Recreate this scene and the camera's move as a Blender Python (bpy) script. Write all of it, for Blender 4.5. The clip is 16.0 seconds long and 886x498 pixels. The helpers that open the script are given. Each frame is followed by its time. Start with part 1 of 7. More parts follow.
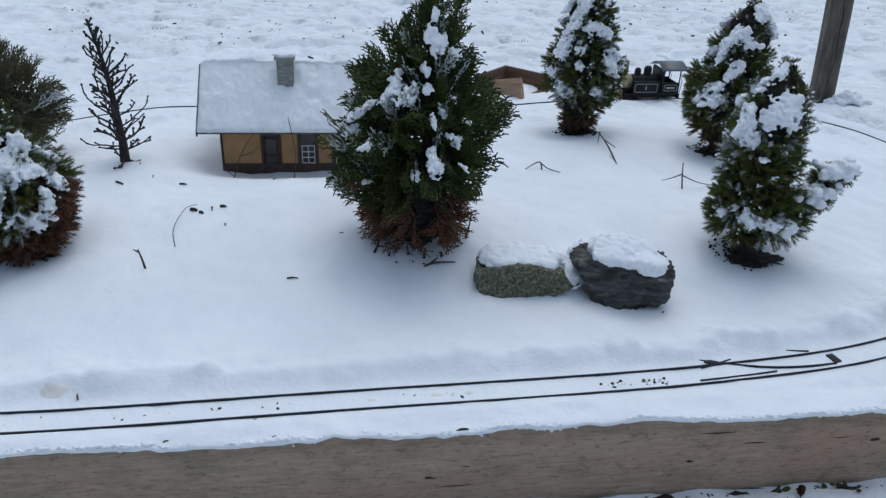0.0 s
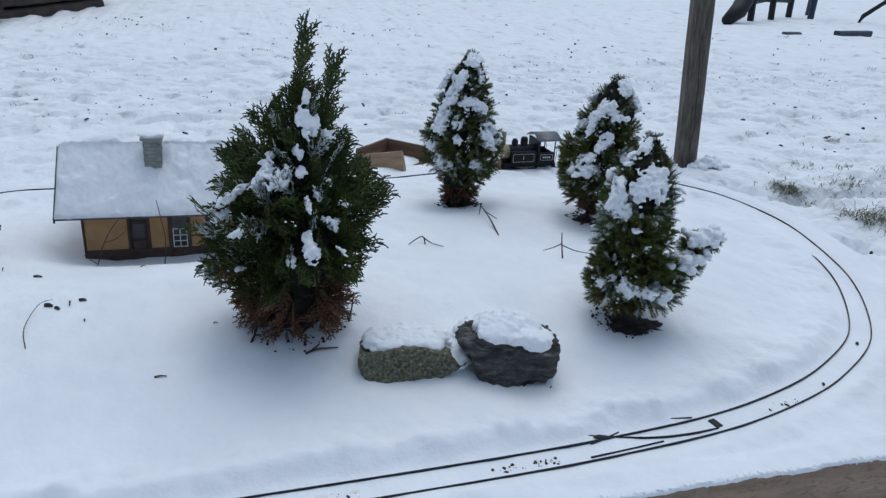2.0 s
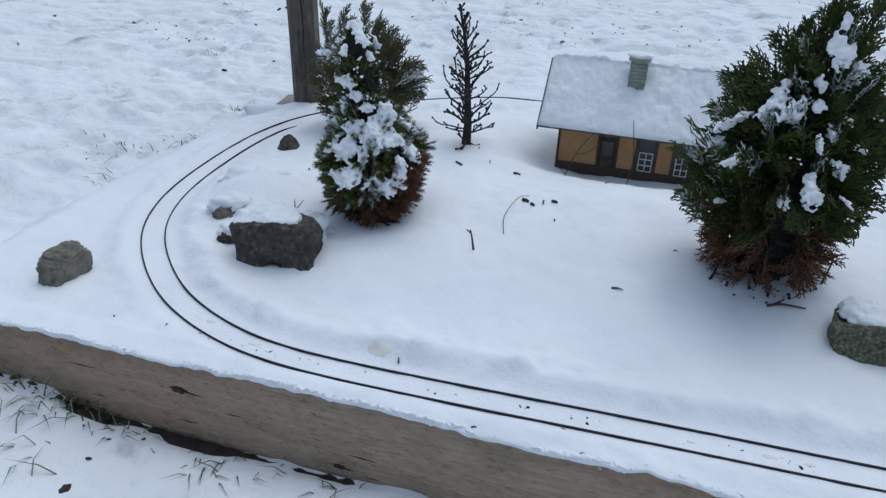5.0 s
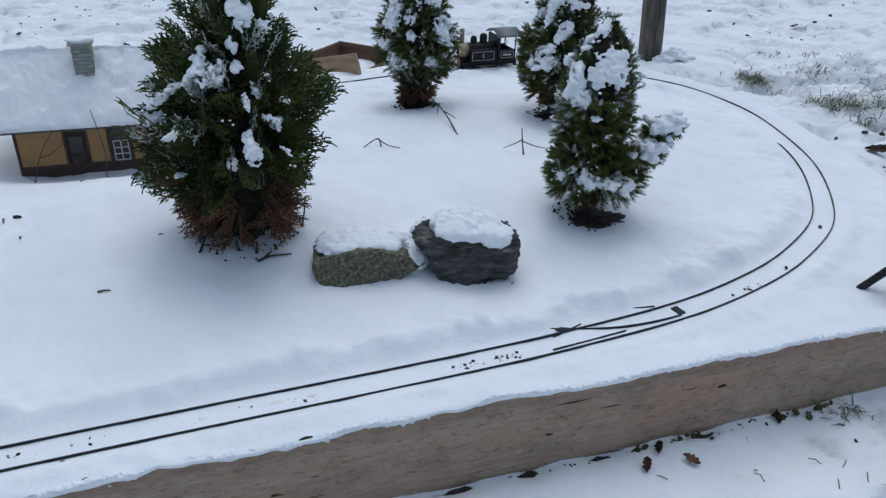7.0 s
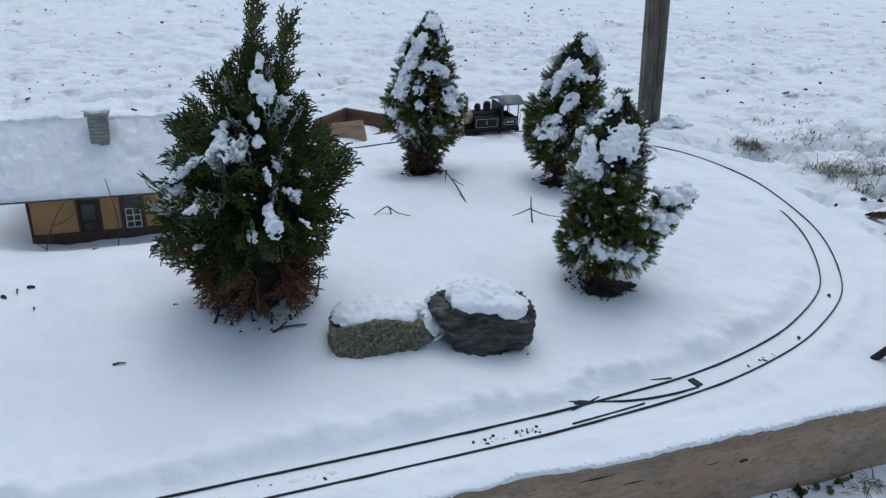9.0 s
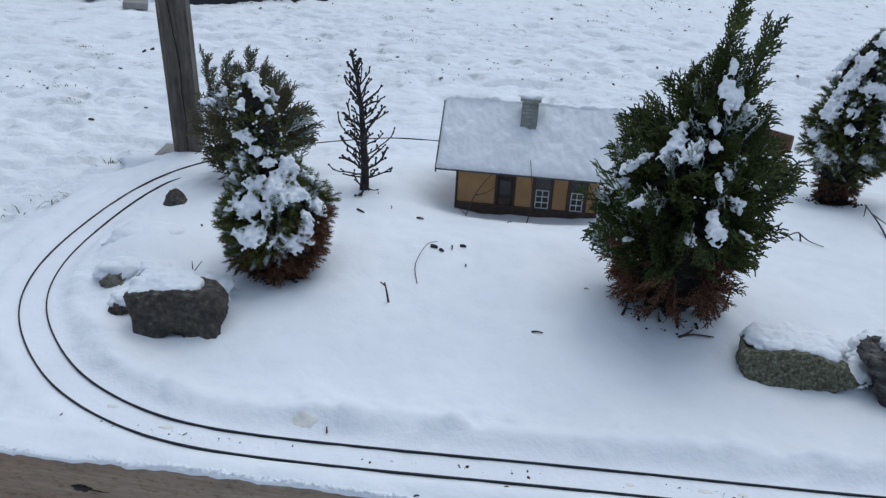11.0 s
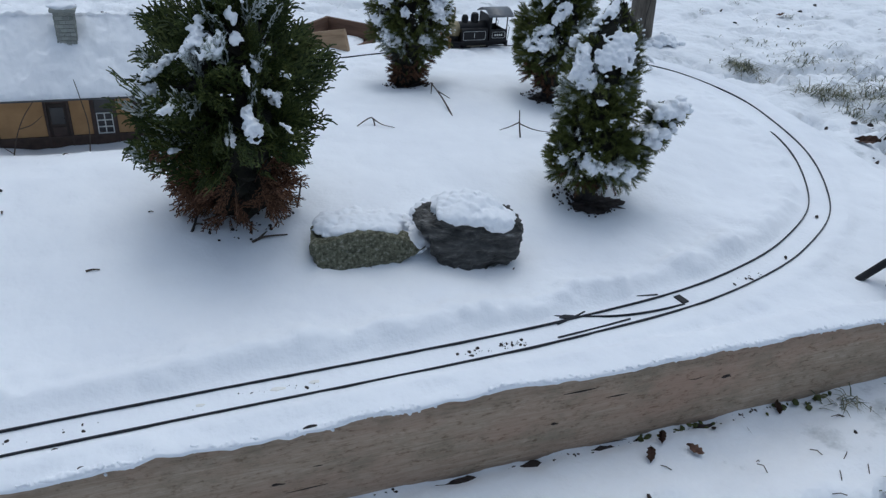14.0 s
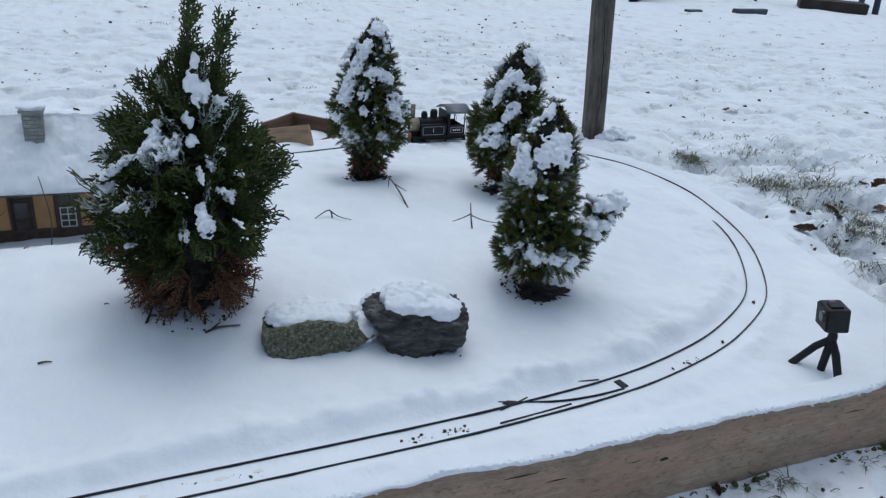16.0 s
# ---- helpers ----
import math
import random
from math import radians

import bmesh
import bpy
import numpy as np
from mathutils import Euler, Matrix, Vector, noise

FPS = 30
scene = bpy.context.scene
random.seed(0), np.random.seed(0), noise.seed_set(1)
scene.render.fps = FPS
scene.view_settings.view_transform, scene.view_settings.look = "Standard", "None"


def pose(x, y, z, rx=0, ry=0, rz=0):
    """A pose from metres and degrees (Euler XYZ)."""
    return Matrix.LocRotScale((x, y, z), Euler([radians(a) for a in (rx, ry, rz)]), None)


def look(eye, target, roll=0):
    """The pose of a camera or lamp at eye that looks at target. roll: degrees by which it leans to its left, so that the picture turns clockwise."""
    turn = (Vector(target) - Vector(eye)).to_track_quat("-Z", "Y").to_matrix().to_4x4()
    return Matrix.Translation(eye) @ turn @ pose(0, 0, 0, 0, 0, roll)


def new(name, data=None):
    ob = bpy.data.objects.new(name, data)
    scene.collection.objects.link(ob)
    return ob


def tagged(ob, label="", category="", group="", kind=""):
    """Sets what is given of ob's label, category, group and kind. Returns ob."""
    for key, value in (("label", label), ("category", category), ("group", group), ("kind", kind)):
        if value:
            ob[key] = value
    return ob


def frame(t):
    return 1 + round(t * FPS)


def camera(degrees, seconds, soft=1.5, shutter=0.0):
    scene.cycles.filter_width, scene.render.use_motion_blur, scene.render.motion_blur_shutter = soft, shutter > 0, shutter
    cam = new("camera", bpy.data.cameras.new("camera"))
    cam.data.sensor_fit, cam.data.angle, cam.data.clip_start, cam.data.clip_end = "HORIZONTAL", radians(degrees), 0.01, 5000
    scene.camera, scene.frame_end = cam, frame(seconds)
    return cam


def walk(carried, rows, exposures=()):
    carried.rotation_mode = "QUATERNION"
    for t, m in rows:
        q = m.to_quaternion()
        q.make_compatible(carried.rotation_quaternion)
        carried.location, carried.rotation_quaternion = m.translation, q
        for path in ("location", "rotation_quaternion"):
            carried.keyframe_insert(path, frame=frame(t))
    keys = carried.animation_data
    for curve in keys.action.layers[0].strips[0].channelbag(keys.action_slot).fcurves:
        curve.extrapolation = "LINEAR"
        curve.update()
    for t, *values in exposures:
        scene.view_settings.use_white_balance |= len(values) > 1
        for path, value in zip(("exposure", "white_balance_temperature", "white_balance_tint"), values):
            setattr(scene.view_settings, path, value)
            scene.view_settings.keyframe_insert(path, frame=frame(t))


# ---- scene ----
# ==== camera and walk ====
cam = camera(61.5, 16.0, soft=1.35)
ROWS = [  # seconds, place, turn
    (0, -0.4418, -0.8026, 0.7329, 62.15, -2.28, -6.48),
    (0.5, -0.3614, -0.7833, 0.7444, 64.34, -2.02, -17.49),
    (1, -0.3503, -0.7814, 0.7574, 66.29, -1.95, -22.56),
    (1.5, -0.3812, -0.7689, 0.7542, 67.38, -2.60, -20.95),
    (2, -0.4140, -0.7585, 0.7480, 67.45, -3.40, -15.05),
    (2.5, -0.4290, -0.7617, 0.7491, 66.98, -3.67, -7.62),
    (3, -0.4507, -0.7663, 0.7356, 66.62, -3.53, -0.73),
    (3.5, -0.5513, -0.7588, 0.7292, 66.41, -3.67, 5.26),
    (3.7, -0.5776, -0.7633, 0.7142, 66.58, -3.73, 7.56),
    (4.05, -0.5881, -0.7620, 0.7100, 66.04, -3.60, 11.58),
    (4.4, -0.5772, -0.7568, 0.7036, 64.75, -3.12, 15.13),
    (4.75, -0.5530, -0.7498, 0.6964, 63.09, -2.47, 17.37),
    (5.1, -0.5234, -0.7434, 0.6903, 61.45, -1.84, 17.51),
    (5.45, -0.4966, -0.7392, 0.6869, 60.19, -1.39, 14.77),
    (5.8, -0.4803, -0.7395, 0.6879, 59.70, -1.26, 8.40),
    (6, -0.4717, -0.7386, 0.6931, 59.37, -1.46, 3.30),
    (6.5, -0.4362, -0.7458, 0.7033, 59.74, -1.52, -8.52),
    (7, -0.3718, -0.7349, 0.6990, 61.07, -1.97, -18.06),
    (7.5, -0.3152, -0.7181, 0.6921, 62.39, -1.61, -23.79),
    (8, -0.3396, -0.7225, 0.7101, 63.39, -1.70, -25.66),
    (8.5, -0.3750, -0.7279, 0.7140, 64.62, -1.84, -23.74),
    (9, -0.4108, -0.7144, 0.7219, 65.45, -2.31, -18.60),
    (9.5, -0.4516, -0.7006, 0.7331, 65.29, -2.37, -12.06),
    (10, -0.5238, -0.6943, 0.7159, 65.68, -2.67, -5.04),
    (10.2, -0.5673, -0.7100, 0.7205, 65.47, -2.58, -2.34),
    (10.55, -0.5870, -0.7117, 0.7178, 65.27, -2.67, 2.33),
    (10.9, -0.6043, -0.7148, 0.7141, 64.69, -2.79, 6.42),
    (11.25, -0.6178, -0.7181, 0.7099, 63.87, -2.92, 9.64),
    (11.6, -0.6260, -0.7205, 0.7057, 62.96, -3.03, 11.72),
    (11.95, -0.6276, -0.7207, 0.7018, 62.10, -3.12, 12.35),
    (12.3, -0.6213, -0.7180, 0.6987, 61.43, -3.19, 11.26),
    (12.5, -0.6165, -0.7198, 0.6906, 61.18, -3.30, 9.90),
    (13, -0.5576, -0.6994, 0.6840, 59.83, -3.15, 2.29),
    (13.5, -0.4665, -0.6885, 0.6796, 59.33, -3.51, -8.35),
    (14, -0.4107, -0.6908, 0.6848, 59.70, -3.95, -19.46),
    (14.5, -0.4209, -0.7279, 0.6887, 61.27, -3.78, -27.36),
    (15, -0.4201, -0.7531, 0.7046, 63.35, -3.55, -30.48),
    (15.5, -0.3743, -0.7482, 0.7194, 65.17, -3.82, -29.27),
    (16, -0.3822, -0.7491, 0.7214, 66.34, -4.38, -21.36),
]
EXPOSURES = [(0.0, -0.44, 5650, 3), (16.0, -0.44, 5650, 3)]  # seconds, stops, kelvin, tint
walk(cam, [(t, pose(x, y, z, rx, ry, rz)) for t, x, y, z, rx, ry, rz in ROWS], EXPOSURES)

# ==== world, sun, exposure ====
SUN_EL, SUN_ROT = radians(70), radians(20)
world = bpy.data.worlds.new("overcast_sky")
scene.world = world
world.use_nodes = True
wn, wl = world.node_tree.nodes, world.node_tree.links
sky = wn.new("ShaderNodeTexSky")
sky.sky_type, sky.sun_disc, sky.sun_elevation, sky.sun_rotation = "NISHITA", False, SUN_EL, SUN_ROT
sky.air_density, sky.dust_density, sky.ozone_density = 1.0, 4.0, 1.0
haze = wn.new("ShaderNodeHueSaturation")
haze.inputs["Saturation"].default_value = 0.7
wl.new(sky.outputs[0], haze.inputs["Color"])
wl.new(haze.outputs[0], wn["Background"].inputs[0])
wn["Background"].inputs[1].default_value = 0.148
sun_data = bpy.data.lights.new("sun", "SUN")
sun_data.energy, sun_data.angle, sun_data.color = 0.72, radians(95), (1.0, 0.98, 0.96)
sun = new("sun", sun_data)
SUN_WAY = Vector((math.sin(SUN_ROT) * math.cos(SUN_EL), math.cos(SUN_ROT) * math.cos(SUN_EL), math.sin(SUN_EL)))
sun.matrix_world = look(SUN_WAY * 8, (0, 0, 0))

# ==== materials ====


def material(name, colors, scale=8.0, rough=0.8, bump=0.2, bump_scale=60.0, metal=0.0, stretch=(1, 1, 1), detail=6.0, island=0.0, objrand=0.0, spec=0.5, bump_dist=0.01, patches=0.0):
    """A noise-mottled surface: colors are stops of (position, colour); a second, finer noise gives relief."""
    m = bpy.data.materials.new(name)
    m.use_nodes = True
    n, l = m.node_tree.nodes, m.node_tree.links
    b = n["Principled BSDF"]
    b.inputs["Roughness"].default_value, b.inputs["Metallic"].default_value = rough, metal
    b.inputs["Specular IOR Level"].default_value = spec
    tc, mp = n.new("ShaderNodeTexCoord"), n.new("ShaderNodeMapping")
    mp.inputs["Scale"].default_value = stretch
    l.new(tc.outputs["Object"], mp.inputs["Vector"])
    a = n.new("ShaderNodeTexNoise")
    a.inputs["Scale"].default_value, a.inputs["Detail"].default_value, a.inputs["Roughness"].default_value = scale, detail, 0.62
    l.new(mp.outputs[0], a.inputs["Vector"])
    fac = a.outputs["Fac"]
    if island or objrand:
        src = n.new("ShaderNodeNewGeometry").outputs["Random Per Island"] if island else n.new("ShaderNodeObjectInfo").outputs["Random"]
        mix = n.new("ShaderNodeMix")
        mix.inputs[0].default_value = island or objrand
        l.new(fac, mix.inputs[2])
        l.new(src, mix.inputs[3])
        fac = mix.outputs[0]
    r = n.new("ShaderNodeValToRGB")
    while len(r.color_ramp.elements) < len(colors):
        r.color_ramp.elements.new(0.5)
    for e, (p, c) in zip(r.color_ramp.elements, colors):
        e.position, e.color = p, (*c, 1)
    l.new(fac, r.inputs[0])
    l.new(r.outputs[0], b.inputs["Base Color"])
    if patches:
        # broad damp and bleached patches over the finer grain
        p2, mr, mx = n.new("ShaderNodeTexNoise"), n.new("ShaderNodeMapRange"), n.new("ShaderNodeMix")
        p2.inputs["Scale"].default_value, p2.inputs["Detail"].default_value, p2.inputs["Roughness"].default_value = patches, 7.0, 0.65
        mx.data_type, mx.blend_type = "RGBA", "MULTIPLY"
        mr.inputs[1].default_value, mr.inputs[2].default_value, mr.inputs[3].default_value, mr.inputs[4].default_value = 0.34, 0.66, 0.62, 1.22
        l.new(tc.outputs["Object"], p2.inputs["Vector"])
        l.new(p2.outputs["Fac"], mr.inputs[0])
        mx.inputs[0].default_value = 1.0
        l.new(r.outputs[0], mx.inputs[6])
        l.new(mr.outputs[0], mx.inputs[7])
        l.new(mx.outputs[2], b.inputs["Base Color"])
    if bump:
        f, bp = n.new("ShaderNodeTexNoise"), n.new("ShaderNodeBump")
        f.inputs["Scale"].default_value, f.inputs["Detail"].default_value = bump_scale, 5.0
        bp.inputs["Strength"].default_value, bp.inputs["Distance"].default_value = bump, bump_dist
        l.new(mp.outputs[0], f.inputs["Vector"])
        l.new(f.outputs["Fac"], bp.inputs["Height"])
        l.new(bp.outputs[0], b.inputs["Normal"])
    return m


def board_material(name):
    """Weathered sawn board, x along it: fine grain, wavy growth rings, rosy and grey-green patches."""
    m = bpy.data.materials.new(name)
    m.use_nodes = True
    n, l = m.node_tree.nodes, m.node_tree.links
    b = n["Principled BSDF"]
    b.inputs["Roughness"].default_value, b.inputs["Specular IOR Level"].default_value = 0.85, 0.2
    tc = n.new("ShaderNodeTexCoord")

    def mapped(scale):
        mp = n.new("ShaderNodeMapping")
        mp.inputs["Scale"].default_value = scale
        l.new(tc.outputs["Object"], mp.inputs["Vector"])
        return mp.outputs[0]

    def mottle(scale, detail=6.0, rough=0.6, distort=0.0):
        q = n.new("ShaderNodeTexNoise")
        q.inputs["Scale"].default_value, q.inputs["Detail"].default_value, q.inputs["Roughness"].default_value, q.inputs["Distortion"].default_value = 1.0, detail, rough, distort
        l.new(mapped(scale), q.inputs["Vector"])
        return q.outputs["Fac"]

    def blend(fac, a, c, mode="MIX"):
        q = n.new("ShaderNodeMix")
        q.data_type, q.blend_type = "RGBA", mode
        for slot, value in ((0, fac), (6, a), (7, c)):
            if isinstance(value, (float, tuple)):
                q.inputs[slot].default_value = value
            else:
                l.new(value, q.inputs[slot])
        return q.outputs[2]

    def ramp(fac, *stops):
        r = n.new("ShaderNodeValToRGB")
        while len(r.color_ramp.elements) < len(stops):
            r.color_ramp.elements.new(0.5)
        for e, (p, c) in zip(r.color_ramp.elements, stops):
            e.position, e.color = p, (*c, 1)
        l.new(fac, r.inputs[0])
        return r.outputs[0]

    grain = mottle((14, 170, 210), 10.0, 0.78, 0.9)
    rings = n.new("ShaderNodeTexWave")
    rings.bands_direction = "Z"
    for key, value in (("Scale", 9.0), ("Distortion", 9.0), ("Detail", 4.0), ("Detail Scale", 1.6), ("Detail Roughness", 0.6)):
        rings.inputs[key].default_value = value
    l.new(mapped((0.42, 1, 1)), rings.inputs["Vector"])
    colour = ramp(grain, (0.28, (0.205, 0.148, 0.104)), (0.45, (0.365, 0.282, 0.206)), (0.58, (0.45, 0.358, 0.270)), (0.76, (0.58, 0.484, 0.382)))
    colour = blend(ramp(rings.outputs["Fac"], (0.0, (0.16, 0.16, 0.16)), (0.5, (0.0, 0.0, 0.0))), colour, (0.29, 0.200, 0.138, 1.0))
    colour = blend(ramp(mottle((2.6, 5, 9)), (0.46, (0.0, 0.0, 0.0)), (0.66, (0.6, 0.6, 0.6))), colour, (0.40, 0.255, 0.185, 1.0))
    colour = blend(ramp(mottle((16, 20, 26), 9.0, 0.75), (0.48, (0.0, 0.0, 0.0)), (0.66, (0.62, 0.62, 0.62))), colour, (0.22, 0.190, 0.135, 1.0))
    colour = blend(1.0, colour, ramp(mottle((70, 130, 160), 6.0, 0.7), (0.29, (0.54, 0.49, 0.44)), (0.47, (1.0, 1.0, 1.0))), "MULTIPLY")
    l.new(colour, b.inputs["Base Color"])
    bp = n.new("ShaderNodeBump")
    bp.inputs["Strength"].default_value, bp.inputs["Distance"].default_value = 0.8, 0.002
    l.new(grain, bp.inputs["Height"])
    l.new(bp.outputs[0], b.inputs["Normal"])
    return m


SNOW = material("snow", [(0.3, (0.80, 0.82, 0.86)), (0.7, (0.88, 0.90, 0.93))], 5, 0.75, 0.30, 110, spec=0.25, bump_dist=0.005)
LAWN = material("trodden_snow", [(0.29, (0.42, 0.45, 0.47)), (0.40, (0.78, 0.80, 0.83)), (0.75, (0.88, 0.90, 0.93))], 5.5, 0.8, 0.65, 30, spec=0.2, bump_dist=0.014)
TIMBER = board_material("weathered_timber")
POSTWOOD = material("grey_post_wood", [(0.28, (0.042, 0.034, 0.027)), (0.45, (0.100, 0.086, 0.069)), (0.58, (0.140, 0.122, 0.100)), (0.75, (0.20, 0.178, 0.150))], 30, 0.85, 0.9, 90, stretch=(0.35, 3, 3), detail=11.0, bump_dist=0.003, patches=6.0)
STAIN = material("stained_snow", [(0.3, (0.73, 0.71, 0.65)), (0.7, (0.83, 0.83, 0.81))], 30, 0.8, 0.3, 150, bump_dist=0.002)
RAIL = material("dark_rail", [(0.3, (0.008, 0.010, 0.015)), (0.7, (0.022, 0.025, 0.032))], 30, 0.5, 0.2, 120, metal=0.3, spec=0.3)
TIE = material("brown_plastic_tie", [(0.3, (0.03, 0.026, 0.024)), (0.7, (0.07, 0.06, 0.055))], 40, 0.7, 0.2)
ROCK_A = material("mossy_granite", [(0.30, (0.024, 0.024, 0.016)), (0.46, (0.085, 0.086, 0.055)), (0.56, (0.135, 0.135, 0.090)), (0.68, (0.26, 0.255, 0.21))], 170, 0.9, 0.6, 160, bump_dist=0.004)
ROCK_B = material("dark_slate", [(0.3, (0.020, 0.020, 0.019)), (0.50, (0.060, 0.059, 0.056)), (0.62, (0.105, 0.102, 0.096)), (0.74, (0.30, 0.295, 0.285))], 60, 0.75, 1.0, 55, stretch=(0.6, 1, 2.0), bump_dist=0.008, patches=16.0)
ROCK_C = material("grey_brown_stone", [(0.3, (0.026, 0.023, 0.021)), (0.50, (0.066, 0.058, 0.050)), (0.64, (0.115, 0.100, 0.082)), (0.78, (0.30, 0.275, 0.23))], 95, 0.85, 1.0, 120, bump_dist=0.006, patches=18.0)
ROCK_D = material("lichen_stone", [(0.3, (0.10, 0.095, 0.08)), (0.6, (0.22, 0.205, 0.165)), (0.8, (0.34, 0.32, 0.26))], 40, 0.9, 0.6, 90, bump_dist=0.005)
THUJA = material("thuja_scales", [(0.15, (0.010, 0.017, 0.005)), (0.42, (0.030, 0.046, 0.011)), (0.64, (0.080, 0.098, 0.024)), (0.88, (0.19, 0.195, 0.065))], 24, 0.65, 0, island=0.35, spec=0.25)
THUJA_DULL = material("bronzed_thuja_scales", [(0.15, (0.020, 0.030, 0.012)), (0.42, (0.062, 0.072, 0.030)), (0.60, (0.125, 0.105, 0.050)), (0.86, (0.27, 0.165, 0.095))], 9, 0.7, 0, island=0.3)
DUSTED = material("snow_dusted_foliage", [(0.25, (0.10, 0.125, 0.085)), (0.5, (0.42, 0.45, 0.43)), (0.75, (0.74, 0.77, 0.79))], 90, 0.8, 0, island=0.35, spec=0.2)
DEAD = material("dead_brown_foliage", [(0.2, (0.040, 0.021, 0.013)), (0.5, (0.125, 0.062, 0.036)), (0.8, (0.25, 0.135, 0.078))], 20, 0.8, 0, island=0.6, spec=0.2)
NEEDLE = material("spruce_needles", [(0.15, (0.030, 0.044, 0.010)), (0.45, (0.078, 0.098, 0.022)), (0.75, (0.155, 0.165, 0.042)), (0.97, (0.27, 0.20, 0.075))], 16, 0.65, 0, island=0.5, spec=0.25)
# near-black: the shade inside the crowns, put into the colour
CORE = material("shaded_crown_core", [(0.3, (0.006, 0.006, 0.004)), (0.7, (0.020, 0.018, 0.010))], 60, 0.9, 0.6, 120)
BARK = material("dark_bark", [(0.3, (0.012, 0.010, 0.011)), (0.7, (0.036, 0.030, 0.029))], 40, 0.85, 0.6, 120)
TWIG = material("twig_bark", [(0.3, (0.035, 0.026, 0.022)), (0.7, (0.10, 0.075, 0.06))], 60, 0.85, 0.3, 150)
OCHRE = material("ochre_plaster", [(0.25, (0.31, 0.175, 0.078)), (0.55, (0.40, 0.24, 0.108)), (0.8, (0.47, 0.29, 0.14))], 22, 0.85, 0.25, 140, bump_dist=0.001)
BROWN = material("dark_brown_frame", [(0.3, (0.040, 0.026, 0.022)), (0.7, (0.085, 0.056, 0.046))], 45, 0.75, 0.3, 120, bump_dist=0.001)
PLINTH = material("red_brown_plinth", [(0.3, (0.038, 0.024, 0.019)), (0.7, (0.085, 0.056, 0.042))], 50, 0.85, 0.4, 120, bump_dist=0.001)
ROOFING = material("dark_roofing", [(0.3, (0.05, 0.055, 0.06)), (0.7, (0.11, 0.115, 0.12))], 40, 0.8, 0.3)
CHIMNEY = material("grey_green_brick", [(0.3, (0.20, 0.215, 0.195)), (0.7, (0.36, 0.37, 0.34))], 60, 0.85, 0.4, 150, bump_dist=0.001, objrand=0.4)
WHITE = material("white_muntin", [(0.3, (0.5, 0.5, 0.48)), (0.7, (0.7, 0.7, 0.68))], 60, 0.6, 0)
DARKPANE = material("dark_pane", [(0.3, (0.012, 0.013, 0.016)), (0.7, (0.03, 0.032, 0.036))], 20, 0.15, 0)
BLACK = material("satin_black_paint", [(0.3, (0.006, 0.0065, 0.008)), (0.7, (0.013, 0.0135, 0.016))], 40, 0.5, 0.1, 200, bump_dist=0.001, spec=0.25)
BLACKPL = material("black_plastic", [(0.3, (0.010, 0.0105, 0.012)), (0.7, (0.024, 0.025, 0.028))], 60, 0.55, 0.15, 300, bump_dist=0.001, spec=0.25)
CABROOF = material("grey_cab_roof", [(0.3, (0.075, 0.082, 0.095)), (0.7, (0.14, 0.15, 0.165))], 30, 0.4, 0.15, 120, bump_dist=0.001)
BRASS = material("dull_gold_boiler", [(0.3, (0.26, 0.22, 0.13)), (0.7, (0.42, 0.36, 0.22))], 40, 0.5, 0.1, metal=0.3)
STACK = material("bronze_stack", [(0.3, (0.16, 0.14, 0.10)), (0.7, (0.28, 0.25, 0.19))], 40, 0.45, 0.1, metal=0.5)
PLOW = material("rusty_plough", [(0.3, (0.16, 0.075, 0.035)), (0.7, (0.30, 0.16, 0.08))], 50, 0.8, 0.4, 140, bump_dist=0.002)
PALE = material("pale_lining", [(0.3, (0.6, 0.6, 0.58)), (0.7, (0.72, 0.72, 0.70))], 50, 0.6, 0)
PLANK = material("tan_plank", [(0.25, (0.20, 0.125, 0.07)), (0.55, (0.36, 0.25, 0.15)), (0.8, (0.46, 0.34, 0.22))], 8, 0.8, 0.4, 60, stretch=(1, 8, 8), bump_dist=0.003)
PLANKD = material("red_brown_plank", [(0.25, (0.07, 0.038, 0.024)), (0.55, (0.13, 0.072, 0.045)), (0.8, (0.19, 0.11, 0.07))], 8, 0.8, 0.4, 60, stretch=(1, 8, 8), bump_dist=0.003)
LEAF = material("brown_leaf", [(0.3, (0.075, 0.045, 0.034)), (0.7, (0.21, 0.125, 0.090))], 60, 0.8, 0.4, 150, objrand=0.5, spec=0.2)
LITTER = material("brown_litter", [(0.2, (0.030, 0.028, 0.022)), (0.5, (0.075, 0.066, 0.046)), (0.85, (0.19, 0.15, 0.10))], 60, 0.9, 0.5, 120, island=0.8)
GRASS = material("winter_grass", [(0.1, (0.045, 0.062, 0.030)), (0.5, (0.105, 0.120, 0.065)), (0.9, (0.30, 0.27, 0.19))], 30, 0.8, 0, island=0.75)
MOSS = material("green_moss", [(0.3, (0.030, 0.040, 0.012)), (0.6, (0.085, 0.095, 0.028)), (0.85, (0.15, 0.13, 0.055))], 90, 0.95, 0.6, 160)
SOIL = material("dark_soil", [(0.3, (0.016, 0.012, 0.011)), (0.7, (0.06, 0.045, 0.038))], 60, 0.95, 0.7, 120)
NAVY = material("dark_navy_plastic", [(0.3, (0.007, 0.009, 0.014)), (0.7, (0.017, 0.021, 0.030))], 14, 0.5, 0.2)
BLUEPOLE = material("dark_blue_pole", [(0.3, (0.015, 0.024, 0.045)), (0.7, (0.03, 0.045, 0.075))], 14, 0.5, 0.1)
CONCRETE = material("grey_concrete", [(0.3, (0.20, 0.195, 0.185)), (0.7, (0.34, 0.33, 0.31))], 9, 0.9, 0.4, 50)
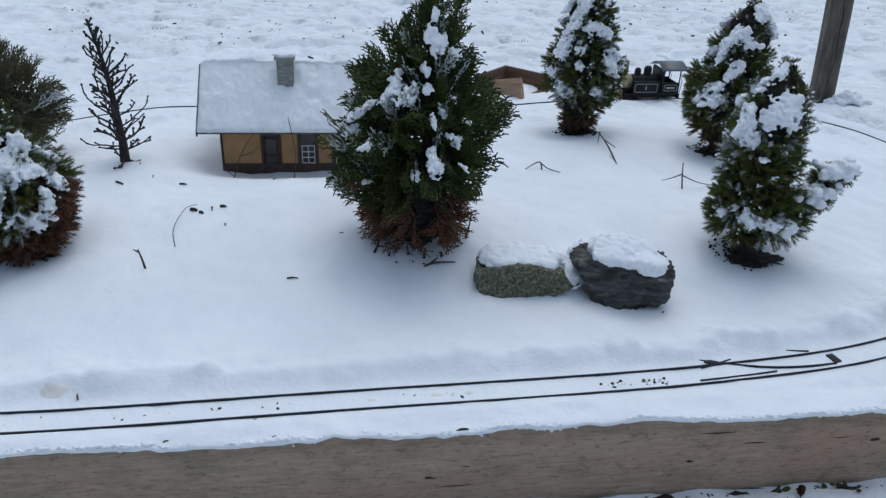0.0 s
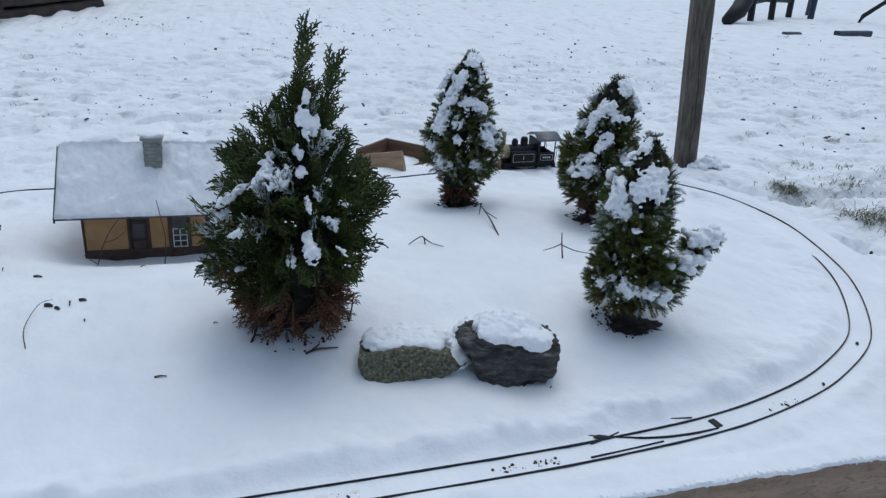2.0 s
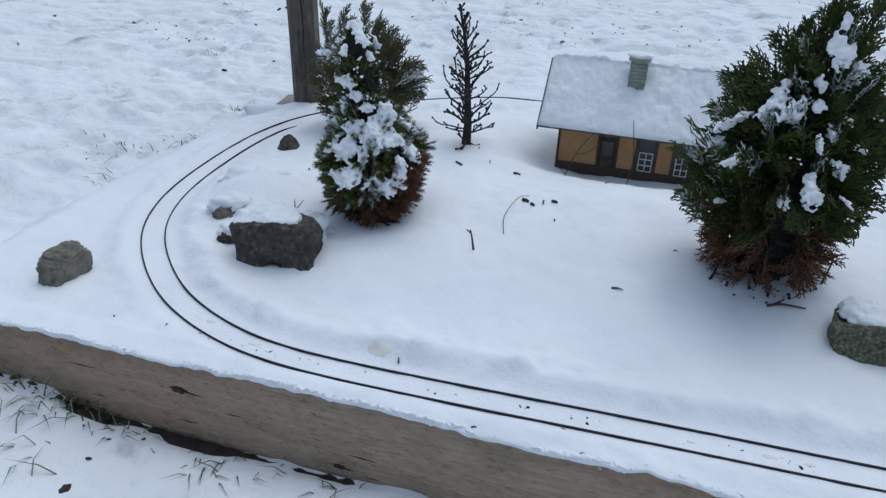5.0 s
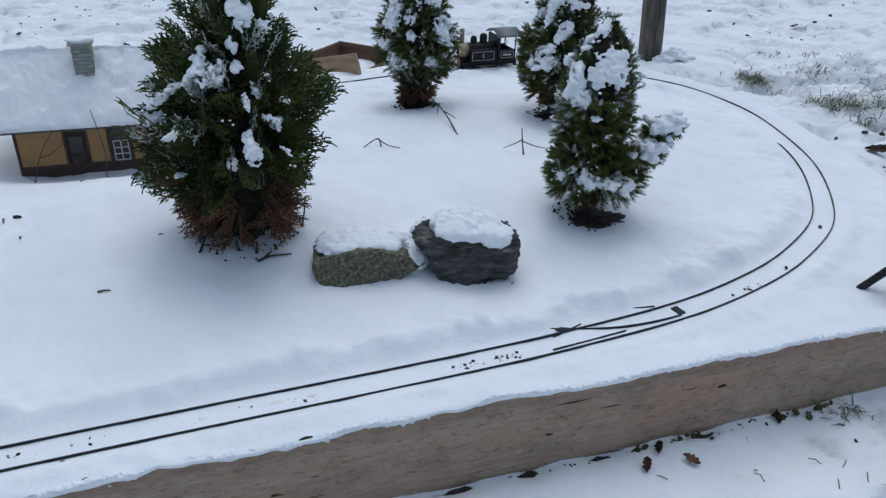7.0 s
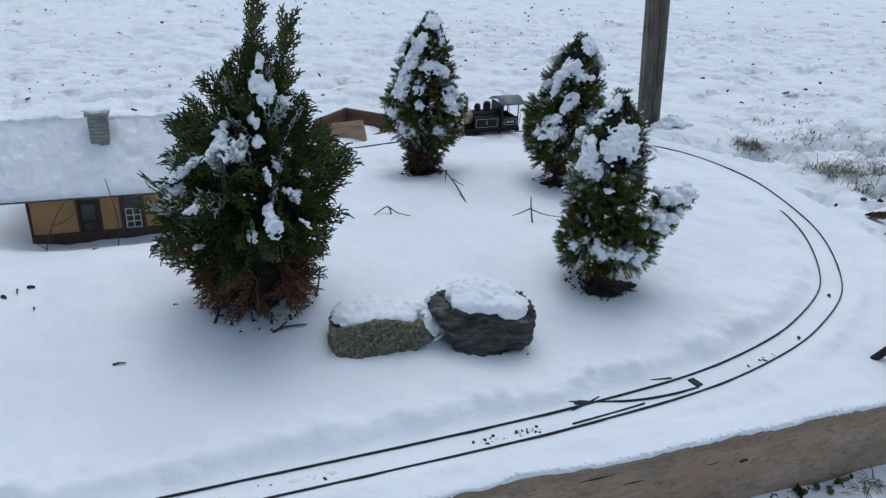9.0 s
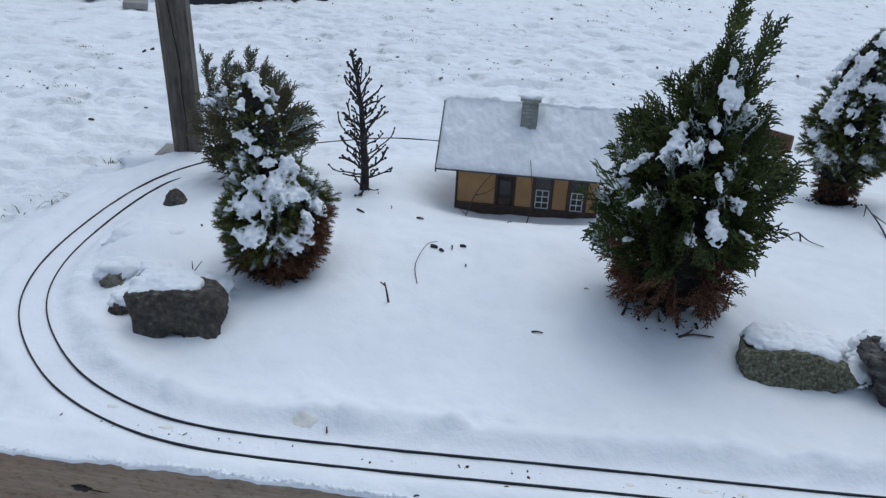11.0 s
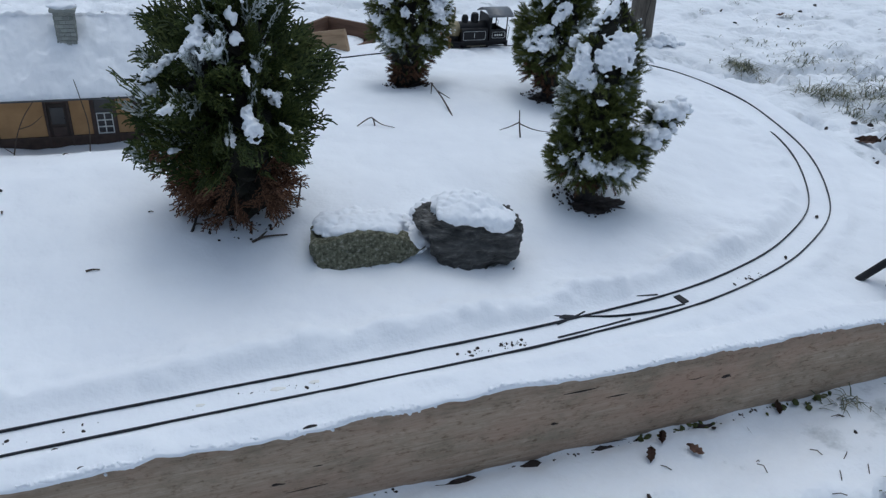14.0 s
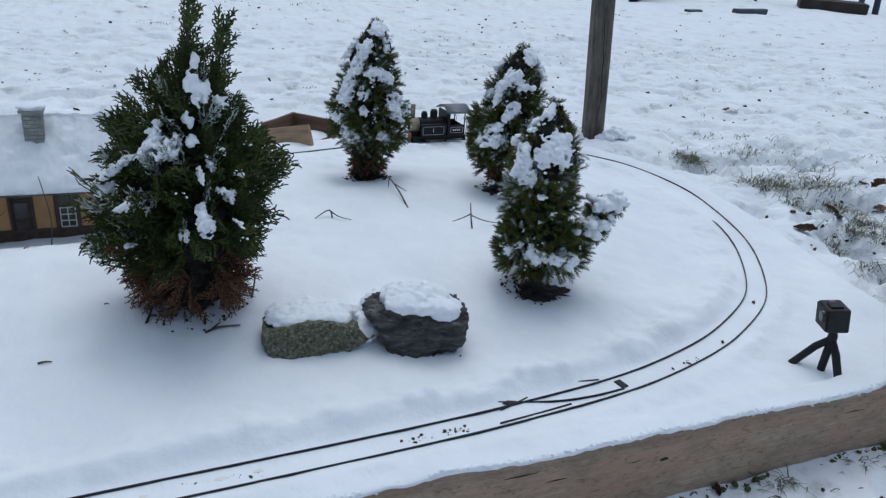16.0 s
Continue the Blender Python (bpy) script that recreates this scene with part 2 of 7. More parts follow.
FROSTED = material("frosted_board", [(0.3, (0.27, 0.265, 0.26)), (0.7, (0.46, 0.46, 0.46))], 9, 0.8, 0.4, 60, bump_dist=0.003)
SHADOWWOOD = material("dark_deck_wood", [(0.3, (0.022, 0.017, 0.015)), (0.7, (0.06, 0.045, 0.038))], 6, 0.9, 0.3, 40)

# ==== helpers of the place ====


def np_mesh(name, verts, faces, mat, parent=None, smooth=False, label=""):
    """One mesh object from arrays of vertices and equal-sided faces."""
    verts, faces = np.asarray(verts, np.float32), np.asarray(faces, np.int32)
    me = bpy.data.meshes.new(name)
    k = faces.shape[1]
    me.vertices.add(len(verts))
    me.vertices.foreach_set("co", verts.ravel())
    me.loops.add(faces.size)
    me.loops.foreach_set("vertex_index", faces.ravel())
    me.polygons.add(len(faces))
    me.polygons.foreach_set("loop_start", np.arange(0, faces.size, k, dtype=np.int32))
    me.polygons.foreach_set("use_smooth", np.full(len(faces), smooth))
    me.update(calc_edges=True)
    me.validate()
    me.materials.append(mat)
    ob = new(name, me)
    ob.parent = parent
    if label:
        ob["label"] = label
    return ob


def part(name, bm, mat, parent=None, label="", smooth=False):
    me = bpy.data.meshes.new(name)
    bmesh.ops.recalc_face_normals(bm, faces=bm.faces)
    bm.to_mesh(me)
    bm.free()
    me.materials.append(mat)
    if smooth:
        me.polygons.foreach_set("use_smooth", np.full(len(me.polygons), True))
    ob = new(name, me)
    ob.parent = parent
    if label:
        ob["label"] = label
    return ob


def thing(name, x, y, z, rz=0, label="", category="", group=""):
    ob = new(name)
    ob.empty_display_size = 0.02
    ob.matrix_world = pose(x, y, z, 0, 0, rz)
    return tagged(ob, label, category, group)


def add_box(bm, x0, x1, y0, y1, z0, z1, bevel=0.0, m=None):
    r = bmesh.ops.create_cube(bm, size=1.0)
    vs = r["verts"]
    for v in vs:
        v.co = Vector(((x0 + x1) / 2 + v.co.x * (x1 - x0), (y0 + y1) / 2 + v.co.y * (y1 - y0), (z0 + z1) / 2 + v.co.z * (z1 - z0)))
    if bevel:
        es = list({e for v in vs for e in v.link_edges})
        out = bmesh.ops.bevel(bm, geom=es, offset=bevel, segments=2, affect="EDGES", profile=0.6)
        vs = list({v for f in out["faces"] for v in f.verts} | {v for v in vs if v.is_valid})
    if m is not None:
        bmesh.ops.transform(bm, matrix=m, verts=vs)
    return bm


def box(x0, x1, y0, y1, z0, z1, bevel=0.0, m=None):
    return add_box(bmesh.new(), x0, x1, y0, y1, z0, z1, bevel, m)


def add_tube(bm, points, radii, sides=8, cap=True):
    """A round bar through points, its radius changing along the way."""
    pts = [Vector(p) for p in points]
    rings = []
    for i, p in enumerate(pts):
        d = (pts[min(i + 1, len(pts) - 1)] - pts[max(i - 1, 0)]).normalized()
        u = d.cross(Vector((0.13, 0.31, 0.94)) if abs(d.z) < 0.9 else Vector((1, 0, 0))).normalized()
        w = d.cross(u)
        r = float(radii[i] if hasattr(radii, "__len__") else radii)
        rings.append([bm.verts.new(p + r * (math.cos(2 * math.pi * k / sides) * u + math.sin(2 * math.pi * k / sides) * w)) for k in range(sides)])
    for a, b in zip(rings, rings[1:]):
        for k in range(sides):
            bm.faces.new((a[k], a[(k + 1) % sides], b[(k + 1) % sides], b[k]))
    if cap:
        bm.faces.new(rings[0][::-1])
        bm.faces.new(rings[-1])
    return bm


def tube(points, radii, sides=8, cap=True):
    return add_tube(bmesh.new(), points, radii, sides, cap)


def lattice(ix, iy, seed):
    h = np.sin(ix * 127.1 + iy * 311.7 + seed * 74.7) * 43758.5453
    return h - np.floor(h)


def vnoise(x, y, seed=0):
    ix, iy = np.floor(x), np.floor(y)
    fx, fy = x - ix, y - iy
    fx, fy = fx * fx * fx * (fx * (fx * 6 - 15) + 10), fy * fy * fy * (fy * (fy * 6 - 15) + 10)
    a, b, c, d = lattice(ix, iy, seed), lattice(ix + 1, iy, seed), lattice(ix, iy + 1, seed), lattice(ix + 1, iy + 1, seed)
    return (a + (b - a) * fx) * (1 - fy) + (c + (d - c) * fx) * fy - 0.5


def fbm(x, y, octaves=4, seed=0):
    s, amp, tot = 0.0, 1.0, 0.0
    for k in range(octaves):
        s, tot = s + amp * vnoise(x * 2**k + 17.3 * k, y * 2**k - 9.1 * k, seed + k), tot + amp
        amp *= 0.5
    return s / tot


def step(a, b, x):
    t = np.clip((x - a) / (b - a), 0, 1)
    return t * t * (3 - 2 * t)


def spline(ctrl, per, closed=True):
    """Catmull-Rom curve through control points."""
    c = np.asarray(ctrl, float)
    n = len(c)
    out = []
    for i in range(n if closed else n - 1):
        p = [c[(i + k) % n] if closed else c[min(max(i + k, 0), n - 1)] for k in (-1, 0, 1, 2)]
        for t in np.arange(per) / per:
            out.append(0.5 * (2 * p[1] + (p[2] - p[0]) * t + (2 * p[0] - 5 * p[1] + 4 * p[2] - p[3]) * t**2 + (3 * p[1] - p[0] - 3 * p[2] + p[3]) * t**3))
    if not closed:
        out.append(c[-1])
    return np.array(out)


def poly_distance(x, y, poly):
    """Distance to a closed outline, negative inside."""
    best, inside = np.full(x.shape, 1e9), np.zeros(x.shape, bool)
    for (ax, ay), (bx, by) in zip(poly, np.roll(poly, -1, axis=0)):
        dx, dy = bx - ax, by - ay
        t = np.clip(((x - ax) * dx + (y - ay) * dy) / (dx * dx + dy * dy + 1e-12), 0, 1)
        best = np.minimum(best, (x - ax - t * dx) ** 2 + (y - ay - t * dy) ** 2)
        if dy:
            inside ^= ((ay > y) != (by > y)) & (x < ax + (y - ay) / dy * dx)
    return np.where(inside, -1, 1) * np.sqrt(best)


# ==== the lie of the land ====
GAUGE = 0.044
TRACK = spline([(-0.95, 0.071), (-0.70, 0.080), (-0.45, 0.092), (-0.20, 0.101), (0.05, 0.113), (0.20, 0.127), (0.41, 0.153), (0.620, 0.218), (0.729, 0.272), (0.83, 0.333),
                (0.912, 0.402), (1.014, 0.535), (1.110, 0.703), (1.179, 0.937), (1.200, 1.10), (1.159, 1.315), (1.08, 1.42), (0.95, 1.57), (0.745, 1.656), (0.54, 1.67), (0.22, 1.605), (0.0, 1.55),
                (-0.4, 1.53), (-0.92, 1.54), (-1.06, 1.517), (-1.30, 1.37), (-1.486, 1.162), (-1.556, 0.945), (-1.552, 0.66), (-1.522, 0.485), (-1.455, 0.338), (-1.334, 0.207), (-1.228, 0.134), (-1.10, 0.085)], 10)
for _ in range(25):
    TRACK = 0.25 * np.roll(TRACK, 1, 0) + 0.5 * TRACK + 0.25 * np.roll(TRACK, -1, 0)
BED = spline([(-1.66, 0.02), (-1.5, 0.0), (-0.5, 0.0), (0.6, 0.0), (1.05, 0.0), (1.10, 0.03), (1.15, 0.28), (1.24, 0.70), (1.27, 1.05), (1.25, 1.34), (1.16, 1.52), (1.0, 1.68), (0.75, 1.77), (0.5, 1.775), (0.2, 1.72),
              (-0.4, 1.64), (-0.95, 1.65), (-1.35, 1.48), (-1.6, 1.2), (-1.66, 0.9), (-1.68, 0.4)], 5)

# footprints and holes trodden into the lawn
PRINTS = [(0.516, -0.240, 0.046, 0.040), (0.395, -0.228, 0.050, 0.030), (0.19, -0.15, 0.036, 0.014), (0.66, -0.215, 0.045, 0.026), (0.80, -0.12, 0.05, 0.024), (0.95, -0.16, 0.05, 0.026), (0.69, -0.17, 0.035, 0.020), (0.74, -0.24, 0.045, 0.028), (1.08, -0.10, 0.045, 0.024), (0.30, -0.30, 0.04, 0.012), (-1.95, 0.75, 0.07, 0.03), (-2.1, 1.0, 0.08, 0.03)]
prng = random.Random(31)
for _ in range(46):
    PRINTS.append((prng.uniform(-3.0, 4.2), prng.uniform(2.0, 4.6), prng.uniform(0.05, 0.11), prng.uniform(0.015, 0.035)))
for _ in range(14):
    PRINTS.append((prng.uniform(1.65, 3.0), prng.uniform(0.1, 2.0), prng.uniform(0.04, 0.09), prng.uniform(0.015, 0.03)))


def ground_height(x, y):
    h = -0.128 + 0.093 * step(0.05, 1.0, y) + 0.03 * step(1.0, 4.0, y)
    h = h + 0.09 * step(-1.2, -2.0, x) * step(0.9, 0.0, y)
    lumps = 0.026 * fbm(x * 2.6, y * 3.4, 2, 3) + 0.022 * fbm(x * 9, y * 11, 3, 9) + 0.009 * fbm(x * 23, y * 27, 2, 10) - 0.06 * np.maximum(fbm(x * 4.3, y * 5.1, 3, 21) - 0.12, 0)
    far = step(0.0, 0.5, np.hypot(x, y - 0.8) - 0.6)
    for fx, fy, fr, fd in PRINTS:
        r2 = ((x - fx) ** 2 + ((y - fy) * 1.35) ** 2) / fr**2
        h = h - fd * np.exp(-(r2**2)) + 0.30 * fd * np.exp(-((np.sqrt(r2) - 1.35) ** 2) / 0.10)
    gap = np.clip(0.36 + 1.9 * fbm(x * 9, x * 0.7, 4, 61) + 0.30 * step(-0.7, -1.2, x) - 0.12 * step(0.2, 0.4, x), 0, 1)
    h = h - 0.036 * np.exp(-(((y + 0.004) / (0.006 + 0.012 * gap)) ** 4)) * gap * step(1.08, 1.04, x) * step(-1.72, -1.68, x)
    h = h + 0.085 * fbm(x * 8, y * 10, 3, 64) * np.exp(-(((x - 1.95) / 0.55) ** 4 + ((y - 1.05) / 0.55) ** 4))
    h = h + 0.016 * fbm(x * 5.0, y * 6.0, 3, 62) * step(0.02, -0.05, y)
    busy = step(-0.10, 0.14, fbm(x * 0.8, y * 1.1, 2, 115))
    pits = step(0.11, 0.20, fbm(x * 6.5, y * 9.5, 3, 111)) * 0.020 + step(0.13, 0.22, fbm(x * 14, y * 19, 2, 113)) * (0.004 + 0.012 * busy)
    rough = step(1.30, 1.45, x) * step(2.6, 2.1, x) * step(0.2, 0.45, y) * step(1.75, 1.45, y)
    h = h - (pits * (1 + 1.6 * rough)) * step(0.0, 0.6, np.hypot(x + 0.2, y - 0.8) - 1.1) * step(-0.05, 0.4, y)
    return h + lumps * far * (0.55 + 0.45 * step(1.2, 2.2, np.hypot(x, y)))


# hollows in the snow round the stems
WELLS = [(-0.315, 0.545, 0.12, 0.010), (-1.06, 0.535, 0.10, 0.008), (0.222, 1.26, 0.09, 0.007), (0.365, 0.49, 0.09, 0.009), (0.555, 1.06, 0.09, 0.008), (-1.30, 1.08, 0.11, 0.010), (-0.99, 0.965, 0.05, 0.005)]

# scooped snow before the rocks
HOLLOWS = [(-0.13, 0.345, 0.07, 0.010), (0.07, 0.305, 0.08, 0.012), (-1.15, 0.285, 0.06, 0.008)]


def bed_height(x, y):
    dt, de = poly_distance(x, y, TRACK), poly_distance(x, y, BED)
    mound = 0.009 * step(0.034, 0.075, -dt) + 0.037 * step(0.13, 0.50, -dt) * (1 + 0.35 * fbm(x * 2.3, y * 2.3, 3, 5)) + 0.028 * fbm(x * 5.5, y * 5.5, 4, 8) * step(0.03, 0.14, np.abs(dt))
    for wx, wy, wr, wd in WELLS:
        mound -= wd * np.exp(-(((x - wx) ** 2 + (y - wy) ** 2) / wr**2))
    mound += 0.012 * np.exp(-(((-dt - 0.075 - 0.02 * fbm(x * 4, y * 4, 2, 33)) / 0.026) ** 2)) * (0.6 + 1.2 * np.clip(fbm(x * 6, y * 6, 3, 31) + 0.4, 0, 1)) * step(0.5, 0.2, y)
    mound += 0.020 * np.exp(-(((x + 0.72) / 0.17) ** 2 + ((y - 0.70) / 0.10) ** 2))
    mound -= 0.046 * np.exp(-(((x + 0.60) / 0.26) ** 4 + ((y - 1.06) / 0.15) ** 4))
    fluff = np.exp(-(((-dt - 0.085) / 0.045) ** 2)) + 0.4 * np.exp(-(((dt - 0.07) / 0.03) ** 2))
    mound += fluff * (0.036 * np.maximum(fbm(x * 19, y * 19, 3, 91) + 0.03, 0) - 0.002 + 0.009 * fbm(x * 48, y * 48, 2, 92)) * step(0.031, 0.050, np.abs(dt))
    mound += (0.0036 + 0.0040 * step(0.075, 0.03, y)) * fbm(x * 26, y * 30, 3, 93) * step(0.03, 0.06, np.abs(dt))
    mound += 0.046 * np.exp(-(((x + 1.36) / 0.085) ** 2 + ((y - 0.585) / 0.13) ** 2))
    mound += (0.014 + 0.008 * np.clip((x + 0.3) / 1.35, -1, 1)) * step(0.066, 0.044, y) * step(0.028, 0.05, np.abs(dt))
    for hx, hy, hr, hd in HOLLOWS:
        mound -= hd * np.exp(-(((x - hx) ** 2 + (y - hy) ** 2) / hr**2))
    mound += 0.016 * fbm(x * 13, y * 13, 3, 95) * np.exp(-(((x + 0.72) / 0.22) ** 2 + ((y - 0.72) / 0.14) ** 2))
    rut = np.exp(-((dt / 0.034) ** 4)) * (0.0012 + 0.0025 * fbm(x * 22, y * 22, 3, 12))
    back = 0.010 * np.exp(-(((-dt - 0.035) / 0.03) ** 2)) * step(1.05, 1.3, y)
    outer = 0.004 * fbm(x * 9, y * 9, 3, 14) * step(0.0, 0.05, dt) + 0.006 * np.exp(-(((dt - 0.055) / 0.02) ** 2))
    top = mound - rut + back + outer
    side = step(0.0, 0.16, de) * step(0.03, 0.06, y + 10 * step(1.03, 1.06, x))
    corner = step(1.035, 1.065, x) * step(0.11, 0.03, y)
    side = np.maximum(side, corner)
    wave = 0.012 * fbm(x * 5, y * 5, 3, 41) * step(0.03, 0.1, np.abs(dt)) * step(0.10, -0.02, np.abs(de)) * step(0.02, 0.2, y)
    return (top + wave) * (1 - side) + (ground_height(x, y) - 0.012) * side


def ground_at(x, y):
    a, b = np.array([float(x)]), np.array([float(y)])
    inside = poly_distance(a, b, BED)[0] < 0.0
    return float((bed_height if inside else ground_height)(a, b)[0])


def sheet(name, xs, ys, height, mat):
    gx, gy = np.meshgrid(xs, ys)
    verts = np.stack([gx, gy, height(gx, gy)], -1).reshape(-1, 3)
    n, m = len(xs), len(ys)
    i = (np.arange(m - 1)[:, None] * n + np.arange(n - 1)).ravel()
    return np_mesh(name, verts, np.stack([i, i + 1, i + n + 1, i + n], 1), mat, smooth=True)


def spread(lo, hi, fine, reach, growth=1.14):
    """Grid lines: fine between lo and hi, then growing out to reach."""
    mid = list(np.arange(lo, hi, fine))
    a, b, w = [lo], [mid[-1]], fine
    while b[-1] < reach:
        w *= growth
        a.append(a[-1] - w), b.append(b[-1] + w)
    return np.array(a[:0:-1] + mid + b[1:])


yard = sheet("ground", spread(-2.6, 3.6, 0.016, 400, 1.10), spread(-0.45, 4.2, 0.016, 400, 1.10), ground_height, LAWN)
tagged(yard, "snow-covered lawn, lumpy and trodden, with grass showing through", "ground", kind="structure")

bx, by = np.arange(-1.86, 1.46, 0.0070), np.concatenate([[-0.0052, -0.005, -0.0035, 0.0, 0.004], np.arange(0.009, 0.30, 0.0055), np.arange(0.305, 1.97, 0.0085)])


def bed_top(x, y):
    """The bed's snow; along the front it ends in a soft ragged edge on the timber."""
    h = bed_height(x, np.maximum(y, 0.0)) + 0.004 * step(0.05, 0.0, y) * (0.6 + fbm(x * 30, y * 30, 3, 66))
    on_timber = step(1.06, 1.045, x)
    plank = 0.0125 + (x + 0.315) * 0.0052 + 0.003 * fbm(x * 24, y * 24, 2, 97)
    h = h + step(0.046, 0.039, y) * on_timber * np.maximum(plank - h, 0)
    edge = np.clip((0.004 - y) / 0.009, 0, 1) ** 2
    ragged = 0.003 + 0.005 * fbm(x * 80, x * 3, 3, 51)
    low = np.where(y < -0.0051, -0.004, 0.0)
    return h - (edge * np.maximum(ragged, 0.001) - low) * on_timber - (1 - on_timber) * np.where(y < 0, 0.25, 0.0)


bed = sheet("snow_bed", bx, by, bed_top, SNOW)
tagged(bed, "smooth snow over a raised garden railway bed", "snow", kind="structure")
# ==== timber edging and posts ====


def rough_board(name, size, mat, parent=None, seed=0, wob=0.002, cuts=(60, 6, 6), label=""):
    """A sawn board with softly uneven faces, x along it, centred."""
    lx, ly, lz = size
    rng = np.random.default_rng(seed)
    nx = cuts[0]
    prof = []
    for k in range(16):
        a = 2 * math.pi * (k + 0.5) / 16
        c, s = math.cos(a), math.sin(a)
        q = max(abs(c), abs(s)) * 1.03
        prof.append((np.clip(c / q, -1, 1) * ly / 2, np.clip(s / q, -1, 1) * lz / 2))
    prof = np.array(prof)
    xs = np.linspace(-lx / 2, lx / 2, nx)
    v = []
    for i, x in enumerate(xs):
        n1 = fbm(prof[:, 0] * 40 + seed, np.full(16, x * 7) + prof[:, 1] * 30, 3, seed)
        sc = 1 + n1[:, None] * wob * 2 / min(ly, lz)
        v.append(np.c_[np.full(16, x), prof * sc])
    v = np.array(v).reshape(-1, 3)
    f = [(i * 16 + k, i * 16 + (k + 1) % 16, (i + 1) * 16 + (k + 1) % 16, (i + 1) * 16 + k) for i in range(nx - 1) for k in range(16)]
    n = len(v)
    v = np.vstack([v, [[-lx / 2, 0, 0], [lx / 2, 0, 0]]])
    bm = bmesh.new()
    vs = [bm.verts.new(p) for p in v]
    for q in f:
        bm.faces.new([vs[j] for j in q])
    for k in range(16):
        bm.faces.new((vs[n], vs[(k + 1) % 16], vs[k]))
        b = (nx - 1) * 16
        bm.faces.new((vs[n + 1], vs[b + k], vs[b + (k + 1) % 16]))
    return part(name, bm, mat, parent, label)


def lump(cx, cy, cz, rx, ry, rz, seed, rough=0.25, freq=2.0, subdiv=3):
    bm = bmesh.new()
    bmesh.ops.create_icosphere(bm, subdivisions=subdiv, radius=1.0)
    off = Vector((seed * 3.7, seed * 1.3, seed * 7.1))
    for v in bm.verts:
        n = v.co.normalized()
        k = 1 + rough * noise.fractal(n * freq + off, 0.8, 2.0, 4)
        v.co = Vector((cx + n.x * rx * k, cy + n.y * ry * k, cz + n.z * rz * k))
    return bm


front_timber = rough_board("front_timber", (2.74, 0.038, 0.166), TIMBER, seed=3, wob=0.0009, cuts=(110, 6, 6))
front_timber.matrix_world = pose(-0.315, 0.0195, -0.075, 0, -0.3, 0)
tagged(front_timber, "weathered grey-brown timber board edging the raised bed", "timber", kind="structure")
BOARD_POSE = pose(-0.315, 0.0195, -0.075, 0, -0.3, 0)
for kx, kz, kr, tail in ((-1.165, -0.048, 0.009, 0.042), (-0.90, -0.118, 0.006, 0.022), (-0.62, -0.10, 0.004, 0.010), (0.36, -0.045, 0.005, 0.008), (-0.34, -0.075, 0.003, 0.012), (0.06, -0.070, 0.0025, 0.008)):
    kb = lump(0, 0, 0, kr * 1.5, 0.0020, kr * 0.62, kx * 7, 0.6, 2.2, 3)
    add_tube(kb, [(kr * 0.8, 0, 0), (kr + tail * 0.45, 0.0003, -0.0020), (kr + tail, 0.0010, -0.0024)], [0.0013, 0.0011, 0.0004], 5)
    kn = part("knot", kb, SHADOWWOOD, front_timber, "small dark knot with a crack in the board", True)
    kn.matrix_basis = BOARD_POSE.inverted() @ pose(kx, 0.0008, kz)
gouge_rng = random.Random(19)
for _ in range(16):
    gx, gz, gl = gouge_rng.uniform(-1.6, 1.0), gouge_rng.uniform(-0.145, -0.01), gouge_rng.uniform(0.006, 0.030)
    gb = tube([(-gl, 0, 0), (0, -0.0004, gouge_rng.uniform(-0.0015, 0.0015)), (gl, 0, gouge_rng.uniform(-0.002, 0.002))], [0.0003, gouge_rng.uniform(0.0007, 0.0013), 0.0003], 5)
    gg = part("grain_split", gb, SHADOWWOOD, front_timber, "short dark split along the grain")
    gg.matrix_basis = BOARD_POSE.inverted() @ pose(gx, 0.0010, gz)

back_timber = rough_board("back_timber", (0.14, 0.034, 0.08), CONCRETE, seed=8, wob=0.004, cuts=(30, 6, 6))
back_timber.matrix_world = pose(-1.672, 1.295, -0.055, 0, 4, 102)
tagged(back_timber, "grey timber edging half buried in snow by the post", "timber", kind="structure")


def post(x, y, z, rz, top, seed, lean=(0, 0), label=""):
    t = thing("wooden_post", x, y, z, 0, label, "post", "posts round the bed")
    b = rough_board("shaft", (top, 0.080, 0.080), POSTWOOD, t, seed, 0.002, (70, 6, 6))
    turn = pose(0, 0, 0, lean[0], lean[1], 0) @ pose(0, 0, 0, 0, 0, rz)
    b.matrix_local = turn @ pose(0, 0, top / 2, 0, -90, 0)
    bm = bmesh.new()
    rng = random.Random(seed)
    pts = [Vector((0.004 * rng.uniform(-1, 1) + 0.008 * math.sin(i * 0.4), -0.0406, 0.10 + i * 0.05)) for i in range(11)]
    for i in range(len(pts) - 1):
        w = 0.0014 * math.sin(math.pi * (i + 0.5) / len(pts)) + 0.0005
        a, c = pts[i], pts[i + 1]
        bm.faces.new([bm.verts.new(p) for p in (a + Vector((-w, 0, 0)), a + Vector((w, 0, 0)), c + Vector((w, 0, 0)), c + Vector((-w, 0, 0)))])
    cr = part("drying_crack", bm, BARK, t, "dark crack along the grain")
    cr.matrix_local = turn
    return t


